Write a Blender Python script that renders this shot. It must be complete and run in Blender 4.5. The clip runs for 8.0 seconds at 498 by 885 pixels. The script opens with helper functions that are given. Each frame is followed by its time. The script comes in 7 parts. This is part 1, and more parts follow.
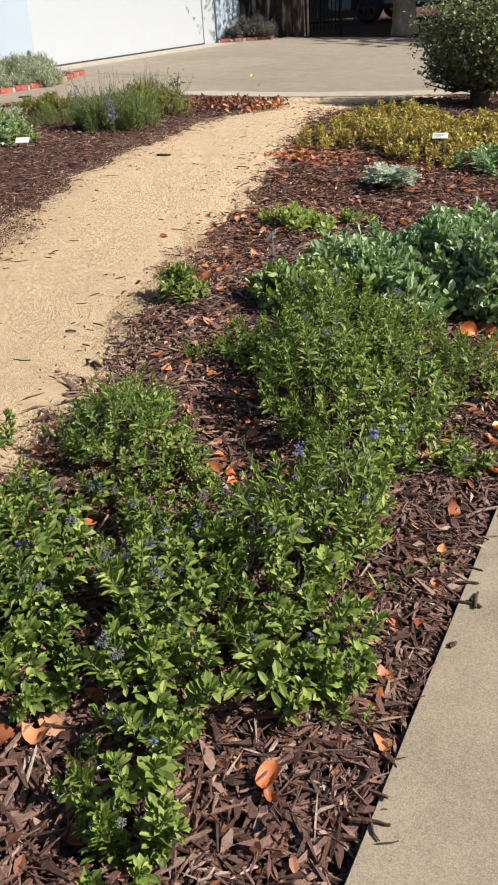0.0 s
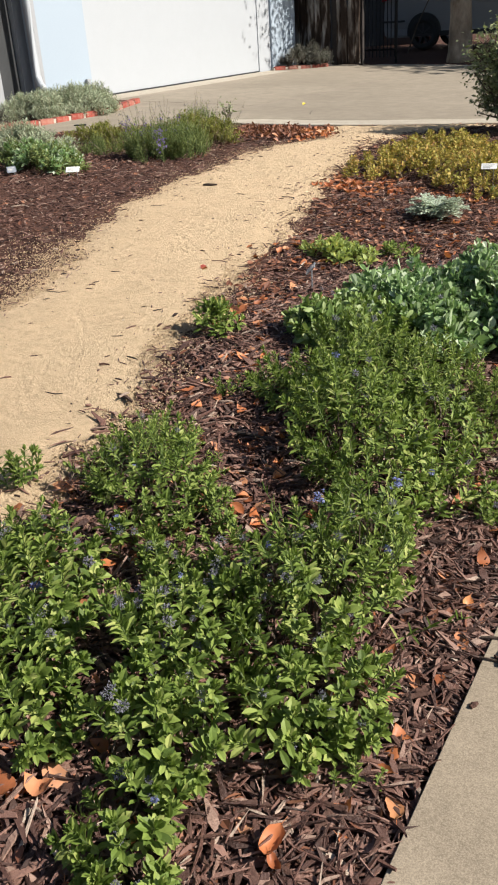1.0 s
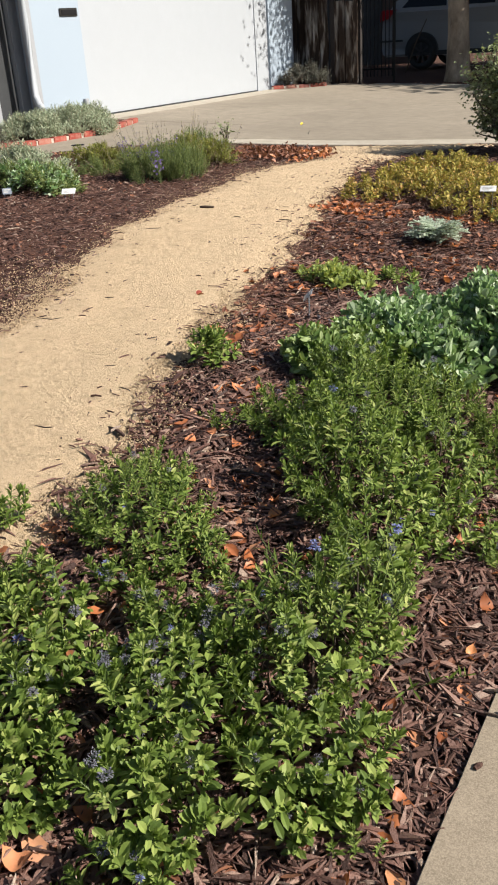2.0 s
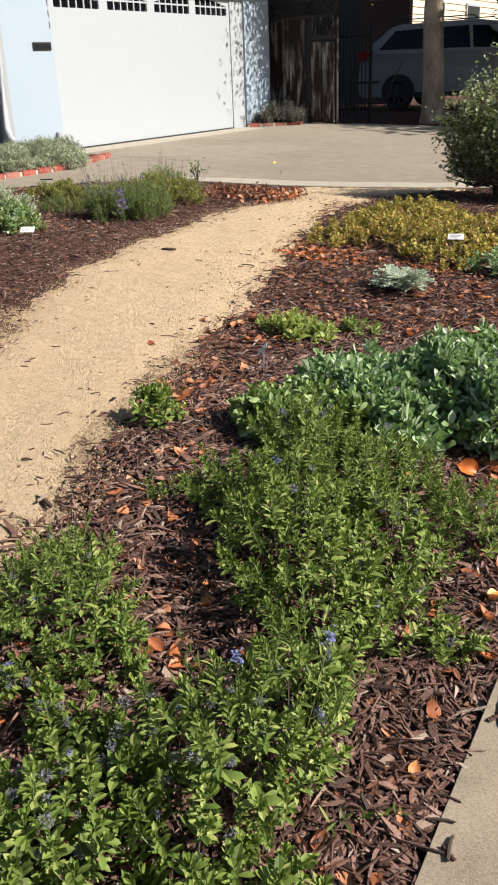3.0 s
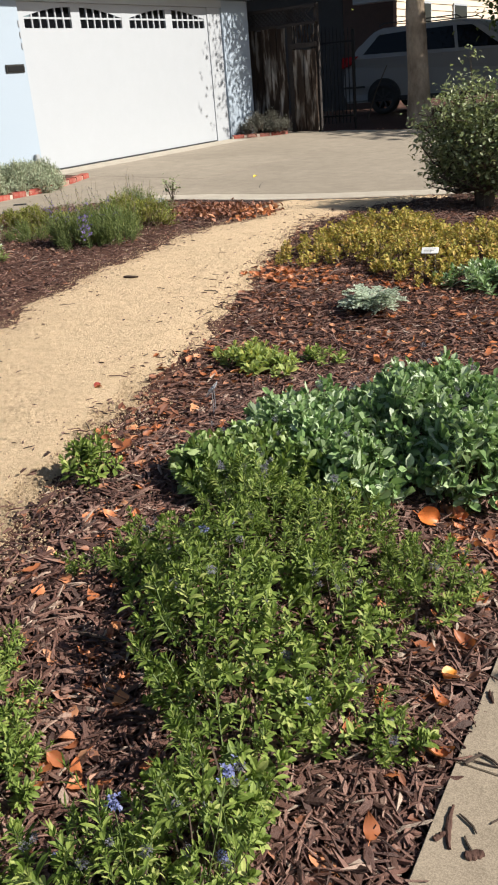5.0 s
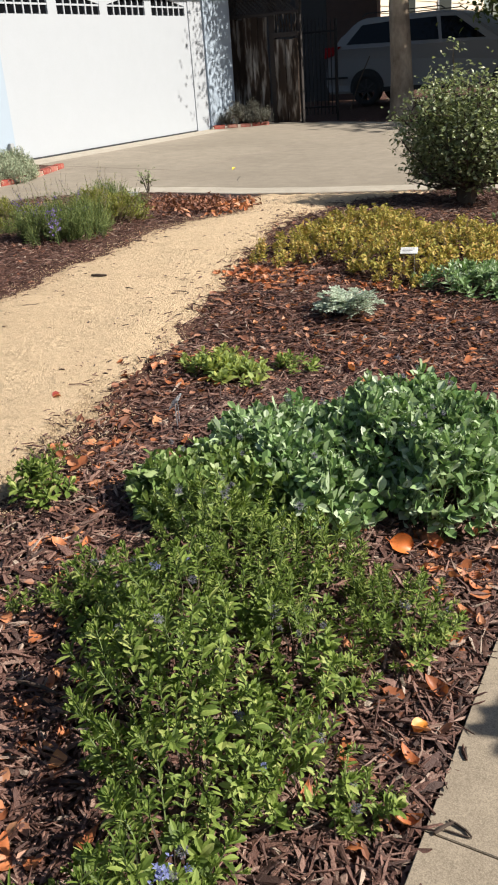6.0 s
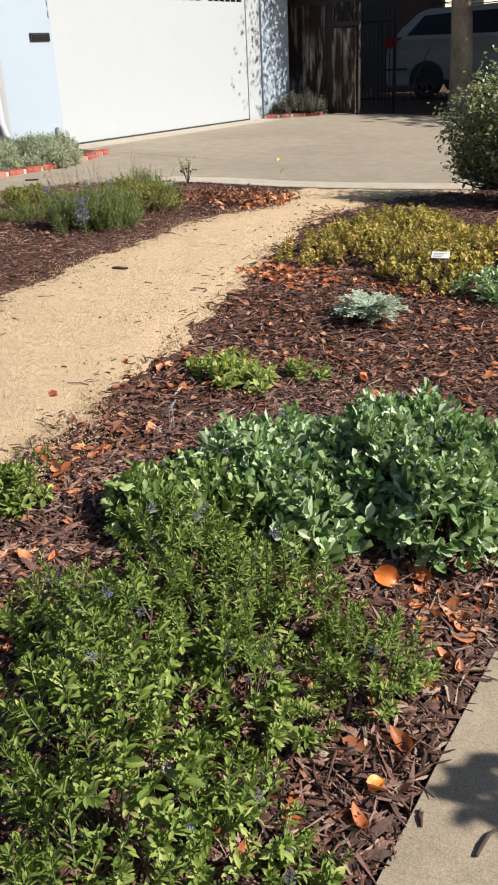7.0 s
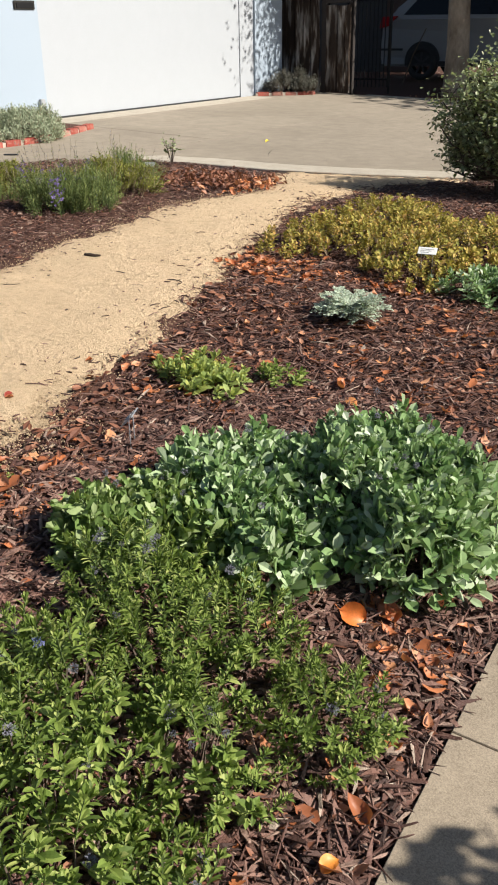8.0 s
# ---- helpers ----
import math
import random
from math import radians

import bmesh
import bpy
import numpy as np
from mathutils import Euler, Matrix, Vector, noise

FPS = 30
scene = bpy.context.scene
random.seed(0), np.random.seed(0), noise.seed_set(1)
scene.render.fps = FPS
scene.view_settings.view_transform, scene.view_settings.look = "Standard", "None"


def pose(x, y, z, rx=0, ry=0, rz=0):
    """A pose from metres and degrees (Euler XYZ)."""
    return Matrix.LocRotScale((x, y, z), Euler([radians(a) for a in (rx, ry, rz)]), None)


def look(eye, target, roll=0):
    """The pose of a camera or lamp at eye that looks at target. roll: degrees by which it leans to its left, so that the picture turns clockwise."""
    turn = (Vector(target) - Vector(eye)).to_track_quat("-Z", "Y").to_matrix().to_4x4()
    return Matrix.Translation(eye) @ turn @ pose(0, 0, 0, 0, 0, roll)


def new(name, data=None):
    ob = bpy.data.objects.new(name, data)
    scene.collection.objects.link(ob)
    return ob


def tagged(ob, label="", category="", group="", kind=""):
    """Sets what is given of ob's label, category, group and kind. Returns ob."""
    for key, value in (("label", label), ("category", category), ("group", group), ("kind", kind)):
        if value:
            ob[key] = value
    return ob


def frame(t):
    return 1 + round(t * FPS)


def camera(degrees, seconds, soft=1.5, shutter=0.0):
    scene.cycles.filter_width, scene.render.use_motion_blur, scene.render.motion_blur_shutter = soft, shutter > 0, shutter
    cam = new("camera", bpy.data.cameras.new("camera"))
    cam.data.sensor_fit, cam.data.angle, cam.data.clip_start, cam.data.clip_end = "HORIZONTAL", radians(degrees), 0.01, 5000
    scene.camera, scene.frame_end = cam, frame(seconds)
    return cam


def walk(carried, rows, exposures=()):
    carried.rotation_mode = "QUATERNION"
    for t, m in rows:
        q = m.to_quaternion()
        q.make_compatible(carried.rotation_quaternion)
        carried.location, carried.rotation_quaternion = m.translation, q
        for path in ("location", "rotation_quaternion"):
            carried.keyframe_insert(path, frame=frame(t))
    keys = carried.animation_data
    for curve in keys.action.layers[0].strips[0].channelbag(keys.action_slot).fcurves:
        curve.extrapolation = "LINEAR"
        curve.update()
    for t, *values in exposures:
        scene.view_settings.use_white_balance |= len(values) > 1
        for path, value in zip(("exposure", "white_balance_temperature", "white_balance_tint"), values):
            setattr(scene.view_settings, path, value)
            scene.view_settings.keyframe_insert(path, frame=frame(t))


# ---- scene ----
cam = camera(32.3, 8.0, 2.0)
PATH = [
    (0, (0.791, 0.227, 1.217), (-0.119, 1.744, 0.283), -3.5),
    (0.5, (0.817, 0.275, 1.224), (-0.167, 1.747, 0.294), -4.1),
    (1, (0.821, 0.302, 1.244), (-0.198, 1.779, 0.361), -3.9),
    (1.2, (0.814, 0.321, 1.248), (-0.218, 1.799, 0.382), -3.8),
    (2.3, (0.765, 0.425, 1.268), (-0.245, 1.935, 0.431), -4.0),
    (2.5, (0.754, 0.466, 1.265), (-0.242, 1.995, 0.446), -4.0),
    (3, (0.761, 0.616, 1.292), (-0.231, 2.161, 0.501), -2.3),
    (3.5, (0.81, 0.753, 1.317), (-0.201, 2.288, 0.527), -0.4),
    (4, (0.854, 0.836, 1.33), (-0.185, 2.359, 0.554), -0.7),
    (4.2, (0.847, 0.863, 1.318), (-0.204, 2.385, 0.557), -1.2),
    (5.3, (0.773, 0.99, 1.318), (-0.219, 2.54, 0.536), -6.0),
    (5.5, (0.756, 1.023, 1.318), (-0.212, 2.587, 0.531), -5.6),
    (6, (0.757, 1.14, 1.328), (-0.22, 2.692, 0.53), -4.3),
    (6.5, (0.784, 1.264, 1.337), (-0.233, 2.78, 0.522), -3.0),
    (7, (0.827, 1.349, 1.341), (-0.237, 2.834, 0.525), -2.8),
    (7.5, (0.814, 1.42, 1.35), (-0.243, 2.899, 0.516), -1.9),
    (8, (0.761, 1.558, 1.364), (-0.266, 3.042, 0.501), -1.0),
]
walk(cam, [(t, look(eye, target, roll)) for t, eye, target, roll in PATH])

# ---- light ----
SUN_DIR = Vector((0.94, 0.34, 0.0)).normalized()
SUN_ELEV = 38.0
world = bpy.data.worlds.new("sky")
scene.world = world
world.use_nodes = True
wt = world.node_tree
sky = wt.nodes.new("ShaderNodeTexSky")
sky.sky_type = "NISHITA"
sky.sun_disc = False
sky.sun_elevation = radians(SUN_ELEV)
sky.sun_rotation = math.atan2(SUN_DIR.x, SUN_DIR.y)
wt.links.new(sky.outputs["Color"], wt.nodes["Background"].inputs["Color"])
wt.nodes["Background"].inputs["Strength"].default_value = 0.053
sun = new("sun", bpy.data.lights.new("sun", "SUN"))
sun.data.energy = 5.0
sun.data.angle = radians(0.53)
sun.data.color = (1.0, 0.94, 0.84)
sun.matrix_world = look(Vector((0, 0, 0)) + 30 * (SUN_DIR * math.cos(radians(SUN_ELEV)) + Vector((0, 0, math.sin(radians(SUN_ELEV))))), (0, 0, 0))
scene.view_settings.exposure = 0.77


# ---- materials ----
class Nodes:
    """A small helper to write node materials."""

    def __init__(self, name):
        self.mat = bpy.data.materials.new(name)
        self.mat.use_nodes = True
        self.t = self.mat.node_tree
        self.bsdf = self.t.nodes["Principled BSDF"]
        self.out = self.t.nodes["Material Output"]

    def add(self, kind, **inputs):
        n = self.t.nodes.new(kind)
        for k, v in inputs.items():
            self.plug(n, k.replace("_", " "), v)
        return n

    def plug(self, n, key, v):
        if isinstance(v, bpy.types.NodeSocket):
            self.t.links.new(v, n.inputs[key])
        else:
            n.inputs[key].default_value = v

    def coords(self, kind="Object"):
        return self.add("ShaderNodeTexCoord").outputs[kind]

    def world_place(self):
        return self.add("ShaderNodeNewGeometry").outputs["Position"]

    def noise(self, scale, detail=4.0, rough=0.6, vec=None, stretch=None):
        vec = vec or self.coords()
        if stretch:
            m = self.add("ShaderNodeMapping", Vector=vec)
            m.inputs["Scale"].default_value = stretch
            vec = m.outputs[0]
        return self.add("ShaderNodeTexNoise", Vector=vec, Scale=scale, Detail=detail, Roughness=rough).outputs["Fac"]

    def ramp(self, fac, stops):
        n = self.add("ShaderNodeValToRGB", Fac=fac)
        e = n.color_ramp.elements
        while len(e) < len(stops):
            e.new(0.5)
        for el, (p, c) in zip(e, stops):
            el.position, el.color = p, (*c, 1) if len(c) == 3 else c
        return n.outputs["Color"]

    def mix(self, fac, a, b, mode="MIX"):
        n = self.t.nodes.new("ShaderNodeMix")
        n.data_type, n.blend_type = "RGBA", mode
        for i, v in ((0, fac), (6, a), (7, b)):
            if isinstance(v, bpy.types.NodeSocket):
                self.t.links.new(v, n.inputs[i])
            else:
                n.inputs[i].default_value = (*v, 1) if isinstance(v, tuple) and len(v) == 3 else v
        return n.outputs[2]

    def math(self, op, a, b=0.5):
        n = self.t.nodes.new("ShaderNodeMath")
        n.operation = op
        for i, v in enumerate((a, b)):
            if isinstance(v, bpy.types.NodeSocket):
                self.t.links.new(v, n.inputs[i])
            else:
                n.inputs[i].default_value = v
        return n.outputs[0]

    def bump(self, height, strength, distance):
        n = self.add("ShaderNodeBump", Height=height, Strength=strength, Distance=distance)
        self.t.links.new(n.outputs["Normal"], self.bsdf.inputs["Normal"])

    def done(self, color=None, rough=0.8, metal=0.0, spec=None):
        if color is not None:
            self.plug(self.bsdf, "Base Color", (*color, 1) if isinstance(color, tuple) and len(color) == 3 else color)
        self.plug(self.bsdf, "Roughness", rough)
        self.plug(self.bsdf, "Metallic", metal)
        if spec is not None:
            self.plug(self.bsdf, "Specular IOR Level", spec)
        return self.mat


def plain(name, color, rough=0.6, metal=0.0, vary=0.12, scale=6.0, bump=0.0):
    """A paint or plain stuff with slight unevenness at two scales."""
    n = Nodes(name)
    f = n.mix(0.5, n.noise(scale, 5), n.noise(scale * 9, 3))
    lo, hi = tuple(c * (1 - vary) for c in color), tuple(min(1, c * (1 + vary)) for c in color)
    if bump:
        n.bump(n.noise(scale * 12, 4), bump, 0.004)
    return n.done(n.ramp(f, [(0.3, lo), (0.7, hi)]), rough, metal)


def leafy(name, stops, rough=0.5, glow=0.35, tint=(0.25, 0.4, 0.03), spec=0.4):
    """Leaf tissue: colour varies leaf by leaf and shoot by shoot, and light comes through."""
    n = Nodes(name)
    island = n.add("ShaderNodeNewGeometry").outputs["Random Per Island"]
    ob = n.add("ShaderNodeObjectInfo").outputs["Random"]
    f = n.math("FRACT", n.math("ADD", island, ob))
    big = n.noise(3.0, 2, 0.5, n.world_place())
    f2 = n.math("MULTIPLY_ADD", f, 0.72)
    n.t.nodes[f2.node.name].inputs[2].default_value = 0.0
    f3 = n.math("ADD", f2, n.math("MULTIPLY", big, 0.28))
    c = n.ramp(f3, stops)
    veins = n.noise(90, 3)
    c = n.mix(n.math("MULTIPLY", veins, 0.3), c, tuple(s * 0.6 for s in stops[0][1]))
    n.bump(veins, 0.25, 0.003)
    n.done(c, rough, spec=spec)
    tr = n.add("ShaderNodeBsdfTranslucent", Color=n.mix(0.5, c, tint))
    m = n.add("ShaderNodeMixShader", Fac=glow)
    n.t.links.new(n.bsdf.outputs[0], m.inputs[1])
    n.t.links.new(tr.outputs[0], m.inputs[2])
    n.t.links.new(m.outputs[0], n.out.inputs["Surface"])
    return n.mat


def mulch_material():
    n = Nodes("mulch_chip")
    island = n.math("FRACT", n.math("ADD", n.add("ShaderNodeNewGeometry").outputs["Random Per Island"], n.add("ShaderNodeObjectInfo").outputs["Random"]))
    c = n.ramp(island, [(0.0, (0.032, 0.016, 0.013)), (0.38, (0.120, 0.058, 0.045)), (0.63, (0.205, 0.103, 0.079)), (0.85, (0.295, 0.168, 0.130)), (0.96, (0.38, 0.255, 0.20)), (1.0, (0.56, 0.45, 0.36))])
    g, fibre = n.noise(70, 4, 0.7, n.world_place()), n.noise(260, 3, 0.75, n.world_place())
    c = n.mix(n.math("MULTIPLY", g, 0.40), c, (0.045, 0.024, 0.018))
    c = n.mix(n.math("MULTIPLY", n.ramp(fibre, [(0.45, (0, 0, 0)), (0.7, (1, 1, 1))]), 0.4), c, (0.035, 0.017, 0.013))
    n.bump(n.math("ADD", g, fibre), 0.7, 0.004)
    return n.done(c, 0.58, spec=0.4)


def soil_material():
    n = Nodes("mulch_bed")
    p = n.world_place()
    a, b = n.noise(38, 5, 0.75, p), n.noise(3.0, 4, 0.6, p)
    v = n.add("ShaderNodeTexVoronoi", Vector=p, Scale=55.0).outputs["Color"]
    c = n.ramp(a, [(0.3, (0.022, 0.011, 0.009)), (0.5, (0.072, 0.033, 0.025)), (0.68, (0.17, 0.082, 0.060)), (0.85, (0.30, 0.17, 0.12))])
    c = n.mix(0.35, c, n.mix(v, (0.035, 0.016, 0.012), (0.20, 0.10, 0.068)))
    c = n.mix(n.math("MULTIPLY", b, 0.4), c, (0.05, 0.03, 0.022))
    n.bump(a, 0.9, 0.02)
    return n.done(c, 0.9, spec=0.2)


def path_material():
    n = Nodes("decomposed_granite")
    p = n.world_place()
    grit, fine = n.noise(230, 4, 0.85, p), n.noise(560, 2, 0.7, p)
    mid, low, big = n.noise(34, 4, 0.7, p), n.noise(7, 4, 0.6, p), n.noise(1.1, 3, 0.5, p)
    c = n.ramp(grit, [(0.25, (0.26, 0.180, 0.110)), (0.42, (0.600, 0.436, 0.276)), (0.58, (0.73, 0.55, 0.362)), (0.78, (0.90, 0.75, 0.56))])
    c = n.mix(n.math("MULTIPLY", n.ramp(mid, [(0.50, (0, 0, 0)), (0.66, (1, 1, 1))]), 0.42), c, (0.33, 0.235, 0.135))
    c = n.mix(n.math("MULTIPLY", n.ramp(low, [(0.45, (0, 0, 0)), (0.72, (1, 1, 1))]), 0.30), c, (0.40, 0.290, 0.170))
    c = n.mix(n.math("MULTIPLY", n.ramp(big, [(0.4, (0, 0, 0)), (0.7, (1, 1, 1))]), 0.30), c, (0.54, 0.425, 0.275))
    c = n.mix(n.math("MULTIPLY", n.ramp(fine, [(0.52, (0, 0, 0)), (0.66, (1, 1, 1))]), 0.30), c, (0.20, 0.14, 0.085))
    n.bump(n.math("ADD", grit, n.math("MULTIPLY", mid, 1.6)), 0.9, 0.012)
    return n.done(c, 0.92, spec=0.2)


def concrete_material(name, lo, hi, stain=0.3, speck=0.25, grain=0.0):
    n = Nodes(name)
    p = n.world_place()
    fine, mid, big = n.noise(150, 6, 0.85, p), n.noise(7, 6, 0.65, p), n.noise(0.7, 4, 0.55, p)
    c = n.ramp(n.mix(0.68, mid, fine), [(0.36, tuple(v * 0.8 for v in lo)), (0.5, tuple((a + b) / 2 for a, b in zip(lo, hi))), (0.64, tuple(v * 1.12 for v in hi))])
    c = n.mix(n.math("MULTIPLY", n.ramp(big, [(0.45, (0, 0, 0)), (0.7, (1, 1, 1))]), stain), c, tuple(v * 0.72 for v in lo))
    dots = n.mix(0.5, n.noise(120, 5, 0.8, p), n.noise(31, 5, 0.75, p))
    c = n.mix(n.math("MULTIPLY", n.ramp(dots, [(0.56, (0, 0, 0)), (0.62, (1, 1, 1))]), speck), c, tuple(v * 0.42 for v in lo))
    c = n.mix(n.math("MULTIPLY", n.ramp(dots, [(0.34, (1, 1, 1)), (0.42, (0, 0, 0))]), speck * 0.5), c, tuple(min(1, v * 1.3) for v in hi))
    if grain:
        sand = n.noise(310, 2, 0.6, p)
        c = n.mix(n.math("MULTIPLY", n.ramp(sand, [(0.50, (0, 0, 0)), (0.60, (1, 1, 1))]), grain), c, tuple(min(1, v * 1.6) for v in hi))
        c = n.mix(n.math("MULTIPLY", n.ramp(sand, [(0.38, (1, 1, 1)), (0.47, (0, 0, 0))]), grain), c, tuple(v * 0.5 for v in lo))
    n.bump(n.math("ADD", fine, n.math("ADD", mid, dots)), 0.28, 0.003)
    return n.done(c, 0.88, spec=0.25)


def weathered_dappled_wood():
    n = Nodes("weathered_dappled_wood")
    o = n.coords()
    sun_streak = n.noise(3.0, 3, 0.55, n.world_place(), (3.4, 2.0, 0.6))
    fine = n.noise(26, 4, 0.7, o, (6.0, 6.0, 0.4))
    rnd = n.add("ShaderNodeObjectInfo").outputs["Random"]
    # pale streaks put dappled sun into the boards' weathered colour
    c = n.ramp(sun_streak, [(0.42, (0.024, 0.016, 0.012)), (0.50, (0.070, 0.048, 0.035)), (0.555, (0.27, 0.235, 0.205)), (0.64, (0.54, 0.51, 0.47))])
    # patch darkens the boards between the painted sun streaks
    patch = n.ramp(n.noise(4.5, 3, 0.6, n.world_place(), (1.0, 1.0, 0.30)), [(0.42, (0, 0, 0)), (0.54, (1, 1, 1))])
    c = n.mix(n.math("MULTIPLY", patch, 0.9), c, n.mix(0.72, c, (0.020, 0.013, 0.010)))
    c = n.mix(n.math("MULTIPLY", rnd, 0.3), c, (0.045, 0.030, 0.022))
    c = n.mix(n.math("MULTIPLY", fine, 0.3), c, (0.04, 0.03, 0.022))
    n.bump(n.math("ADD", sun_streak, fine), 0.7, 0.012)
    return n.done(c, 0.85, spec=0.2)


def bark_material(name, lo, hi):
    n = Nodes(name)
    o = n.coords()
    a = n.noise(4.5, 5, 0.6, o, (1.0, 1.0, 0.6))
    b = n.noise(30, 4, 0.7, o, (1.0, 1.0, 0.3))
    c = n.mix(n.math("MULTIPLY", b, 0.4), n.ramp(a, [(0.35, lo), (0.55, tuple((x + y) / 2 for x, y in zip(lo, hi))), (0.7, hi)]), lo)
    n.bump(b, 0.5, 0.015)
    return n.done(c, 0.85, spec=0.2)


def brick_material():
    n = Nodes("brick")
    rnd = n.add("ShaderNodeObjectInfo").outputs["Random"]
    c = n.ramp(rnd, [(0.0, (0.25, 0.048, 0.036)), (0.40, (0.31, 0.066, 0.048)), (0.55, (0.36, 0.22, 0.17)), (0.8, (0.28, 0.048, 0.036)), (1.0, (0.42, 0.32, 0.26))])
    g = n.noise(25, 5, 0.7)
    c = n.mix(n.math("MULTIPLY", n.ramp(g, [(0.46, (0, 0, 0)), (0.68, (1, 1, 1))]), 0.4), c, (0.40, 0.30, 0.24))
    n.bump(g, 0.5, 0.006)
    return n.done(c, 0.85, spec=0.2)


def stucco_material(name, color):
    n = Nodes(name)
    p = n.world_place()
    a, b = n.noise(120, 4, 0.7, p), n.noise(1.2, 4, 0.6, p)
    c = n.mix(n.math("MULTIPLY", b, 0.25), color, tuple(v * 0.82 for v in color))
    n.bump(a, 0.5, 0.006)
    return n.done(c, 0.8, spec=0.25)


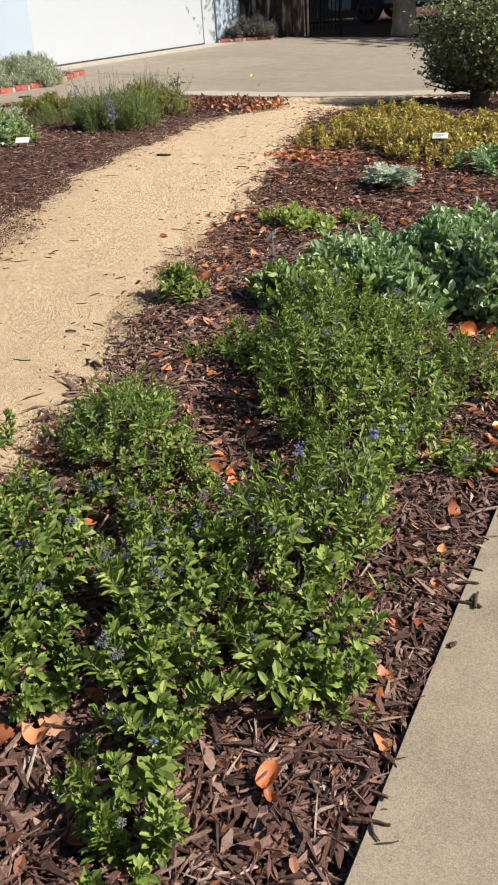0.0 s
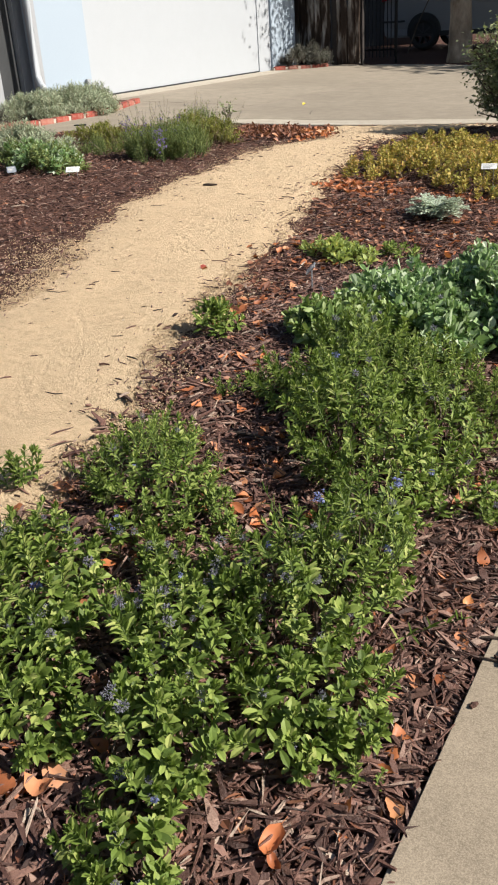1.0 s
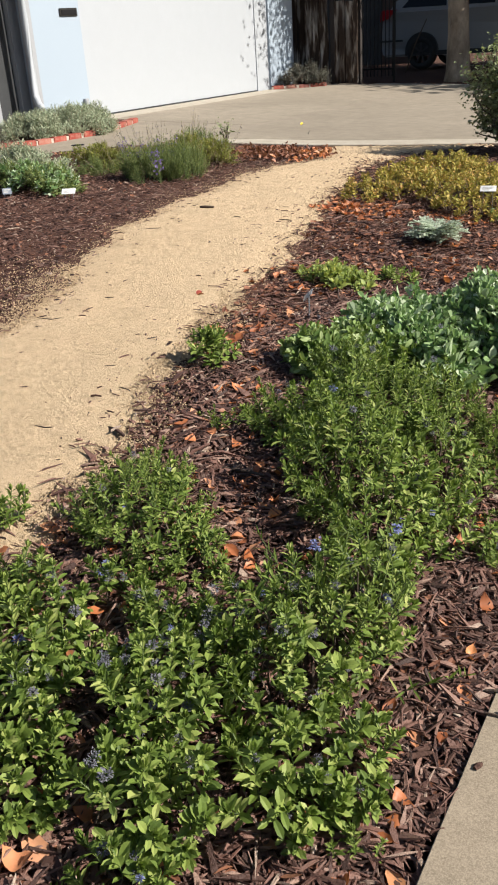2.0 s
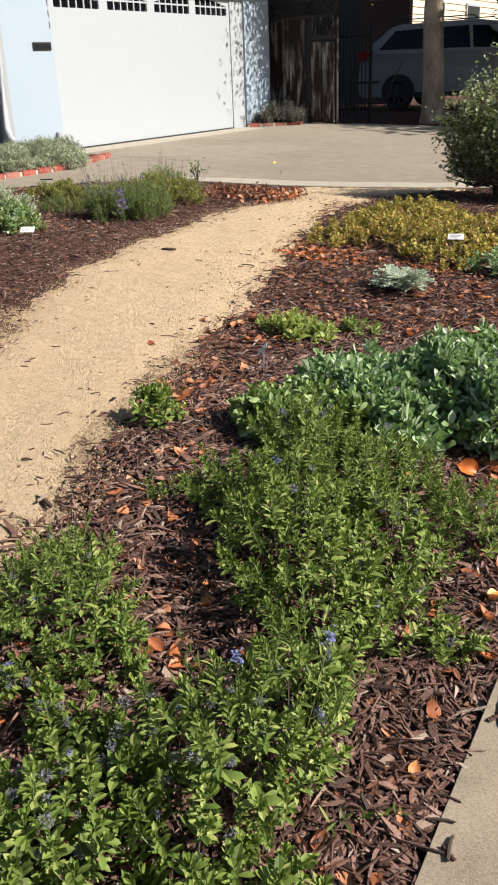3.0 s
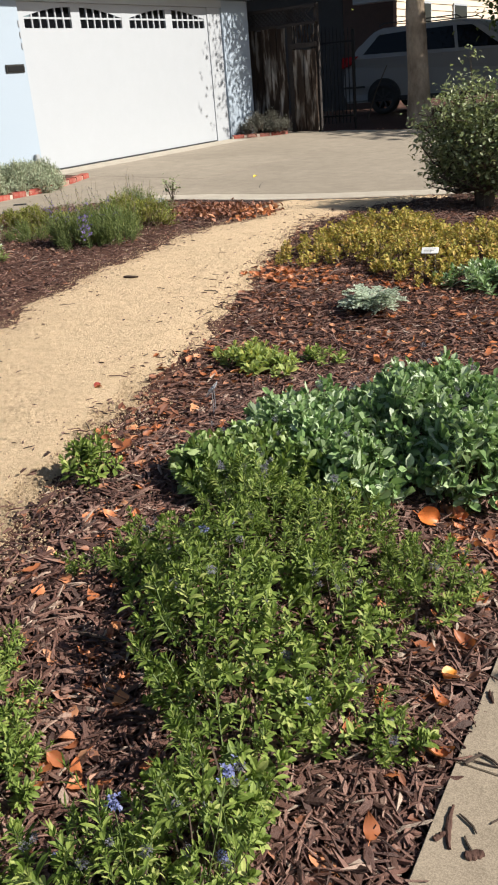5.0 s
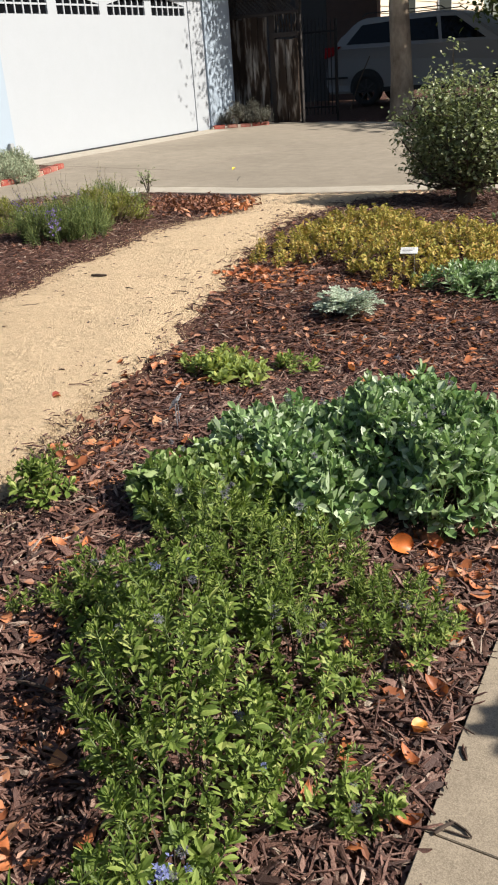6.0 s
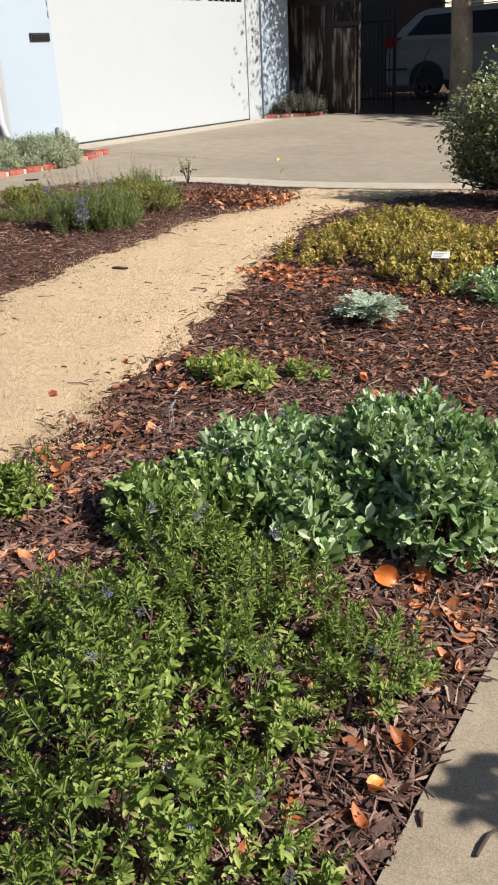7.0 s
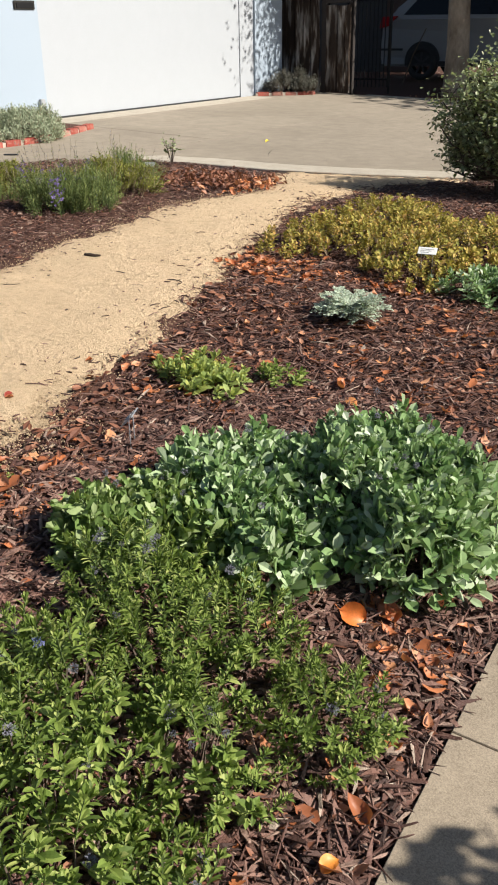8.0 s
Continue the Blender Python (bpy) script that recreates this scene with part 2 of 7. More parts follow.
M = {
    "chip": mulch_material(),
    "soil": soil_material(),
    "path": path_material(),
    "walk_concrete": concrete_material("sidewalk_concrete", (0.213, 0.173, 0.127), (0.337, 0.279, 0.210), 0.35, 0.35, 0.20),
    "drive": concrete_material("driveway_concrete", (0.225, 0.192, 0.150), (0.315, 0.270, 0.214), 0.45),
    "drive_edge": concrete_material("driveway_border_concrete", (0.33, 0.295, 0.24), (0.43, 0.385, 0.32), 0.2),
    "blue": stucco_material("pale_blue_stucco", (0.33, 0.390, 0.462)),
    "white": plain("white_paint", (0.372, 0.394, 0.426), 0.45, vary=0.03),
    "grey_trim": plain("grey_trim_paint", (0.30, 0.31, 0.33), 0.5, vary=0.08),
    "roof": plain("roof_shingle", (0.10, 0.09, 0.085), 0.9, vary=0.3, scale=14, bump=0.5),
    "dark": plain("near_black", (0.035, 0.037, 0.04), 0.5, vary=0.2),
    "black_metal": plain("black_iron", (0.018, 0.018, 0.02), 0.45, 0.6, vary=0.2),
    "bronze": plain("dark_bronze_metal", (0.06, 0.058, 0.055), 0.4, 0.7, vary=0.2),
    "wood": weathered_dappled_wood(),
    # darkened so the fence's shade sits in the posts' and rails' colour
    "old_wood": plain("shade_dark_wood", (0.026, 0.020, 0.018), 0.8, vary=0.45, scale=18, bump=0.4),
    "brick": brick_material(),
    "mortar": plain("mortar", (0.42, 0.36, 0.30), 0.9, vary=0.2, scale=20, bump=0.4),
    # mottled bark, its contrast raised to paint dappled sun on the trunk
    "bark": bark_material("dappled_sycamore_bark", (0.17, 0.13, 0.095), (0.52, 0.43, 0.33)),
    "dark_bark": bark_material("shrub_bark", (0.06, 0.045, 0.035), (0.18, 0.14, 0.11)),
    "van_paint": plain("silver_car_paint", (0.26, 0.26, 0.265), 0.42, 0.0, vary=0.04),
    "rubber": plain("tyre_rubber", (0.02, 0.02, 0.02), 0.8, vary=0.2),
    "rim": plain("alloy_rim", (0.06, 0.06, 0.062), 0.45, 0.5, vary=0.1),
    "black_trim": plain("black_plastic_trim", (0.02, 0.02, 0.021), 0.5, vary=0.2),
    "red_lens": plain("red_lamp_lens", (0.36, 0.012, 0.015), 0.2, vary=0.1),
    "siding": plain("beige_siding", (0.62, 0.52, 0.40), 0.7, vary=0.08),
    # near black: the wall's deep shade is put into its base colour
    "shade_wall": plain("shade_dark_stucco", (0.055, 0.052, 0.052), 0.85, vary=0.15, bump=0.4),
    "porch_brick": plain("brown_porch_wall", (0.085, 0.050, 0.040), 0.85, vary=0.25, bump=0.4),
    "tag": plain("white_plant_tag", (0.80, 0.80, 0.78), 0.4, vary=0.03),
    "tag_grey": plain("grey_tag_metal", (0.42, 0.45, 0.50), 0.35, 0.6, vary=0.08),
    "ink": plain("grey_ink", (0.58, 0.57, 0.55), 0.6, vary=0.05),
    "twig": plain("dry_twig", (0.060, 0.040, 0.029), 0.85, vary=0.4, scale=30, bump=0.4),
    "stem": plain("green_stem", (0.10, 0.14, 0.045), 0.6, vary=0.3, scale=30),
    "dry_stem": plain("dry_stem", (0.28, 0.22, 0.14), 0.7, vary=0.3, scale=30),
    "green": leafy("mid_green_leaf", [(0.1, (0.052, 0.084, 0.018)), (0.4, (0.142, 0.208, 0.040)), (0.7, (0.255, 0.325, 0.078)), (0.92, (0.46, 0.49, 0.17))], 0.55, 0.22, (0.32, 0.48, 0.06), 0.25),
    "sage": leafy("grey_green_leaf", [(0.05, (0.085, 0.165, 0.055)), (0.30, (0.205, 0.325, 0.125)), (0.58, (0.36, 0.475, 0.245)), (0.80, (0.55, 0.64, 0.45)), (0.94, (0.80, 0.83, 0.75))], 0.68, 0.25, (0.34, 0.50, 0.12), 0.22),
    "young_sage": leafy("yellow_green_sage_leaf", [(0.05, (0.075, 0.135, 0.030)), (0.35, (0.165, 0.255, 0.070)), (0.65, (0.285, 0.375, 0.140)), (0.92, (0.48, 0.55, 0.30))], 0.65, 0.25, (0.38, 0.48, 0.07), 0.25),
    "gold": leafy("golden_green_leaf", [(0.1, (0.18, 0.195, 0.035)), (0.40, (0.36, 0.32, 0.065)), (0.68, (0.53, 0.415, 0.105)), (0.82, (0.60, 0.38, 0.12)), (0.96, (0.60, 0.29, 0.11))], 0.6, 0.25, (0.46, 0.36, 0.07), 0.25),
    "silver": leafy("silver_leaf", [(0.1, (0.30, 0.38, 0.27)), (0.5, (0.48, 0.56, 0.43)), (0.9, (0.68, 0.74, 0.62))], 0.6, 0.25, (0.46, 0.55, 0.36), 0.3),
    "lime": leafy("lime_green_leaf", [(0.1, (0.21, 0.28, 0.085)), (0.45, (0.35, 0.43, 0.145)), (0.78, (0.46, 0.51, 0.15)), (0.90, (0.60, 0.50, 0.09)), (0.97, (0.56, 0.12, 0.04))], 0.5, 0.35, (0.45, 0.52, 0.10), 0.3),
    "bush": leafy("dark_round_leaf", [(0.1, (0.10, 0.135, 0.055)), (0.5, (0.24, 0.285, 0.135)), (0.8, (0.43, 0.465, 0.27)), (0.96, (0.64, 0.66, 0.48))], 0.38, 0.30, (0.36, 0.42, 0.11), 0.5),
    "lavender": leafy("grey_green_needle_leaf", [(0.1, (0.080, 0.125, 0.036)), (0.5, (0.175, 0.225, 0.066)), (0.9, (0.30, 0.325, 0.115))], 0.6, 0.25, (0.32, 0.36, 0.09), 0.3),
    "olive": leafy("olive_green_leaf", [(0.1, (0.10, 0.125, 0.026)), (0.5, (0.21, 0.23, 0.045)), (0.9, (0.37, 0.34, 0.075))], 0.6, 0.28, (0.38, 0.38, 0.06), 0.3),
    "grey_leaf": leafy("pale_grey_leaf", [(0.1, (0.20, 0.245, 0.155)), (0.5, (0.35, 0.40, 0.27)), (0.9, (0.52, 0.56, 0.41))], 0.7, 0.22, (0.42, 0.48, 0.28), 0.2),
    "purple": leafy("purple_petal", [(0.1, (0.12, 0.075, 0.22)), (0.6, (0.21, 0.155, 0.37)), (0.95, (0.34, 0.29, 0.48))], 0.6, 0.3, (0.35, 0.27, 0.55), 0.2),
    "bluepetal": leafy("blue_petal", [(0.1, (0.15, 0.17, 0.36)), (0.6, (0.25, 0.28, 0.52)), (0.95, (0.38, 0.41, 0.60))], 0.7, 0.3, (0.4, 0.45, 0.8), 0.2),
    "dry_flower": leafy("spent_flower", [(0.1, (0.11, 0.108, 0.125)), (0.6, (0.19, 0.19, 0.225)), (0.95, (0.29, 0.29, 0.345))], 0.8, 0.2, (0.35, 0.33, 0.33), 0.1),
    "tree_leaf": leafy("tree_leaf", [(0.1, (0.03, 0.05, 0.014)), (0.5, (0.07, 0.11, 0.025)), (0.9, (0.20, 0.20, 0.04))], 0.5, 0.3, (0.4, 0.45, 0.05)),
    "old_bark": bark_material("old_bark_chunk", (0.040, 0.020, 0.016), (0.185, 0.105, 0.080)),
    "heap_leaf": leafy("brown_heap_leaf", [(0.05, (0.11, 0.045, 0.030)), (0.4, (0.225, 0.092, 0.054)), (0.7, (0.34, 0.150, 0.088)), (0.95, (0.48, 0.25, 0.155))], 0.55, 0.15, (0.5, 0.22, 0.08)),
    "dusk": leafy("dusty_grey_leaf", [(0.1, (0.045, 0.045, 0.036)), (0.5, (0.105, 0.105, 0.085)), (0.9, (0.28, 0.28, 0.24))], 0.6, 0.2, (0.2, 0.2, 0.12), 0.3),
    "crack": plain("crack_dirt", (0.05, 0.045, 0.038), 0.95, vary=0.3, scale=30),
    "fallen": leafy("fallen_orange_leaf", [(0.05, (0.22, 0.075, 0.038)), (0.30, (0.45, 0.155, 0.062)), (0.55, (0.60, 0.205, 0.080)), (0.75, (0.64, 0.33, 0.19)), (0.95, (0.68, 0.25, 0.05))], 0.5, 0.18, (0.6, 0.25, 0.05)),
}


def glass_material(name, tint, rough=0.03):
    n = Nodes(name)
    return n.done(tint, rough, spec=0.22)


M["dark_glass"] = glass_material("dark_glass", (0.005, 0.0055, 0.007), 0.06)


# ---- mesh helpers ----
def mesh_ob(name, verts, faces, material, parent=None, smooth=False):
    me = bpy.data.meshes.new(name)
    me.from_pydata([tuple(v) for v in verts], [], [tuple(f) for f in faces])
    me.update()
    if smooth:
        me.shade_smooth()
    me.materials.append(material)
    ob = new(name, me)
    if parent:
        ob.parent = parent
    return ob


def part(name, bm, material, parent=None, label="", smooth=False):
    """One bmesh as one mesh object under a thing or a part."""
    me = bpy.data.meshes.new(name)
    bmesh.ops.recalc_face_normals(bm, faces=bm.faces)
    bm.to_mesh(me)
    bm.free()
    if smooth:
        me.shade_smooth()
    me.materials.append(material)
    ob = new(name, me)
    if parent:
        ob.parent = parent
    if label:
        tagged(ob, label)
    return ob


def thing(name, x, y, z, label, category, group="", rz=0.0, kind=""):
    ob = new(name)
    ob.empty_display_size = 0.1
    ob.matrix_world = pose(x, y, z, 0, 0, rz)
    return tagged(ob, label, category, group, kind)


def add_box(bm, lo, hi, bevel=0.0):
    """A box between two corners added to bm."""
    c = [(a + b) / 2 for a, b in zip(lo, hi)]
    s = [b - a for a, b in zip(lo, hi)]
    r = bmesh.ops.create_cube(bm, size=1.0, matrix=Matrix.Translation(c) @ Matrix.Diagonal((*s, 1)))
    if bevel:
        edges = list({e for v in r["verts"] for e in v.link_edges})
        bmesh.ops.bevel(bm, geom=edges, offset=bevel, segments=2, affect="EDGES")


def box(lo, hi, bevel=0.0):
    bm = bmesh.new()
    add_box(bm, lo, hi, bevel)
    return bm


def tube(points, radii, sides=8, bm=None, cap=True):
    """A tube along points with a radius at each."""
    bm = bm or bmesh.new()
    rings = []
    pts = [Vector(p) for p in points]
    for i, p in enumerate(pts):
        d = (pts[min(i + 1, len(pts) - 1)] - pts[max(i - 1, 0)]).normalized()
        q = d.to_track_quat("Z", "Y")
        rings.append([bm.verts.new(p + q @ Vector((radii[i] * math.cos(a), radii[i] * math.sin(a), 0))) for a in (2 * math.pi * k / sides for k in range(sides))])
    for a, b in zip(rings, rings[1:]):
        for k in range(sides):
            bm.faces.new((a[k], a[(k + 1) % sides], b[(k + 1) % sides], b[k]))
    if cap:
        bm.faces.new(rings[0][::-1])
        bm.faces.new(rings[-1])
    return bm


def prism(outline, z0, z1, bm=None):
    """A flat outline (x, y) raised from z0 to z1; both may be functions of x, y."""
    bm = bm or bmesh.new()
    f0 = z0 if callable(z0) else (lambda x, y: z0)
    f1 = z1 if callable(z1) else (lambda x, y: z1)
    lo = [bm.verts.new((x, y, f0(x, y))) for x, y in outline]
    hi = [bm.verts.new((x, y, f1(x, y))) for x, y in outline]
    bm.faces.new(lo[::-1])
    bm.faces.new(hi)
    for i in range(len(lo)):
        j = (i + 1) % len(lo)
        bm.faces.new((lo[i], lo[j], hi[j], hi[i]))
    return bm


# ---- the lie of the land ----
def soft(u):
    u = min(1.0, max(0.0, u))
    return u * u * (3 - 2 * u)


def lerp_table(v, table):
    if v <= table[0][0]:
        return table[0][1]
    for (a, p), (b, q) in zip(table, table[1:]):
        if v <= b:
            return p + (q - p) * (v - a) / (b - a)
    return table[-1][1]


def slab_z(x):
    """Height of the driveway, which falls from the garage to the sidewalk."""
    if x < -1.5:
        return 0.425 - 0.0346 * (x + 7.60)
    return 0.214 - 0.091 * (min(x, 0.3) + 1.5)


DRIVE_NEAR = [(-5.4, 6.6), (-5.15, 7.2), (-4.7, 7.75), (-4.2, 7.93), (-3.5, 8.05), (-2.9, 8.27), (-2.3, 8.55), (-1.9, 8.75), (-1.0, 9.2), (0.3, 9.9)]
PATH_LEFT = [(-2.0, -1.0), (0.0, -1.25), (1.6, -1.5), (2.85, -1.95), (3.3, -2.19), (4.15, -2.52), (4.8, -2.68), (5.6, -2.82), (6.3, -2.82), (7.0, -2.76), (7.4, -2.95), (7.8, -3.2), (8.3, -3.3)]
PATH_RIGHT = [(-2.0, 0.0), (0.0, -0.45), (1.6, -0.70), (2.05, -0.83), (2.4, -0.95), (3.0, -1.21), (3.6, -1.40), (4.1, -1.5), (4.95, -1.78), (5.85, -2.1), (6.35, -2.22), (6.75, -2.31), (7.3, -2.34), (7.8, -2.42), (8.15, -2.36), (8.42, -2.16), (9.0, -1.85)]


def drive_near(x):
    return lerp_table(x, DRIVE_NEAR)


def walk_edge(y):
    return 0.523 - 0.0665 * y


def garden_z(x, y):
    m = 0.115 * soft((0.40 - x) / 1.3) * (1 - 0.6 * soft((y - 2.5) / 2.0) * soft((x + 1.8) / 1.0)) * soft((drive_near(x) - y) / 2.0)
    low = 0.485 - 0.0565 * (x + 7.38)
    rise = max(0.0, slab_z(x) - 0.014 - low) * (1 - soft((drive_near(x) - y) / 0.9))
    return low + m + rise - 0.014 * soft((x + 0.1) / 0.4)


def in_garden(x, y):
    """Metres inside the planted ground (negative on the concrete)."""
    return min(walk_edge(y) - x, drive_near(x) - y if x > -5.4 else -1.0, x + 5.22)


def in_path(x, y):
    """Metres inside the sandy path (negative in the beds)."""
    wob = 0.07 * noise.noise((x * 2.3, y * 2.3, 0.0)) + 0.06 * noise.noise((x * 8, y * 8, 3.0)) + 0.03 * noise.noise((x * 23, y * 23, 3.0))
    return min(x - lerp_table(y, PATH_LEFT), lerp_table(y, PATH_RIGHT) - x, drive_near(x) - y) + wob


def far_z(x, y):
    """Ground beyond the driveway rises a little to the neighbour's lot."""
    return 0.30 + 0.13 * soft((y - 15.6) / 1.8)


def ground_z(x, y):
    g = in_garden(x, y)
    if g > 0.0:
        bump = 0.010 * noise.noise((x * 5, y * 5, 1.0)) + 0.006 * noise.noise((x * 17, y * 17, 2.0))
        z = garden_z(x, y) + bump - 0.008
        if g < 0.06:
            z -= 0.008 * (1 - g / 0.06)
        return z
    if y > 15.4:
        return far_z(x, y) + 0.02 * noise.noise((x * 3, y * 3, 0))
    if x > 1.8 or x < -7.9 or y < -3:
        return -0.02 if x > 0.3 else slab_z(max(x, -7.9)) - 0.12
    return min(slab_z(x), garden_z(x, y)) - 0.13 if x < 0.3 else -0.10


def build_ground():
    def axis(a, b, step, far):
        fine = np.arange(a, b + 1e-6, step)
        lo = a - np.array(far[::-1])
        hi = b + np.array(far)
        return np.concatenate((lo, fine, hi))

    far = [0.3, 0.8, 1.6, 3.0, 6.0, 12, 30, 80, 200, 600, 1500]
    xs, ys = axis(-5.4, 0.75, 0.04, far), axis(-0.6, 10.0, 0.04, [0.3, 0.8, 1.6, 2.6, 3.6, 4.4, 5.0, 5.38, 5.46, 5.8, 6.4, 7.2, 9, 12, 18, 30, 80, 200, 600, 1500])
    ny = len(ys)
    verts = [(x, y, ground_z(x, y)) for x in xs for y in ys]
    faces = [(i * ny + j, (i + 1) * ny + j, (i + 1) * ny + j + 1, i * ny + j + 1) for i in range(len(xs) - 1) for j in range(ny - 1)]
    g = mesh_ob("ground", verts, faces, M["soil"], smooth=True)
    tagged(g, "dark brown bark mulch over garden soil", "ground", kind="structure")


def build_path():
    xs, ys = np.arange(-3.75, 0.0, 0.035), np.arange(-1.6, 8.95, 0.035)
    index, verts, faces = {}, [], []
    for i, x in enumerate(xs):
        for j, y in enumerate(ys):
            d = in_path(x, y)
            if d > -0.16 and drive_near(x) - y > -0.02:
                crown = 0.014 * soft((d + 0.02) / 0.18) + 0.004 * noise.noise((x * 21, y * 21, 5.0)) + 0.004 * noise.noise((x * 9, y * 9, 6.0)) - 0.024 * soft((-d + 0.01) / 0.14)
                index[i, j] = len(verts)
                verts.append((x, y, garden_z(x, y) + 0.006 * noise.noise((x * 4, y * 4, 1.0)) + crown))
    for (i, j), a in index.items():
        q = [index.get(k) for k in ((i, j), (i + 1, j), (i + 1, j + 1), (i, j + 1))]
        if None not in q:
            faces.append(q)
    tagged(mesh_ob("garden_path", verts, faces, M["path"], smooth=True), "pale tan decomposed granite garden path", "path", kind="structure")


build_ground()
build_path()


# ---- concrete ----
def strip_slab(name, xs, y0, y1, material, parent=None, drop=0.10):
    """A slab between two edges y0(x) and y1(x), following the driveway's fall, with sides."""
    bm = bmesh.new()
    rows = []
    for x in xs:
        a, b = y0(x), y1(x)
        rows.append([bm.verts.new((x, y, z)) for y, z in ((a, slab_z(x) - drop), (a, slab_z(x) - 0.006), (a + 0.008, slab_z(x)), (b - 0.006, slab_z(x)), (b, slab_z(x) - 0.006), (b, slab_z(x) - drop))])
    for p, q in zip(rows, rows[1:]):
        for k in range(5):
            bm.faces.new((p[k], q[k], q[k + 1], p[k + 1]))
    bm.faces.new(rows[0])
    bm.faces.new(rows[-1][::-1])
    return part(name, bm, material, parent)


def build_driveway():
    drive = thing("driveway", -4, 11, 0, "grey concrete driveway with a paler border strip", "driveway", kind="structure")
    drive.matrix_world = Matrix()
    xs = [round(-5.4 + 0.1 * i, 3) for i in range(58)]
    strip_slab("border_slab", [x for x in xs if x >= -5.0], lambda x: drive_near(x), lambda x: drive_near(x) + 0.34, M["drive_edge"], drive)
    for a, b in ((-5.0, -1.2), (-1.19, 0.3)):
        n = max(2, int((b - a) / 0.15))
        strip_slab("concrete_slab", [a + (b - a) * i / n for i in range(n + 1)], lambda x: drive_near(x) + 0.348, lambda x: 15.30, M["drive"], drive)
    strip_slab("concrete_slab", [-7.172, -6.3, -5.8, -5.4, -5.007], lambda x: 9.30, lambda x: 15.30, M["drive"], drive)
    strip_slab("apron_slab", [-7.60, -7.4, -7.18], lambda x: 9.30, lambda x: 13.88, M["drive_edge"], drive)
    strip_slab("apron_slab", [-7.60, -7.4, -7.18], lambda x: 13.888, lambda x: 15.30, M["drive"], drive)
    crack = tube([(x, y, slab_z(x) - 0.0015) for x, y in ((-4.10, 9.10), (-4.04, 8.95), (-3.98, 8.82), (-3.88, 8.68))], [0.002, 0.005, 0.005, 0.002], 4)
    part("crack", crack, M["crack"], drive, "dark hairline crack")
    strip_slab("concrete_slab", [-5.2, -5.1, -5.007], lambda x: drive_near(x), lambda x: 9.292, M["drive"], drive)
    strip_slab("entry_slab", [-7.60, -6.8, -6.3, -5.8, -5.207], lambda x: -3.0, lambda x: 9.292, M["drive"], drive)
    strip_slab("edging_slab", [-6.3 + 0.2 * i for i in range(34)], lambda x: 15.31, lambda x: 15.47, M["drive_edge"], drive)


def build_sidewalk():
    s = thing("sidewalk", 0, 0, 0, "pale concrete sidewalk with sandy grain", "sidewalk", kind="structure")
    ys = [-6.0, -4.6, -3.05, -1.52, 0.0, 0.75, 2.245, 2.905, 4.4, 5.9, 7.4, 8.9, 10.4, 12.0]
    for a, b in zip(ys, ys[1:]):
        a, b = a + 0.0016, b - 0.0016
        bm = prism([(walk_edge(a), a), (walk_edge(a) + 1.35, a), (walk_edge(b) + 1.35, b), (walk_edge(b), b)], -0.09, 0.042)
        bmesh.ops.bevel(bm, geom=[e for e in bm.edges if all(v.co.z > 0 for v in e.verts)], offset=0.0015, segments=2, affect="EDGES")
        part("slab", bm, M["walk_concrete"], s)


build_driveway()
build_sidewalk()


# ---- the house ----
WX = -7.38  # face of the garage wall
FLOOR = 0.485
EAVE = 2.52


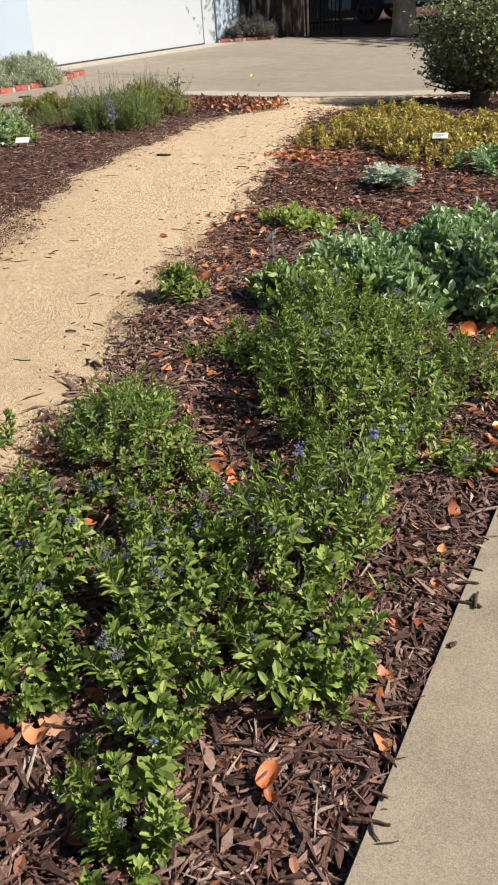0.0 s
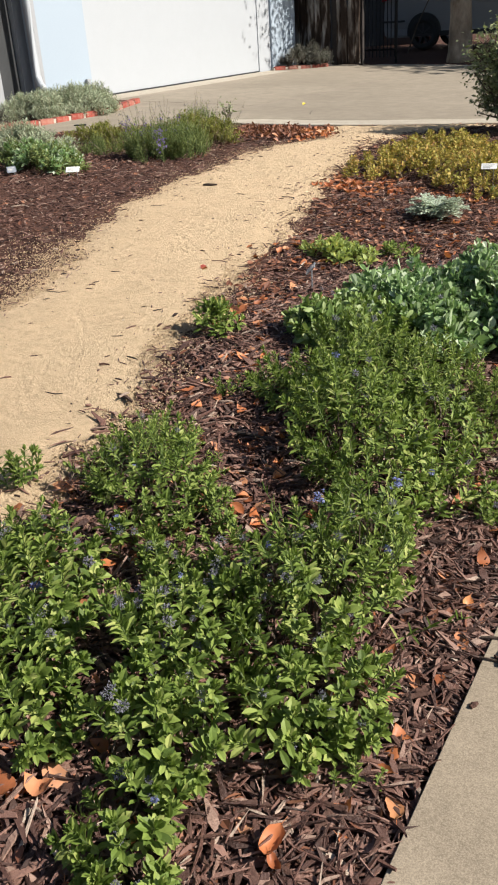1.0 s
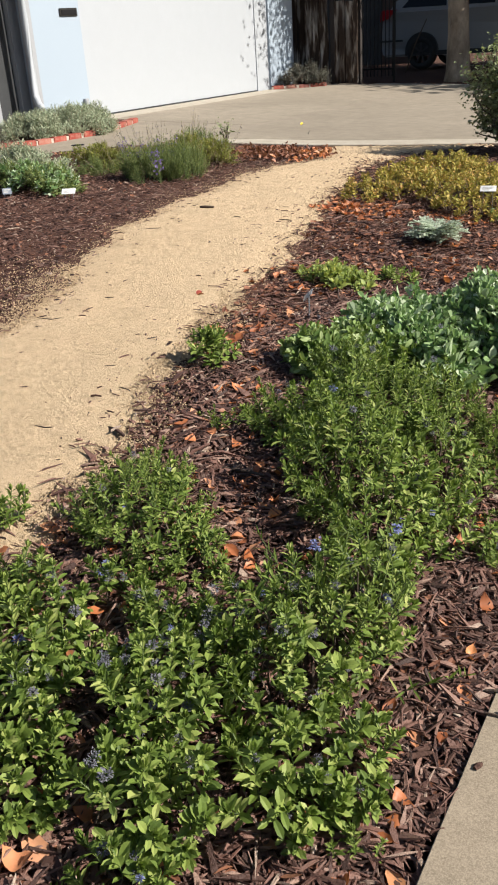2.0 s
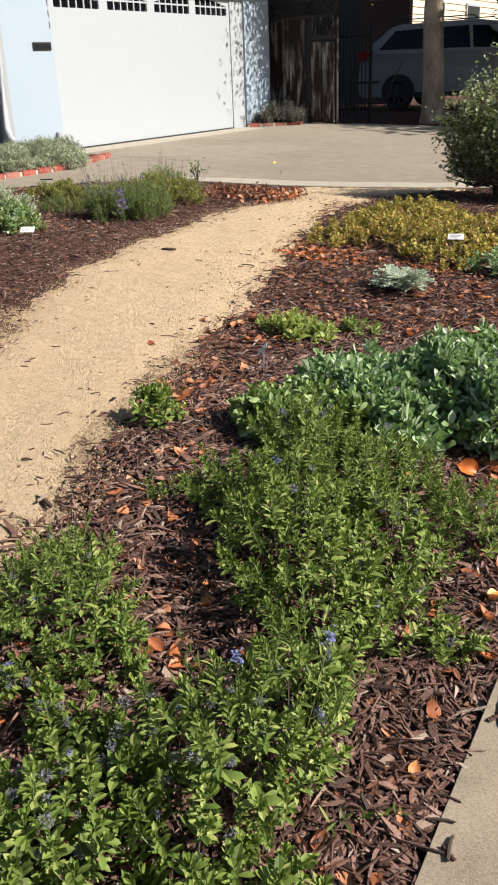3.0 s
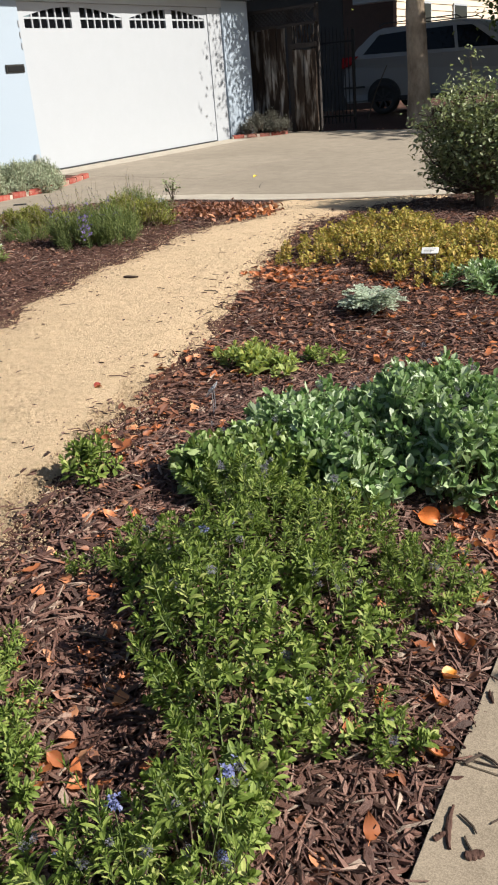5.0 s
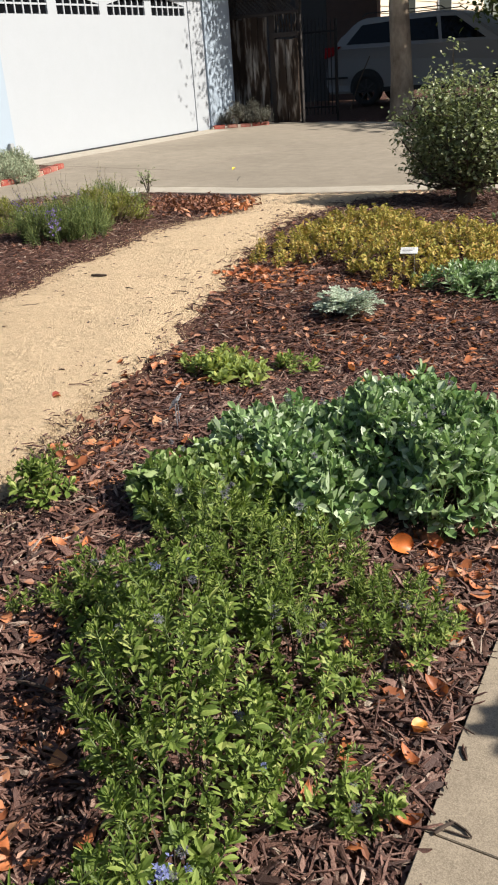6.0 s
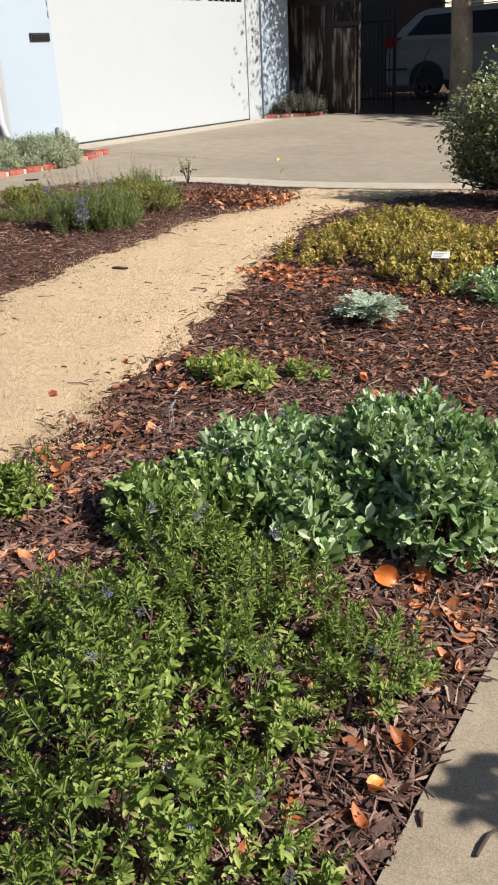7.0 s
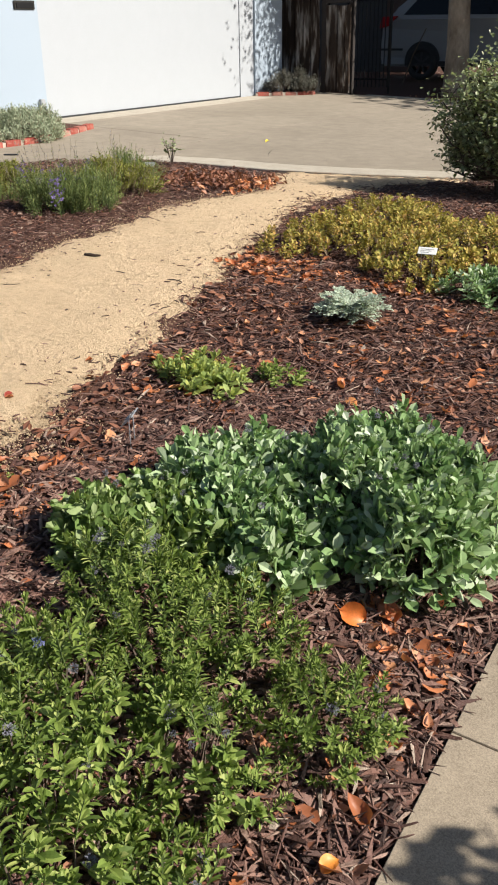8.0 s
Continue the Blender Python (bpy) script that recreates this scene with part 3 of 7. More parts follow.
def build_house():
    h = thing("house", WX, 11, FLOOR, "pale blue stucco house with white garage front", "house")
    h.matrix_world = Matrix()
    part("wall", box((WX - 0.2, 8.34, 0.2), (WX, 9.17, EAVE)), M["blue"], h, "pale blue stucco wall")
    part("wall", box((WX - 0.2, 13.575, 0.2), (WX, 14.345, EAVE)), M["blue"], h, "pale blue stucco wall in dappled shade")
    part("wall", box((WX - 0.2, 9.17, 2.42), (WX, 13.573, EAVE)), M["white"], h, "white painted lintel")
    part("side_wall", box((WX - 6.0, 14.145, 0.2), (WX - 0.202, 14.345, EAVE)), M["blue"], h)
    part("jamb", box((WX - 0.2, 13.21, 0.3), (WX - 0.030, 13.573, 2.418), 0.002), M["white"], h, "white painted door jamb")
    # grey puts the shade at this corner into the board's colour
    part("corner_board", box((WX - 0.1, 8.27, 0.35), (WX + 0.02, 8.338, EAVE), 0.003), M["grey_trim"], h)
    part("recessed_wall", box((WX - 1.1, -2.0, 0.2), (WX - 0.9, 8.34, EAVE)), M["blue"], h)
    part("return_wall", box((WX - 0.9, 8.20, 0.2), (WX - 0.2, 8.34, EAVE)), M["grey_trim"], h)
    # near black panel paints the dark of the open entry recess
    part("entry_screen", box((WX - 0.30, 7.88, 0.40), (WX - 0.26, 8.19, 2.3), 0.003), M["dark"], h, "near black panel standing in for the entry opening")
    part("entry_post", box((WX - 0.32, 7.62, 0.40), (WX - 0.22, 7.878, 2.4), 0.004), M["grey_trim"], h, "grey painted post")
    # roof with fascia and gutter
    bm = bmesh.new()
    for lo, hi in (((WX - 6.5, -2.4, EAVE + 0.10), (WX + 0.20, 14.85, EAVE + 0.20)),):
        add_box(bm, lo, hi)
    for v in bm.verts:
        if v.co.x < WX - 3:
            v.co.z += 1.7
    part("roof", bm, M["roof"], h, "dark shingle roof")
    part("soffit", box((WX - 0.9, -2.3, EAVE + 0.05), (WX + 0.14, 14.8, EAVE + 0.098)), M["white"], h)
    g = bmesh.new()
    add_box(g, (WX + 0.145, -2.3, EAVE + 0.02), (WX + 0.25, 14.82, EAVE + 0.13), 0.02)
    part("gutter", g, M["grey_trim"], h, "grey metal gutter along the eave")
    # downspout with its kicked-out foot
    x, y = WX + 0.03, 8.215
    part("downspout", tube([(WX + 0.19, y, EAVE + 0.03), (WX + 0.16, y, EAVE - 0.05), (x + 0.02, y, EAVE - 0.30), (x, y, EAVE - 0.40), (x, y, 1.6), (x, y, 0.82), (x + 0.02, y - 0.01, 0.76), (x + 0.10, y - 0.06, 0.70), (x + 0.17, y - 0.10, 0.685)], [0.042] * 9, 8), M["white"], h, "white metal downspout", True)
    # door in four sections
    gd = new("garage_door")
    gd.parent = h
    tagged(gd, "white sectional garage door with a row of arched windows")
    y0, y1, zt = 9.185, 13.208, 2.415
    hs = (zt - FLOOR - 0.01) / 4
    xd = WX - 0.045
    for k in range(3):
        z0 = FLOOR + 0.01 + k * hs
        bm = box((xd - 0.045, y0, z0), (xd, y1, z0 + hs))
        part("door_panel", bm, M["white"], gd)
    z0, za, zb = FLOOR + 0.01 + 3 * hs, 2.130, 2.372
    groups = [9.30, 10.304, 11.304, 12.30]
    gw = 0.835
    bm = bmesh.new()
    add_box(bm, (xd - 0.045, y0, z0), (xd, y1, za - 0.002))
    add_box(bm, (xd - 0.045, y0, zb + 0.002), (xd, y1, zt))
    edges = [y0] + [v for g0 in groups for v in (g0, g0 + gw)] + [y1]
    for a, b in zip(edges[::2], edges[1::2]):
        add_box(bm, (xd - 0.045, a, za - 0.002), (xd, b, zb + 0.002))
    part("window_panel", bm, M["white"], gd)

    def arch(g, u):
        """Height of the arched head; two neighbours share one arch."""
        s = u if g % 2 == 0 else 1 - u
        return za + 0.125 + 0.115 * math.sin(0.5 * math.pi * s)

    for g, a in enumerate(groups):
        cw = gw / 6
        head = bmesh.new()
        outline = [(a + gw * i / 12, arch(g, i / 12)) for i in range(13)] + [(a + gw, zb + 0.002), (a, zb + 0.002)]
        lo = [head.verts.new((xd - 0.03, p, q)) for p, q in outline]
        hi = [head.verts.new((xd - 0.002, p, q)) for p, q in outline]
        head.faces.new(lo)
        head.faces.new(hi[::-1])
        for i in range(len(lo)):
            j = (i + 1) % len(lo)
            head.faces.new((lo[i], lo[j], hi[j], hi[i]))
        win = part("door_window", head, M["white"], gd, "white arched window head")
        bars = bmesh.new()
        for c in range(1, 6):
            add_box(bars, (xd - 0.03, a + c * cw - 0.011, za), (xd - 0.004, a + c * cw + 0.011, zb - 0.004))
        add_box(bars, (xd - 0.03, a, za + 0.100), (xd - 0.006, a + gw, za + 0.122))
        part("muntin", bars, M["white"], win)
        for c in range(6):
            lo_, hi_ = a + c * cw + 0.011, a + (c + 1) * cw - 0.011
            part("pane", box((xd - 0.026, lo_, za), (xd - 0.020, hi_, za + 0.100)), M["dark_glass"], win)
            t0, t1 = arch(g, (lo_ - a) / gw), arch(g, (hi_ - a) / gw)
            if min(t0, t1) > za + 0.128:
                pb = bmesh.new()
                q = [(lo_, za + 0.122), (hi_, za + 0.122), (hi_, t1), (lo_, t0)]
                f0 = [pb.verts.new((xd - 0.026, y, z)) for y, z in q]
                f1 = [pb.verts.new((xd - 0.020, y, z)) for y, z in q]
                pb.faces.new(f0)
                pb.faces.new(f1[::-1])
                for i in range(4):
                    j = (i + 1) % 4
                    pb.faces.new((f0[i], f0[j], f1[j], f1[i]))
                part("pane", pb, M["dark_glass"], win)
    part("door_seal", box((xd - 0.04, y0, FLOOR - 0.012), (xd + 0.002, y1, FLOOR + 0.009)), M["dark"], gd, "black rubber bottom seal")
    # wall fittings
    ms = part("mail_slot", box((WX, 8.82, 1.645), (WX + 0.018, 9.125, 1.735), 0.006), M["bronze"], h, "dark bronze mail slot")
    part("flap", box((WX + 0.018, 8.845, 1.66), (WX + 0.026, 9.10, 1.715), 0.003), M["black_metal"], ms)
    part("outlet_cover", box((WX, 9.035, 0.62), (WX + 0.05, 9.105, 0.71), 0.008), M["grey_trim"], h, "grey weatherproof outlet cover")
    for z in (1.93, 2.05, 2.17):
        part("number_bar", box((WX, 9.140, z - 0.035), (WX + 0.010, 9.160, z + 0.035), 0.003), M["grey_trim"], h, "plain dark bar")

    h.matrix_world = Matrix.Translation((WX - 0.235, 11.36, FLOOR - 0.055)) @ Matrix.Scale(1.035, 4) @ Matrix.Translation((-WX, -11.0, -FLOOR))

build_house()


def build_planter(name, runs, label, fill):
    """A low brick planter edge: runs of bricks along lines, and its soil."""
    p = thing(name, 0, 0, 0, label, "planter")
    me = None
    for (xa, ya), (xb, yb) in runs:
        d = Vector((xb - xa, yb - ya, 0))
        n = max(1, round(d.length / 0.205))
        ang = math.degrees(math.atan2(d.y, d.x))
        core = box((0, -0.038, -0.10), (d.length, 0.038, 0.042))
        c = part("mortar_bed", core, M["mortar"], p)
        c.matrix_world = pose(xa, ya, slab_z((xa + xb) / 2), 0, 0, ang)
        for i in range(n):
            if me is None:
                ob = part("brick", box((-0.095, -0.045, -0.03), (0.095, 0.045, 0.052), 0.006), M["brick"], p)
                me = ob.data
            else:
                ob = new("brick", me)
                ob.parent = p
            q = Vector((xa, ya, 0)) + d * ((i + 0.5) / n)
            ob.matrix_world = pose(q.x, q.y, slab_z(q.x) + random.uniform(-0.004, 0.004), 0, random.uniform(-1, 1), ang + random.uniform(-1.5, 1.5))
    bm = prism(fill, lambda x, y: slab_z(x) - 0.05, lambda x, y: slab_z(x) + 0.03)
    part("soil", bm, M["soil"], p)
    return p


build_planter("brick_planter", [((-6.40, 6.3), (-6.24, 7.05)), ((-6.24, 7.05), (-6.22, 7.95)), ((-6.22, 7.95), (-6.40, 8.55)), ((-6.40, 8.55), (-6.62, 9.15))], "low red brick planter edge before the house wall", [(-7.3, 6.3), (-6.42, 6.3), (-6.27, 7.05), (-6.26, 7.95), (-6.44, 8.55), (-6.66, 9.12), (-7.3, 9.12)])
build_planter("brick_planter", [((-7.56, 13.94), (-7.14, 14.52)), ((-7.14, 14.52), (-7.02, 14.86))], "small red brick planter edge at the house corner", [(-7.58, 14.0), (-7.19, 14.54), (-7.07, 14.86), (-7.58, 14.86)])


# ---- beyond the driveway ----
def farther(k):
    """A pose that sets things k times as far from where the walk passes, and as much larger."""
    return Matrix.Translation((0.8, 0.85, 1.29)) @ Matrix.Scale(k, 4) @ Matrix.Translation((-0.8, -0.85, -1.29))


FAR = farther(1.05)


def build_fence():
    f = thing("wooden_fence", -6.8, 14.5, 0.4, "weathered dark wooden fence with a lattice top", "fence")
    f.matrix_world = Matrix()
    rng = random.Random(4)
    edges = []
    for a, b, n, panel in ((-7.44, -6.735, 5, 0), (-6.60, -6.165, 4, 1)):
        cuts = [a] + sorted(a + (b - a) * (k + rng.uniform(-0.22, 0.22)) / n for k in range(1, n)) + [b]
        edges += [(p, q, panel) for p, q in zip(cuts, cuts[1:])]
    for x, end, panel in edges:
        w = end - x - 0.006
        hgt, n = rng.uniform(1.56, 1.63) if panel == 0 else rng.uniform(1.20, 1.27), 9
        ph, am = [rng.uniform(0, 6.28) for _ in range(2)], rng.uniform(0.004, 0.010)
        b = bmesh.new()
        rows = []
        for k in range(n + 1):
            z = hgt * k / n
            l, r = am * math.sin(ph[0] + k * 0.9), w + am * math.sin(ph[1] + k * 1.1)
            rows.append([b.verts.new(q) for q in ((l, 0.0, z), (l + 0.008, -0.012, z), (r - 0.008, -0.012 + 0.004 * math.sin(k), z), (r, 0.0, z), (r, 0.02, z), (l, 0.02, z))])
        for p, q in zip(rows, rows[1:]):
            for k in range(6):
                b.faces.new((p[k], p[(k + 1) % 6], q[(k + 1) % 6], q[k]))
        b.faces.new(rows[0][::-1])
        b.faces.new(rows[-1])
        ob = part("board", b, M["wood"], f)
        ob.matrix_world = pose(x, 14.50 - 0.03 * panel + rng.uniform(-0.008, 0.008), 0.46, rng.uniform(-0.5, 0.5), rng.uniform(-0.4, 0.4), 0)
    for xx, w in ((-7.39, 0.045), (-6.668, 0.055), (-6.185, 0.03)):
        part("post", box((xx - w, 14.535, 0.3), (xx + w, 14.61, 2.36), 0.005), M["old_wood"], f)
    part("header", box((-6.61, 14.44, 1.725), (-6.155, 14.50, 1.80), 0.006), M["old_wood"], f, "dark rail over the narrow panel")
    x = -6.585
    while x < -6.19:
        w = rng.uniform(0.022, 0.036)
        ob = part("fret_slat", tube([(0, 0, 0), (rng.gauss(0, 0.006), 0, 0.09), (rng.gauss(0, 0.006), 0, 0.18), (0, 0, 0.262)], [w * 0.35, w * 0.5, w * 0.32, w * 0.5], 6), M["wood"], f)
        ob.matrix_world = pose(x + w / 2, 14.475, 1.80)
        x += w + 0.022
    for z in (2.085, 2.33):
        part("rail", box((-7.43, 14.47, z - 0.03), (-6.155, 14.53, z + 0.02), 0.004), M["old_wood"], f)
    k = -7.5
    while k < -6.0:
        for s in (-1, 1):
            a, b = (k, k + 0.24) if s > 0 else (k + 0.24, k)
            pts = []
            for u in (0.0, 1.0):
                pts.append((a + (b - a) * u, 2.10 + 0.22 * u))
            if -7.43 < min(a, b) and max(a, b) < -6.17:
                bm = tube([(pts[0][0], 14.495 + 0.006 * s, pts[0][1]), (pts[1][0], 14.495 + 0.006 * s, pts[1][1])], [0.012, 0.012], 4)
                part("lattice_slat", bm, M["old_wood"], f)
        k += 0.075
    f.matrix_world = FAR


def build_gate():
    g = thing("iron_gate", -5.9, 15.3, 0.5, "black iron picket gate beside the wooden fence", "gate")
    g.matrix_world = Matrix()
    for i in range(11):
        x = -6.61 + i * 0.069
        top = 1.98 + 0.12 * (1 - i / 10) ** 2 + 0.015 * (i / 10) ** 2
        part("picket", tube([(x, 15.3, 0.50), (x, 15.3, top - 0.09), (x, 15.3, top)], [0.010, 0.010, 0.002], 6), M["black_metal"], g)
    for z in (0.62, 1.78):
        part("rail", box((-6.66, 15.285, z - 0.015), (-5.90, 15.315, z + 0.015)), M["black_metal"], g)
    for x in (-6.66, -5.89):
        part("gate_post", box((x - 0.016, 15.285, 0.40), (x + 0.016, 15.315, 1.96), 0.004), M["black_metal"], g)
    g.matrix_world = FAR


def build_van():
    """A parked minivan; its nose points along +x, the near side faces -y."""
    v = thing("minivan", -4.3, 17.9, 0.47, "silver minivan parked in the shade of a tree", "van")
    L, W = 5.0, 1.86
    # profile of the body side (x from the tail, z)
    body = bmesh.new()
    prof = [(0.05, 0.26), (0.0, 0.42), (0.0, 0.66), (0.05, 0.98), (0.10, 1.19), (3.55, 1.12), (4.55, 0.94), (4.93, 0.72), (5.0, 0.50), (4.95, 0.26)]
    rings = []
    for s in (-1, 1):
        rings.append([body.verts.new((x, s * (W / 2 - (0.10 if x < 0.02 or x > 4.9 else 0.0)), z)) for x, z in prof])
    a, b = rings
    body.faces.new(a)
    body.faces.new(b[::-1])
    for i in range(len(a)):
        j = (i + 1) % len(a)
        body.faces.new((a[i], b[i], b[j], a[j]))
    bmesh.ops.bevel(body, geom=list(body.edges), offset=0.05, segments=3, affect="EDGES", clamp_overlap=True)
    # wheel arches are cut by dark liners set proud by a little
    cab = bmesh.new()
    lowp = [(0.12, 1.06), (0.20, 1.20), (0.36, 1.36), (0.66, 1.62), (0.86, 1.70), (2.6, 1.72), (3.05, 1.64), (3.95, 1.06)]
    ra = [[cab.verts.new((x, s * (W / 2 - 0.02 - 0.17 * max(0, (z - 1.06)) / 0.68), z)) for x, z in lowp] for s in (-1, 1)]
    cab.faces.new(ra[0])
    cab.faces.new(ra[1][::-1])
    for i in range(len(lowp)):
        j = (i + 1) % len(lowp)
        cab.faces.new((ra[0][i], ra[1][i], ra[1][j], ra[0][j]))
    bmesh.ops.bevel(cab, geom=list(cab.edges), offset=0.045, segments=3, affect="EDGES", clamp_overlap=True)
    part("body", body, M["van_paint"], v, smooth=False)
    part("cabin", cab, M["van_paint"], v)

    def side_y(z):
        return W / 2 - 0.02 - 0.17 * max(0, z - 1.06) / 0.68

    def pane(name, pts, mat, s, lift=0.006):
        bm = bmesh.new()
        f0 = [bm.verts.new((x, s * (side_y(z) + lift), z)) for x, z in pts]
        f1 = [bm.verts.new((x, s * (side_y(z) - 0.01), z)) for x, z in pts]
        bm.faces.new(f0)
        bm.faces.new(f1[::-1])
        for i in range(len(pts)):
            j = (i + 1) % len(pts)
            bm.faces.new((f0[i], f0[j], f1[j], f1[i]))
        return part(name, bm, mat, v)

    for s in (-1, 1):
        pane("rear_window", [(0.50, 1.22), (0.84, 1.575), (1.46, 1.60), (1.50, 1.205)], M["dark_glass"], s)
        pane("side_window", [(1.56, 1.205), (1.53, 1.60), (2.45, 1.61), (2.54, 1.19)], M["dark_glass"], s)
        pane("front_window", [(2.61, 1.19), (2.53, 1.61), (2.86, 1.59), (3.50, 1.16)], M["dark_glass"], s)
        lamp = bmesh.new()
        wedge = ((0.03, 0.98), (0.055, 1.19), (0.40, 1.20), (0.22, 1.02))
        inner, outer = ([lamp.verts.new((x - lip, s * (W / 2 - dy), z)) for x, z in wedge] for dy, lip in ((0.26, 0.0), (-0.012, 0.015)))
        lamp.faces.new(inner)
        lamp.faces.new(outer[::-1])
        for i in range(4):
            lamp.faces.new((inner[i], outer[i], outer[(i + 1) % 4], inner[(i + 1) % 4]))
        part("tail_light", lamp, M["red_lens"], v, "red tail light")
        part("bumper_strip", box((0.0, s * (W / 2) - 0.012, 0.56), (0.55, s * (W / 2) + 0.012, 0.60), 0.004), M["black_trim"], v)
        part("sill", box((1.35, s * W / 2 - 0.012, 0.27), (3.6, s * W / 2 + 0.012, 0.36), 0.005), M["black_trim"], v)
        part("door_handle", box((1.62, s * W / 2 - 0.01, 0.95), (1.82, s * W / 2 + 0.022, 0.985), 0.008), M["van_paint"], v)
        part("roof_rail", tube([(0.8, s * 0.68, 1.73), (0.9, s * 0.68, 1.79), (2.5, s * 0.68, 1.80), (2.6, s * 0.68, 1.74)], [0.012] * 4, 6), M["black_trim"], v)
        for x in (0.98, 4.02):
            arch = bmesh.new()
            bmesh.ops.create_cone(arch, cap_ends=True, segments=28, radius1=0.37, radius2=0.37, depth=0.10, matrix=pose(x, s * (W / 2 - 0.035), 0.36, 90))
            for q in arch.verts:
                q.co.z = max(q.co.z, 0.27)
            part("wheel_arch", arch, M["black_trim"], v, "dark wheel housing")
            wheel = new("wheel")
            wheel.parent = v
            wheel.matrix_parent_inverse = Matrix()
            tyre = bmesh.new()
            prof_t = [(0.21, -0.10), (0.30, -0.11), (0.325, -0.07), (0.325, 0.07), (0.30, 0.11), (0.21, 0.10)]
            rr = []
            for k in range(28):
                an = 2 * math.pi * k / 28
                rr.append([tyre.verts.new((r * math.cos(an), d, r * math.sin(an))) for r, d in prof_t])
            for k in range(28):
                p, q = rr[k], rr[(k + 1) % 28]
                for m in range(6):
                    tyre.faces.new((p[m], q[m], q[(m + 1) % 6], p[(m + 1) % 6]))
            part("tyre", tyre, M["rubber"], wheel, smooth=True)
            rim = bmesh.new()
            bmesh.ops.create_cone(rim, cap_ends=True, segments=24, radius1=0.06, radius2=0.06, depth=0.15, matrix=pose(0, 0, 0, 90))
            for k in range(7):
                an = 2 * math.pi * k / 7
                add_box(rim, (-0.02, -0.09, 0.02), (0.02, 0.09, 0.225))
                for q in list(rim.verts)[-8:]:
                    c, d = math.cos(an), math.sin(an)
                    q.co.x, q.co.z = q.co.x * c + q.co.z * d, -q.co.x * d + q.co.z * c
            part("rim", rim, M["rim"], wheel)
            wheel.location = (x, s * (W / 2 - 0.07), 0.325)
    bm = box((-0.012, -0.25, 0.70), (0.0, 0.25, 0.83), 0.002)
    part("plate_bar", bm, M["tag"], v, "plain pale bar")
    v.matrix_world = farther(1.09) @ pose(-6.95, 17.0 + W / 2 * 0.865, 0.52) @ Matrix.Scale(0.865, 4)


def build_neighbour_house():
    h = thing("neighbor_house", -6, 23, 0.5, "neighboring house with a shaded wall and pale siding", "house")
    h.matrix_world = Matrix()
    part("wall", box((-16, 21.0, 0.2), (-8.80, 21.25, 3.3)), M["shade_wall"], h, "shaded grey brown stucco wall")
    part("roof", prism([(-16.5, 20.4), (-7.5, 20.4), (-7.5, 24), (-16.5, 24)], 3.3, 3.5), M["roof"], h)
    part("eave", box((-8.1, 20.05, 2.63), (-6.95, 20.3, 2.75), 0.01), M["grey_trim"], h, "pale grey painted eave")
    part("porch_wall", box((-8.79, 21.0, 0.2), (-7.55, 21.2, 2.98)), M["porch_brick"], h, "dark red brown porch wall")
    far = thing("neighbor_house", -11, 34, 0.5, "distant house with sunlit beige siding", "house")
    far.matrix_world = Matrix()
    part("wall", box((-11.4, 26.5, 0.2), (-11.03, 40.6, 4.2)), M["siding"], far)
    for i in range(18):
        bm = box((-11.03, 26.5, 0.3 + i * 0.21), (-10.98, 40.6, 0.3 + i * 0.21 + 0.2))
        for q in bm.verts:
            if q.co.z > 0.4 + i * 0.21 and q.co.x > -11.0:
                q.co.x -= 0.03
        part("siding_board", bm, M["siding"], far)
    for y in (31.0, 34.8):
        w = part("window", box((-10.98, y, 2.2), (-10.93, y + 1.5, 3.3), 0.01), M["white"], far, "white framed window")
        part("pane", box((-10.94, y + 0.08, 2.28), (-10.92, y + 1.42, 3.22)), M["dark_glass"], w)
    part("roof", prism([(-14, 26), (-10.5, 26), (-10.5, 41.2), (-14, 41.2)], 4.2, 4.4), M["roof"], far)
    h.matrix_world = far.matrix_world = FAR


build_fence()
build_gate()
build_van()
build_neighbour_house()


# ---- plants ----
def blade(bm_v, bm_f, base, axis, up, length, width, fold=0.25, curl=0.2, steps=2, blunt=0.8):
    """Adds one leaf blade, folded on its midrib, to the vertex and face lists."""
    axis, up = axis.normalized(), up
    side = axis.cross(up)
    if side.length < 1e-4:
        side = axis.cross(Vector((1, 0.3, 0.2)))
    side.normalize()
    nrm = side.cross(axis).normalized()
    s = len(bm_v)
    bm_v.append(base)
    for k in range(1, steps + 1):
        u = k / (steps + 1)
        w = width * 0.5 * math.sin(math.pi * (u ** blunt)) ** (0.55 if blunt > 1.3 else 0.75)
        c = base + axis * (length * u) - nrm * (curl * length * u * u)
        bm_v.extend((c - side * w + nrm * (fold * w), c, c + side * w + nrm * (fold * w)))
    bm_v.append(base + axis * length - nrm * (curl * length))
    first = s + 1
    bm_f.append((s, first + 1, first))
    bm_f.append((s, first + 2, first + 1))
    for k in range(steps - 1):
        a = first + 3 * k
        bm_f.append((a, a + 1, a + 4, a + 3))
        bm_f.append((a + 1, a + 2, a + 5, a + 4))
    a, e = first + 3 * (steps - 1), len(bm_v) - 1
    bm_f.append((a, a + 1, e))
    bm_f.append((a + 1, a + 2, e))


def stalk(bm_v, bm_f, p, q, r0, r1):
    """Adds a thin three-sided stem."""
    d = (q - p).normalized()
    t = d.to_track_quat("Z", "Y")
    s = len(bm_v)
    for c, r in ((p, r0), (q, r1)):
        for k in range(3):
            a = 2.094 * k
            bm_v.append(c + t @ Vector((r * math.cos(a), r * math.sin(a), 0)))
    for k in range(3):
        bm_f.append((s + k, s + (k + 1) % 3, s + 3 + (k + 1) % 3, s + 3 + k))


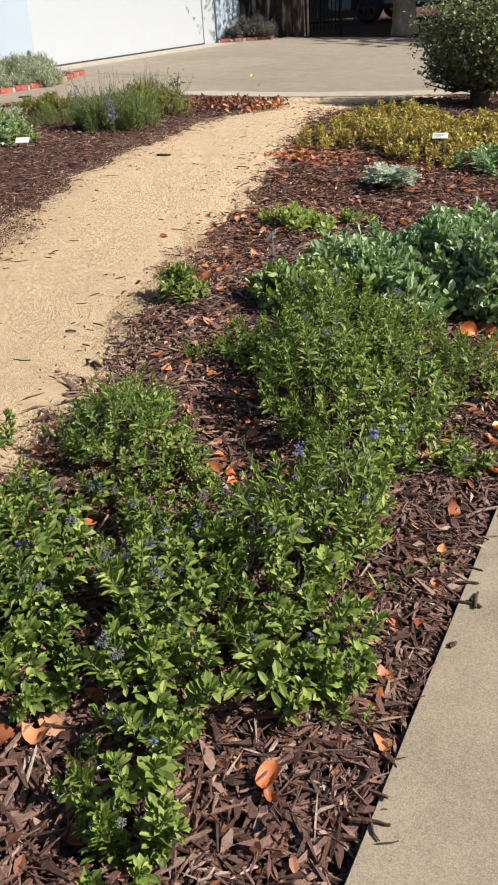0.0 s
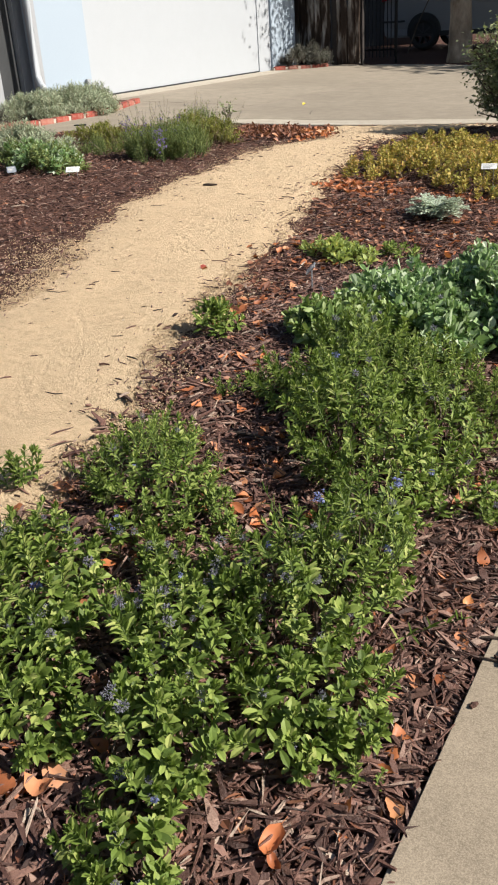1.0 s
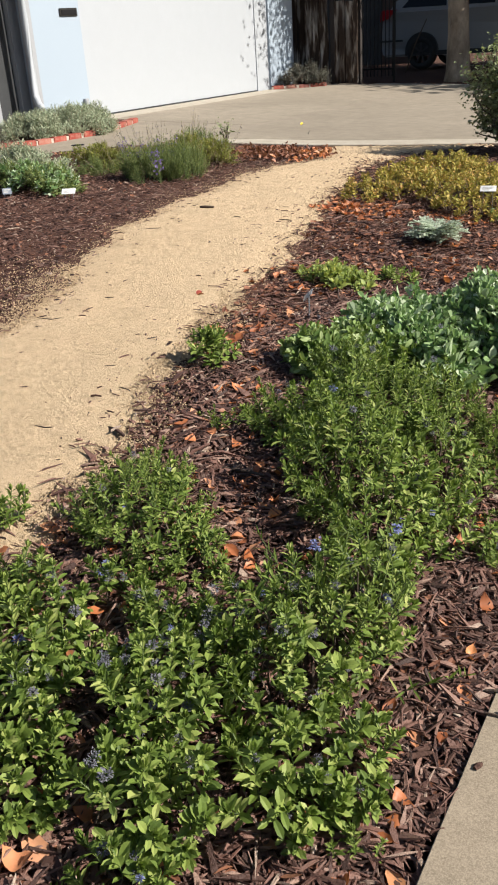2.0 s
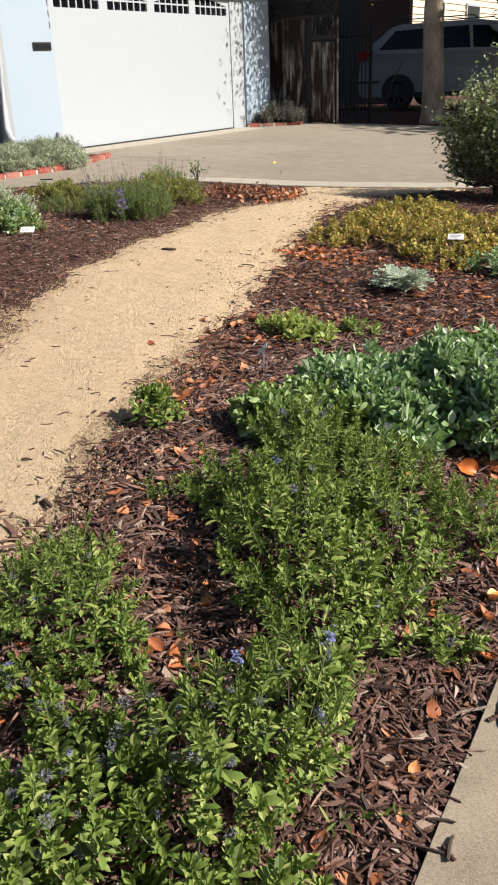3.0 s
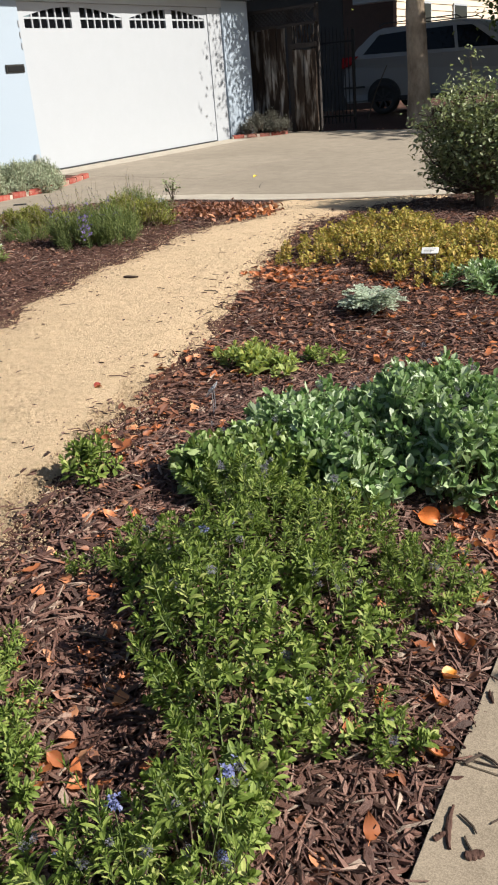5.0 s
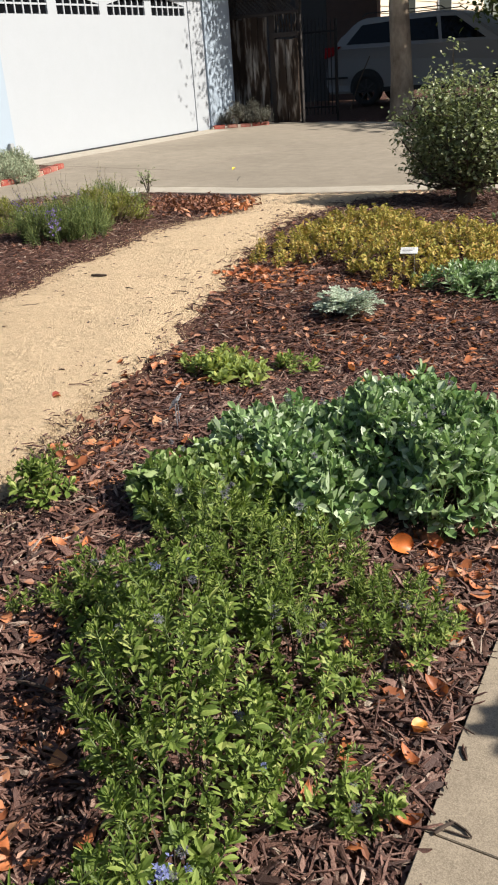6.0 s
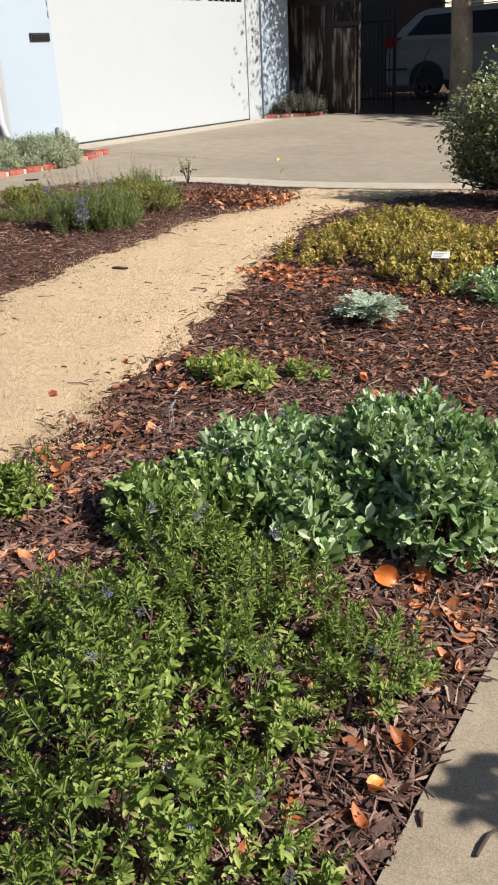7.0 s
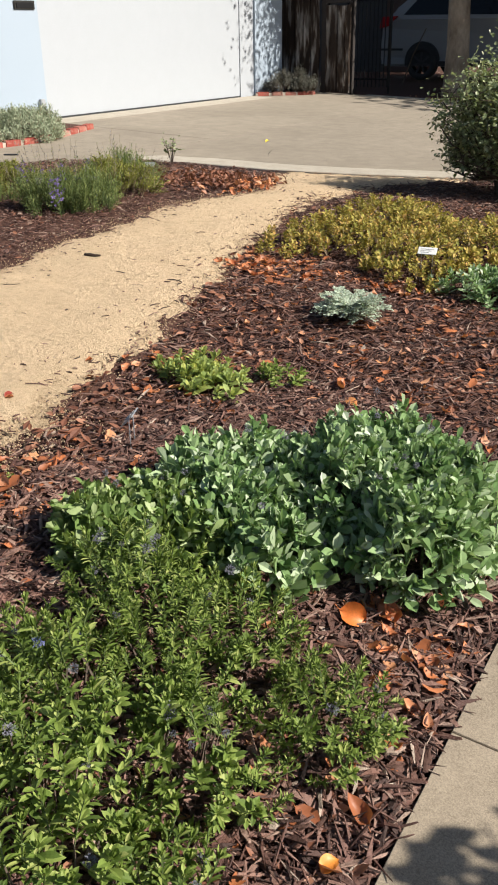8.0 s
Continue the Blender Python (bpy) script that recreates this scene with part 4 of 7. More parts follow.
def shoot_mesh(name, rng, height, pairs, length, width, leaf_mat, stem_mat, spread=55.0, whorl=2, tip=4, tilt=8.0, fold=0.25, curl=0.2, low=0.25, steps=2, flower=None, stem_r=0.0018, droop=0.0, blunt=0.8):
    """One leafy shoot that stands on its origin."""
    v, f, mats = [], [], []
    lean = Vector((rng.uniform(-1, 1), rng.uniform(-1, 1), 0)) * math.tan(radians(tilt))
    n = 4
    pts = [Vector((lean.x * height * (k / n) ** 1.6, lean.y * height * (k / n) ** 1.6, height * k / n)) for k in range(n + 1)]

    def at(u):
        k = min(n - 1, int(u * n))
        return pts[k].lerp(pts[k + 1], u * n - k)

    for a, b in zip(pts, pts[1:]):
        stalk(v, f, a, b, stem_r, stem_r * 0.8)
    mats += [1] * len(f)
    ph = rng.uniform(0, 6.28)
    for k in range(pairs):
        u = low + (1 - low) * (k + rng.uniform(0, 0.6)) / pairs
        p = at(min(0.99, u))
        for j in range(whorl):
            a = ph + k * 1.57 + j * 2 * math.pi / whorl + rng.uniform(-0.35, 0.35)
            el = radians(90 - spread + rng.uniform(-18, 18) + 25 * (u - 0.5) - droop)
            d = Vector((math.cos(a) * math.cos(el), math.sin(a) * math.cos(el), math.sin(el)))
            s = rng.uniform(0.7, 1.15) * (0.72 + 0.4 * math.sin(math.pi * min(1, u)))
            blade(v, f, p, d, Vector((0, 0, 1)), length * s, width * s * rng.uniform(0.85, 1.15), fold, curl * rng.uniform(0.4, 1.6), steps, blunt)
    for j in range(tip):
        a = ph + j * 2.4
        el = radians(rng.uniform(45, 78))
        d = Vector((math.cos(a) * math.cos(el), math.sin(a) * math.cos(el), math.sin(el)))
        s = rng.uniform(0.45, 0.75)
        blade(v, f, at(0.98), d, Vector((-d.y, d.x, 0.3)).cross(d), length * s, width * s, fold, curl * 0.5, steps, blunt)
    mats += [0] * (len(f) - len(mats))
    if flower:
        fm, count, size, zone = flower
        for j in range(count):
            u = 1 - zone * rng.random()
            p = at(min(0.99, u)) + Vector((rng.gauss(0, 1), rng.gauss(0, 1), rng.gauss(0, 1))) * size * 0.8
            for q in range(3):
                d = Vector((rng.gauss(0, 1), rng.gauss(0, 1), rng.gauss(0, 0.8) + 0.4)).normalized()
                blade(v, f, p, d, Vector((0.2, 0.3, 1)), size, size * 0.8, 0.3, 0.2, 1)
        mats += [2] * (len(f) - len(mats))
    me = bpy.data.meshes.new(name)
    me.from_pydata([tuple(p) for p in v], [], f)
    me.materials.append(leaf_mat)
    me.materials.append(stem_mat)
    if flower:
        me.materials.append(flower[0])
    me.polygons.foreach_set("material_index", mats)
    me.update()
    me["h"] = height * 1.02
    return me


def spray_mesh(name, rng, radius, height, branches, per, length, width, leaf_mat, stem_mat, low=0.25, curl=0.2, fold=0.25, steps=1, blunt=0.8, up=0.35, stem_r=0.0014):
    """A bushy tuft: twigs fan out from the origin to a small dome, with leaves along them."""
    v, f, mats = [], [], []
    for b in range(branches):
        a = 2.4 * b + rng.uniform(-0.4, 0.4)
        r = radius * math.sqrt((b + 0.4) / branches) * rng.uniform(0.8, 1.15)
        end = Vector((math.cos(a) * r, math.sin(a) * r, height * (1 - 0.55 * (r / radius) ** 2) * rng.uniform(0.85, 1.1)))
        mid = Vector((end.x * 0.4, end.y * 0.4, end.z * 0.55))
        s0 = len(f)
        stalk(v, f, Vector((0, 0, 0)), mid, stem_r, stem_r)
        stalk(v, f, mid, end, stem_r, stem_r * 0.6)
        mats += [1] * (len(f) - s0)
        s0 = len(f)
        axis = (end - mid).normalized()
        for k in range(per):
            u = low + (1 - low) * (k + rng.random() * 0.8) / per
            p = mid.lerp(end, (u - 0.4) / 0.6) if u > 0.4 else mid * (u / 0.4)
            an = 2.4 * k + b
            side = axis.orthogonal().normalized()
            side = Matrix.Rotation(an, 3, axis) @ side
            d = (side + axis * rng.uniform(0.3, 1.0) + Vector((0, 0, up))).normalized()
            s = rng.uniform(0.65, 1.15)
            blade(v, f, p, d, Vector((rng.gauss(0, 0.3), rng.gauss(0, 0.3), 1)), length * s, width * s, fold, curl * rng.uniform(0.2, 1.5), steps, blunt)
        mats += [0] * (len(f) - s0)
    me = bpy.data.meshes.new(name)
    me.from_pydata([tuple(p) for p in v], [], f)
    me.materials.append(leaf_mat)
    me.materials.append(stem_mat)
    me.polygons.foreach_set("material_index", mats)
    me.update()
    me["h"] = height
    return me


def blob(rng, lobes):
    """A random place within a union of ellipses (x, y, rx, ry, share of height); gives it with the depth inside, 0 to 1, and the share."""
    lobes = [(*l, 1.0)[:5] for l in lobes]
    weights = [l[2] * l[3] for l in lobes]
    while True:
        x, y, rx, ry, _ = rng.choices(lobes, weights)[0]
        a, r = rng.uniform(0, 2 * math.pi), math.sqrt(rng.random())
        px, py = x + rx * r * math.cos(a), y + ry * r * math.sin(a)
        ragged = 0.16 * noise.noise((px * 7, py * 7, 9.0))
        inside = [(1 - math.hypot((px - l[0]) / l[2], (py - l[1]) / l[3]), l[4]) for l in lobes]
        depth = max(d for d, _ in inside) + ragged
        if depth > 0:
            total = sum(max(d, 0.01) for d, _ in inside)
            return px, py, min(1.0, depth), sum(max(d, 0.01) * h for d, h in inside) / total


SPLIT = {}


def stem_and_leaves(me):
    """Parts a shoot's mesh into its stem and its single leaves, made once for each kind of shoot."""
    if me.name in SPLIT:
        return SPLIT[me.name]
    link = list(range(len(me.vertices)))

    def root(i):
        while link[i] != i:
            link[i] = link[link[i]]
            i = link[i]
        return i

    for p in me.polygons:
        for i in p.vertices[1:]:
            link[root(i)] = root(p.vertices[0])
    islands = {}
    for p in me.polygons:
        islands.setdefault("stem" if p.material_index == 1 else root(p.vertices[0]), []).append(tuple(p.vertices))
    out = []
    for key, faces in islands.items():
        used = sorted({i for f in faces for i in f})
        at = {i: k for k, i in enumerate(used)}
        piece = bpy.data.meshes.new("stem" if key == "stem" else "leaf")
        piece.from_pydata([tuple(me.vertices[i].co) for i in used], [], [tuple(at[i] for i in f) for f in faces])
        piece.materials.append(me.materials[1 if key == "stem" else 0])
        piece.update()
        out.append((key == "stem", piece))
    SPLIT[me.name] = out
    return out


def plant(name, lobes, count, meshes, label, category, height, seed, piece="shoot", low=0.3, size=(0.8, 1.2), lean=28.0, ground=None):
    """A plant made of many shoots over a footprint; its crown is height above the ground in the middle."""
    rng = random.Random(seed)
    cx, cy = sum(l[0] for l in lobes) / len(lobes), sum(l[1] for l in lobes) / len(lobes)
    gz = ground or garden_z
    p = thing(name, cx, cy, gz(cx, cy), label, category)
    made = 0
    while made < count:
        x, y, depth, share = blob(rng, lobes)
        hole_drop = 0.75 + 0.25 * noise.noise((x * 6, y * 6, seed))
        crown = height * share * (low + (1 - low) * soft(depth * 2.2)) * hole_drop * rng.uniform(0.8, 1.1)
        out = Vector((x - cx, y - cy))
        k = (1 - soft(depth * 1.6))
        ang = math.atan2(out.y, out.x)
        ob = new(piece, rng.choice(meshes))
        ob.parent = p
        me_h = ob.data["h"]
        s = rng.uniform(*size)
        tl = lean * k + rng.uniform(-9, 9)
        m = Matrix.Translation((x, y, gz(x, y) + crown - me_h * s * math.cos(radians(tl)))) @ Matrix.Rotation(ang, 4, "Z") @ Matrix.Rotation(radians(tl), 4, "Y") @ Matrix.Rotation(rng.uniform(0, 6.28), 4, "Z") @ Matrix.Scale(s, 4)
        ob.matrix_parent_inverse = p.matrix_world.inverted()
        ob.matrix_basis = m
        made += 1
        if name in ("low_perennial", "seedling", "stray_sprig"):
            pieces = stem_and_leaves(ob.data)
            ob.data = next(q for is_stem, q in pieces if is_stem)
            for q in (q for is_stem, q in pieces if not is_stem):
                new("leaf", q).parent = ob
    return p


def flower_head(name, rng, material, radius, count, size, tall=1.0):
    v, f = [], []
    for j in range(count):
        d = Vector((rng.gauss(0, 1), rng.gauss(0, 1), rng.gauss(0, 1))).normalized()
        p = Vector((d.x * radius, d.y * radius, d.z * radius * tall)) * rng.uniform(0.3, 1.25)
        blade(v, f, p * 0.6, (d + Vector((0, 0, 0.2))).normalized(), Vector((0.3, 0.2, 1)), size, size * 0.7, 0.3, 0.3, 1)
    me = bpy.data.meshes.new(name)
    me.from_pydata([tuple(p) for p in v], [], f)
    me.materials.append(material)
    me.update()
    return me


R = random.Random(11)
GREEN = [shoot_mesh("shoot", R, R.uniform(0.075, 0.12), R.choice([7, 8]), 0.0285, 0.0092, M["green"], M["stem"], spread=48, whorl=R.choice([2, 3, 3]), tip=8, tilt=18, low=0.08, blunt=1.36, steps=4, curl=0.3, fold=0.3) for _ in range(12)]
BROAD = [shoot_mesh("shoot", R, R.uniform(0.060, 0.100), R.choice([7, 8]), 0.033, 0.0136, M["green"], M["stem"], spread=49, whorl=R.choice([2, 3, 3]), tip=9, tilt=13, low=0.06, blunt=1.62, steps=4, curl=0.30, fold=0.38, stem_r=0.0013) for _ in range(12)]
FINE = [shoot_mesh("shoot", R, R.uniform(0.08, 0.12), 11, 0.026, 0.0072, M["green"], M["stem"], spread=50, whorl=3, tip=6, tilt=20, low=0.1, blunt=1.1, steps=2, curl=0.25, fold=0.3) for _ in range(8)]
LEAFY = [shoot_mesh("shoot", R, R.uniform(0.07, 0.10), 4, 0.045, 0.020, M["sage"], M["stem"], spread=58, whorl=3, tip=4, tilt=12, low=0.25, steps=2, blunt=1.2) for _ in range(5)]
GOLD = [spray_mesh("shoot", R, 0.050, R.uniform(0.11, 0.16), 6, 11, 0.026, 0.0150, M["gold"], M["dry_stem"], 0.25, blunt=1.4, steps=2) for _ in range(7)]


def frond_mesh(name, rng, length, leaf, wide, leaf_mat, stem_mat):
    """A flat feathery frond that arches out along x from its origin, with side sprays and small leaves."""
    v, f, mats = [], [], []
    at = lambda u: Vector((length * u, 0.015 * math.sin(3 * u), length * (0.75 * u - 0.62 * u * u)))
    arms = [(at(k / 4), at((k + 1) / 4)) for k in range(4)]
    for k in range(6):
        u = 0.25 + 0.12 * k
        s = 1 if k % 2 else -1
        d = Vector((0.75, s * rng.uniform(0.5, 0.9), rng.uniform(0.0, 0.25))).normalized()
        arms.append((at(u), at(u) + d * length * rng.uniform(0.28, 0.42) * (1.25 - u)))
    for p, q in arms:
        s0 = len(f)
        stalk(v, f, p, q, 0.0012, 0.0008)
        mats += [1] * (len(f) - s0)
        s0 = len(f)
        n = max(4, int((q - p).length / 0.0055))
        ax = (q - p).normalized()
        for k in range(n):
            for s in (-1, 1):
                d = (ax * rng.uniform(0.4, 0.9) + Vector((-ax.y, ax.x, 0)) * s + Vector((0, 0, rng.uniform(0.0, 0.7)))).normalized()
                blade(v, f, p.lerp(q, (k + rng.random()) / n), d, Vector((rng.gauss(0, 0.3), rng.gauss(0, 0.3), 1)), leaf * rng.uniform(0.7, 1.15), wide, 0.2, 0.2, 1)
        mats += [0] * (len(f) - s0)
    me = bpy.data.meshes.new(name)
    me.from_pydata([tuple(p) for p in v], [], f)
    me.materials.append(leaf_mat)
    me.materials.append(stem_mat)
    me.polygons.foreach_set("material_index", mats)
    me.update()
    return me


SILVER = [frond_mesh("frond", R, R.uniform(0.15, 0.21), 0.021, 0.0100, M["silver"], M["dry_stem"]) for _ in range(6)]
LIME = [shoot_mesh("rosette", R, R.uniform(0.035, 0.060), 4, 0.042, 0.018, M["lime"], M["stem"], spread=46, whorl=3, tip=4, tilt=16, low=0.15, blunt=1.75, steps=3) for _ in range(6)]
ROUND = [shoot_mesh("rosette", R, R.uniform(0.04, 0.06), 4, 0.033, 0.015, M["lime"] if i == 0 else M["green"], M["stem"], spread=60, whorl=3, tip=3, tilt=10, low=0.2, blunt=1.7, steps=3) for i in range(4)]
NEEDLE = [spray_mesh("tuft", R, 0.07, R.uniform(0.20, 0.28), 9, 16, 0.030, 0.0045, M["lavender"], M["stem"], 0.15, up=0.7) for _ in range(7)]
SPIKE = [shoot_mesh("flower_stalk", R, R.uniform(0.30, 0.38), 8, 0.030, 0.0045, M["lavender"], M["stem"], spread=36, tip=2, tilt=7, low=0.1, flower=(M["purple"], 12, 0.013, 0.35)) for _ in range(4)]
WISP = [shoot_mesh("dry_stalk", R, R.uniform(0.34, 0.48), 5, 0.022, 0.003, M["lavender"], M["dry_stem"], spread=30, tip=1, tilt=9, low=0.1, flower=(M["dry_flower"], 5, 0.007, 0.35), stem_r=0.0010) for _ in range(4)]
GREY = [spray_mesh("shoot", R, 0.085, R.uniform(0.15, 0.20), 9, 15, 0.034, 0.0075, M["grey_leaf"], M["dry_stem"], 0.2, up=0.5) for _ in range(6)]
OLIVE = [spray_mesh("shoot", R, 0.06, R.uniform(0.11, 0.15), 8, 13, 0.026, 0.0085, M["olive"], M["dry_stem"], 0.2, up=0.6) for _ in range(5)]
MIXED = [spray_mesh("shoot", R, 0.07, R.uniform(0.10, 0.14), 8, 11, 0.030, 0.011, M["lavender"], M["stem"], 0.25) for _ in range(5)]
DUSKY = [spray_mesh("shoot", R, 0.09, R.uniform(0.16, 0.24), 9, 12, 0.030, 0.010, M["dusk"], M["dark_bark"], 0.2) for _ in range(4)]
BLUE = [flower_head("flower_head", R, M["bluepetal"], R.uniform(0.008, 0.012), 60, 0.005, R.uniform(0.8, 1.4)) for _ in range(3)]
SPENT = [flower_head("flower_head", R, M["dry_flower"], R.uniform(0.009, 0.015), 110, 0.0031, R.uniform(0.7, 1.5)) for _ in range(5)]

in_planter = lambda x, y: slab_z(x) + 0.02

def groundcover(name, lobes, spacing, meshes, label, seed, gaps=(), fine=None, fine_from=9.0, flowers=(), size=(0.85, 1.2), lean=28.0, sides=(1, 1, 2)):
    """A spreading shrub: woody stems run out from its heart, and tufts of leafy shoots stand on them.

    lobes: ellipses (x, y, rx, ry, height); gaps: bare places (x, y, r); past y = fine_from the fine shoots take over."""
    rng = random.Random(seed)
    cx, cy = sum(l[0] for l in lobes) / len(lobes), sum(l[1] for l in lobes) / len(lobes)
    p = thing(name, cx, cy, garden_z(cx, cy), label, "shrub")
    back = p.matrix_world.inverted()

    def top(x, y):
        rag = 0.20 * noise.noise((x * 9, y * 9, seed)) + 0.12 * noise.noise((x * 23, y * 23, seed))
        best = 0.0
        for lx, ly, rx, ry, h in lobes:
            d = math.hypot((x - lx) / rx, (y - ly) / ry) + rag
            if d < 1:
                best = max(best, h * (0.42 + 0.58 * math.sqrt(max(0.0, 1 - d * d))))
        return best

    def shoot(x, y, crown, az, tl, s):
        me = rng.choice(fine if fine and y + rng.gauss(0, 0.08) > fine_from else meshes)
        s = min(s, max(0.42, 1.08 * crown / me["h"]))
        ob = new("shoot", me)
        ob.parent = p
        ob.matrix_parent_inverse = back
        turn = Matrix.Rotation(az, 4, "Z") @ Matrix.Rotation(radians(tl), 4, "Y") @ Matrix.Rotation(rng.uniform(0, 6.28), 4, "Z")
        tip = turn @ Vector((0, 0, me["h"] * s))
        foot = Vector((x, y, garden_z(x, y) + crown)) - Vector((0, 0, tip.z))
        ob.matrix_basis = Matrix.Translation(foot) @ turn @ Matrix.Scale(s, 4)
        return foot

    places, stems = [], ([], [])
    x0, x1 = min(l[0] - l[2] for l in lobes), max(l[0] + l[2] for l in lobes)
    y0, y1 = min(l[1] - l[3] for l in lobes), max(l[1] + l[3] for l in lobes)
    for _ in range(9000):
        x, y = rng.uniform(x0, x1), rng.uniform(y0, y1)
        h = top(x, y)
        if h <= 0.02 or any(math.hypot(x - gx, y - gy) < r for gx, gy, r in gaps) or any(abs(x - q[0]) < spacing and math.hypot(x - q[0], y - q[1]) < spacing for q in places):
            continue
        places.append((x, y, h))
        fall = Vector((top(x - 0.03, y) - top(x + 0.03, y), top(x, y - 0.03) - top(x, y + 0.03)))
        az = math.atan2(fall.y, fall.x) if fall.length > 0.004 else rng.uniform(0, 6.28)
        k = min(1.0, fall.length / 0.09)
        foot = shoot(x, y, h * rng.uniform(0.86, 1.14), az + rng.gauss(0, 0.4), lean * k + rng.uniform(-6, 12), rng.uniform(*size))
        for _ in range(rng.choice(sides)):
            a = az + rng.gauss(0, 1.1)
            r = rng.uniform(0.010, 0.028)
            if any(math.hypot(x + r * math.cos(a) - gx, y + r * math.sin(a) - gy) < gr for gx, gy, gr in gaps):
                continue
            shoot(x + r * math.cos(a), y + r * math.sin(a), h * rng.uniform(0.50, 0.86), a, rng.uniform(22, 58), rng.uniform(size[0] * 0.75, size[1] * 0.9))
        heart = min(lobes, key=lambda l: math.hypot(x - l[0], y - l[1]))
        root = Vector((heart[0] + (x - heart[0]) * 0.45, heart[1] + (y - heart[1]) * 0.45, 0))
        root.z = garden_z(root.x, root.y) - 0.01
        mid = root.lerp(foot, 0.55) + Vector((rng.gauss(0, 0.012), rng.gauss(0, 0.012), 0.02 * rng.random()))
        stalk(stems[0], stems[1], root, mid, 0.0032, 0.0024)
        stalk(stems[0], stems[1], mid, foot + Vector((0, 0, 0.004)), 0.0024, 0.0017)
    st = mesh_ob("stem", *stems, M["dark_bark"], p)
    st.matrix_parent_inverse = back
    tagged(st, kind="stuff")
    for mesh_list, n, lab in flowers:
        for x, y, h in rng.sample(places, min(n, len(places))):
            ob = new("flower_head", rng.choice(mesh_list))
            ob.parent = p
            ob.matrix_parent_inverse = back
            ob.matrix_basis = pose(x + rng.gauss(0, 0.01), y + rng.gauss(0, 0.01), garden_z(x, y) + h * rng.uniform(0.86, 1.14), rng.uniform(-25, 25), rng.uniform(-25, 25), rng.uniform(0, 360)) @ Matrix.Scale(rng.uniform(0.7, 1.3), 4)
            tagged(ob, lab)
    return p


heads = lambda a, b: ((BLUE, a, "pale blue flower cluster"), (SPENT, b, "spent grey flower cluster"))
groundcover("groundcover_shrub", [
    (-0.18, 1.02, 0.075, 0.065, 0.12), (-0.27, 1.12, 0.085, 0.085, 0.14), (-0.38, 1.24, 0.12, 0.09, 0.14), (-0.46, 1.36, 0.14, 0.10, 0.11),
    (-0.34, 1.46, 0.12, 0.07, 0.10), (0.0, 1.10, 0.08, 0.085, 0.15), (-0.08, 1.25, 0.115, 0.12, 0.18), (-0.14, 1.42, 0.14, 0.10, 0.15),
    (0.07, 1.17, 0.06, 0.09, 0.15), (0.17, 1.24, 0.065, 0.08, 0.13), (0.20, 1.37, 0.09, 0.10, 0.15), (0.10, 1.41, 0.08, 0.08, 0.18), (0.265, 1.33, 0.05, 0.05, 0.09),
    (0.09, 1.57, 0.12, 0.13, 0.24), (-0.03, 1.55, 0.10, 0.08, 0.18), (0.12, 1.75, 0.075, 0.12, 0.25),
    (0.075, 0.985, 0.05, 0.05, 0.11), (0.115, 0.915, 0.05, 0.055, 0.11), (0.175, 0.835, 0.045, 0.06, 0.11)],
    0.033, BROAD, "spreading green groundcover shrub with pale blue flower heads", 21,
    gaps=((-0.166, 1.186, 0.052), (-0.123, 1.13, 0.055), (-0.08, 1.075, 0.052), (-0.04, 1.03, 0.04), (-0.21, 1.24, 0.04), (0.031, 1.319, 0.042), (0.077, 1.262, 0.046), (0.122, 1.207, 0.048), (0.157, 1.156, 0.042),
          (-0.246, 1.381, 0.055), (-0.365, 1.30, 0.040), (-0.32, 1.41, 0.06), (-0.44, 1.46, 0.06), (-0.03, 1.40, 0.035), (0.0, 1.0, 0.03)),
    fine=GREEN, fine_from=1.46, flowers=heads(8, 84), size=(0.75, 1.1))
groundcover("groundcover_shrub", [(-0.46, 1.72, 0.12, 0.14, 0.18), (-0.33, 1.69, 0.09, 0.08, 0.13), (-0.55, 1.84, 0.07, 0.09, 0.15)], 0.031, FINE + GREEN[:4], "small bright green shrub at the path's edge", 22, flowers=heads(1, 3), size=(0.7, 1.0))
groundcover("groundcover_shrub", [(-0.14, 2.21, 0.14, 0.18, 0.26), (-0.01, 2.08, 0.11, 0.14, 0.24), (-0.20, 2.40, 0.20, 0.14, 0.24), (0.0, 2.46, 0.12, 0.10, 0.21), (0.14, 2.72, 0.12, 0.10, 0.17), (0.11, 2.20, 0.10, 0.11, 0.16), (0.22, 2.22, 0.075, 0.06, 0.08), (-0.44, 2.41, 0.10, 0.095, 0.15), (-0.20, 2.64, 0.18, 0.11, 0.18), (-0.36, 2.74, 0.16, 0.11, 0.20), (-0.12, 2.78, 0.13, 0.09, 0.18), (0.055, 1.91, 0.075, 0.12, 0.22)], 0.034, GREEN[:9] + BROAD[:3], "spreading green groundcover shrub with fine leaves", 23, gaps=((-0.20, 2.49, 0.060), (0.05, 2.55, 0.058), (-0.05, 2.36, 0.050), (-0.38, 2.58, 0.055), (-0.05, 2.69, 0.045), (0.07, 2.32, 0.045), (0.05, 2.02, 0.04), (-0.18, 2.10, 0.03), (0.04, 2.14, 0.03)), fine=FINE, fine_from=2.46, flowers=heads(3, 36), size=(0.8, 1.15))


def leaf_mesh(name, rng, length, width, material, blunt, steps=3):
    v, f = [], []
    blade(v, f, Vector((0, 0, 0)), Vector((1, 0, 0)), Vector((0, 0, 1)), length, width, rng.uniform(0.1, 0.55), rng.uniform(-0.1, 0.35), steps, blunt)
    me = bpy.data.meshes.new(name)
    me.from_pydata([tuple(p) for p in v], [], f)
    me.materials.append(material)
    me.update()
    return me


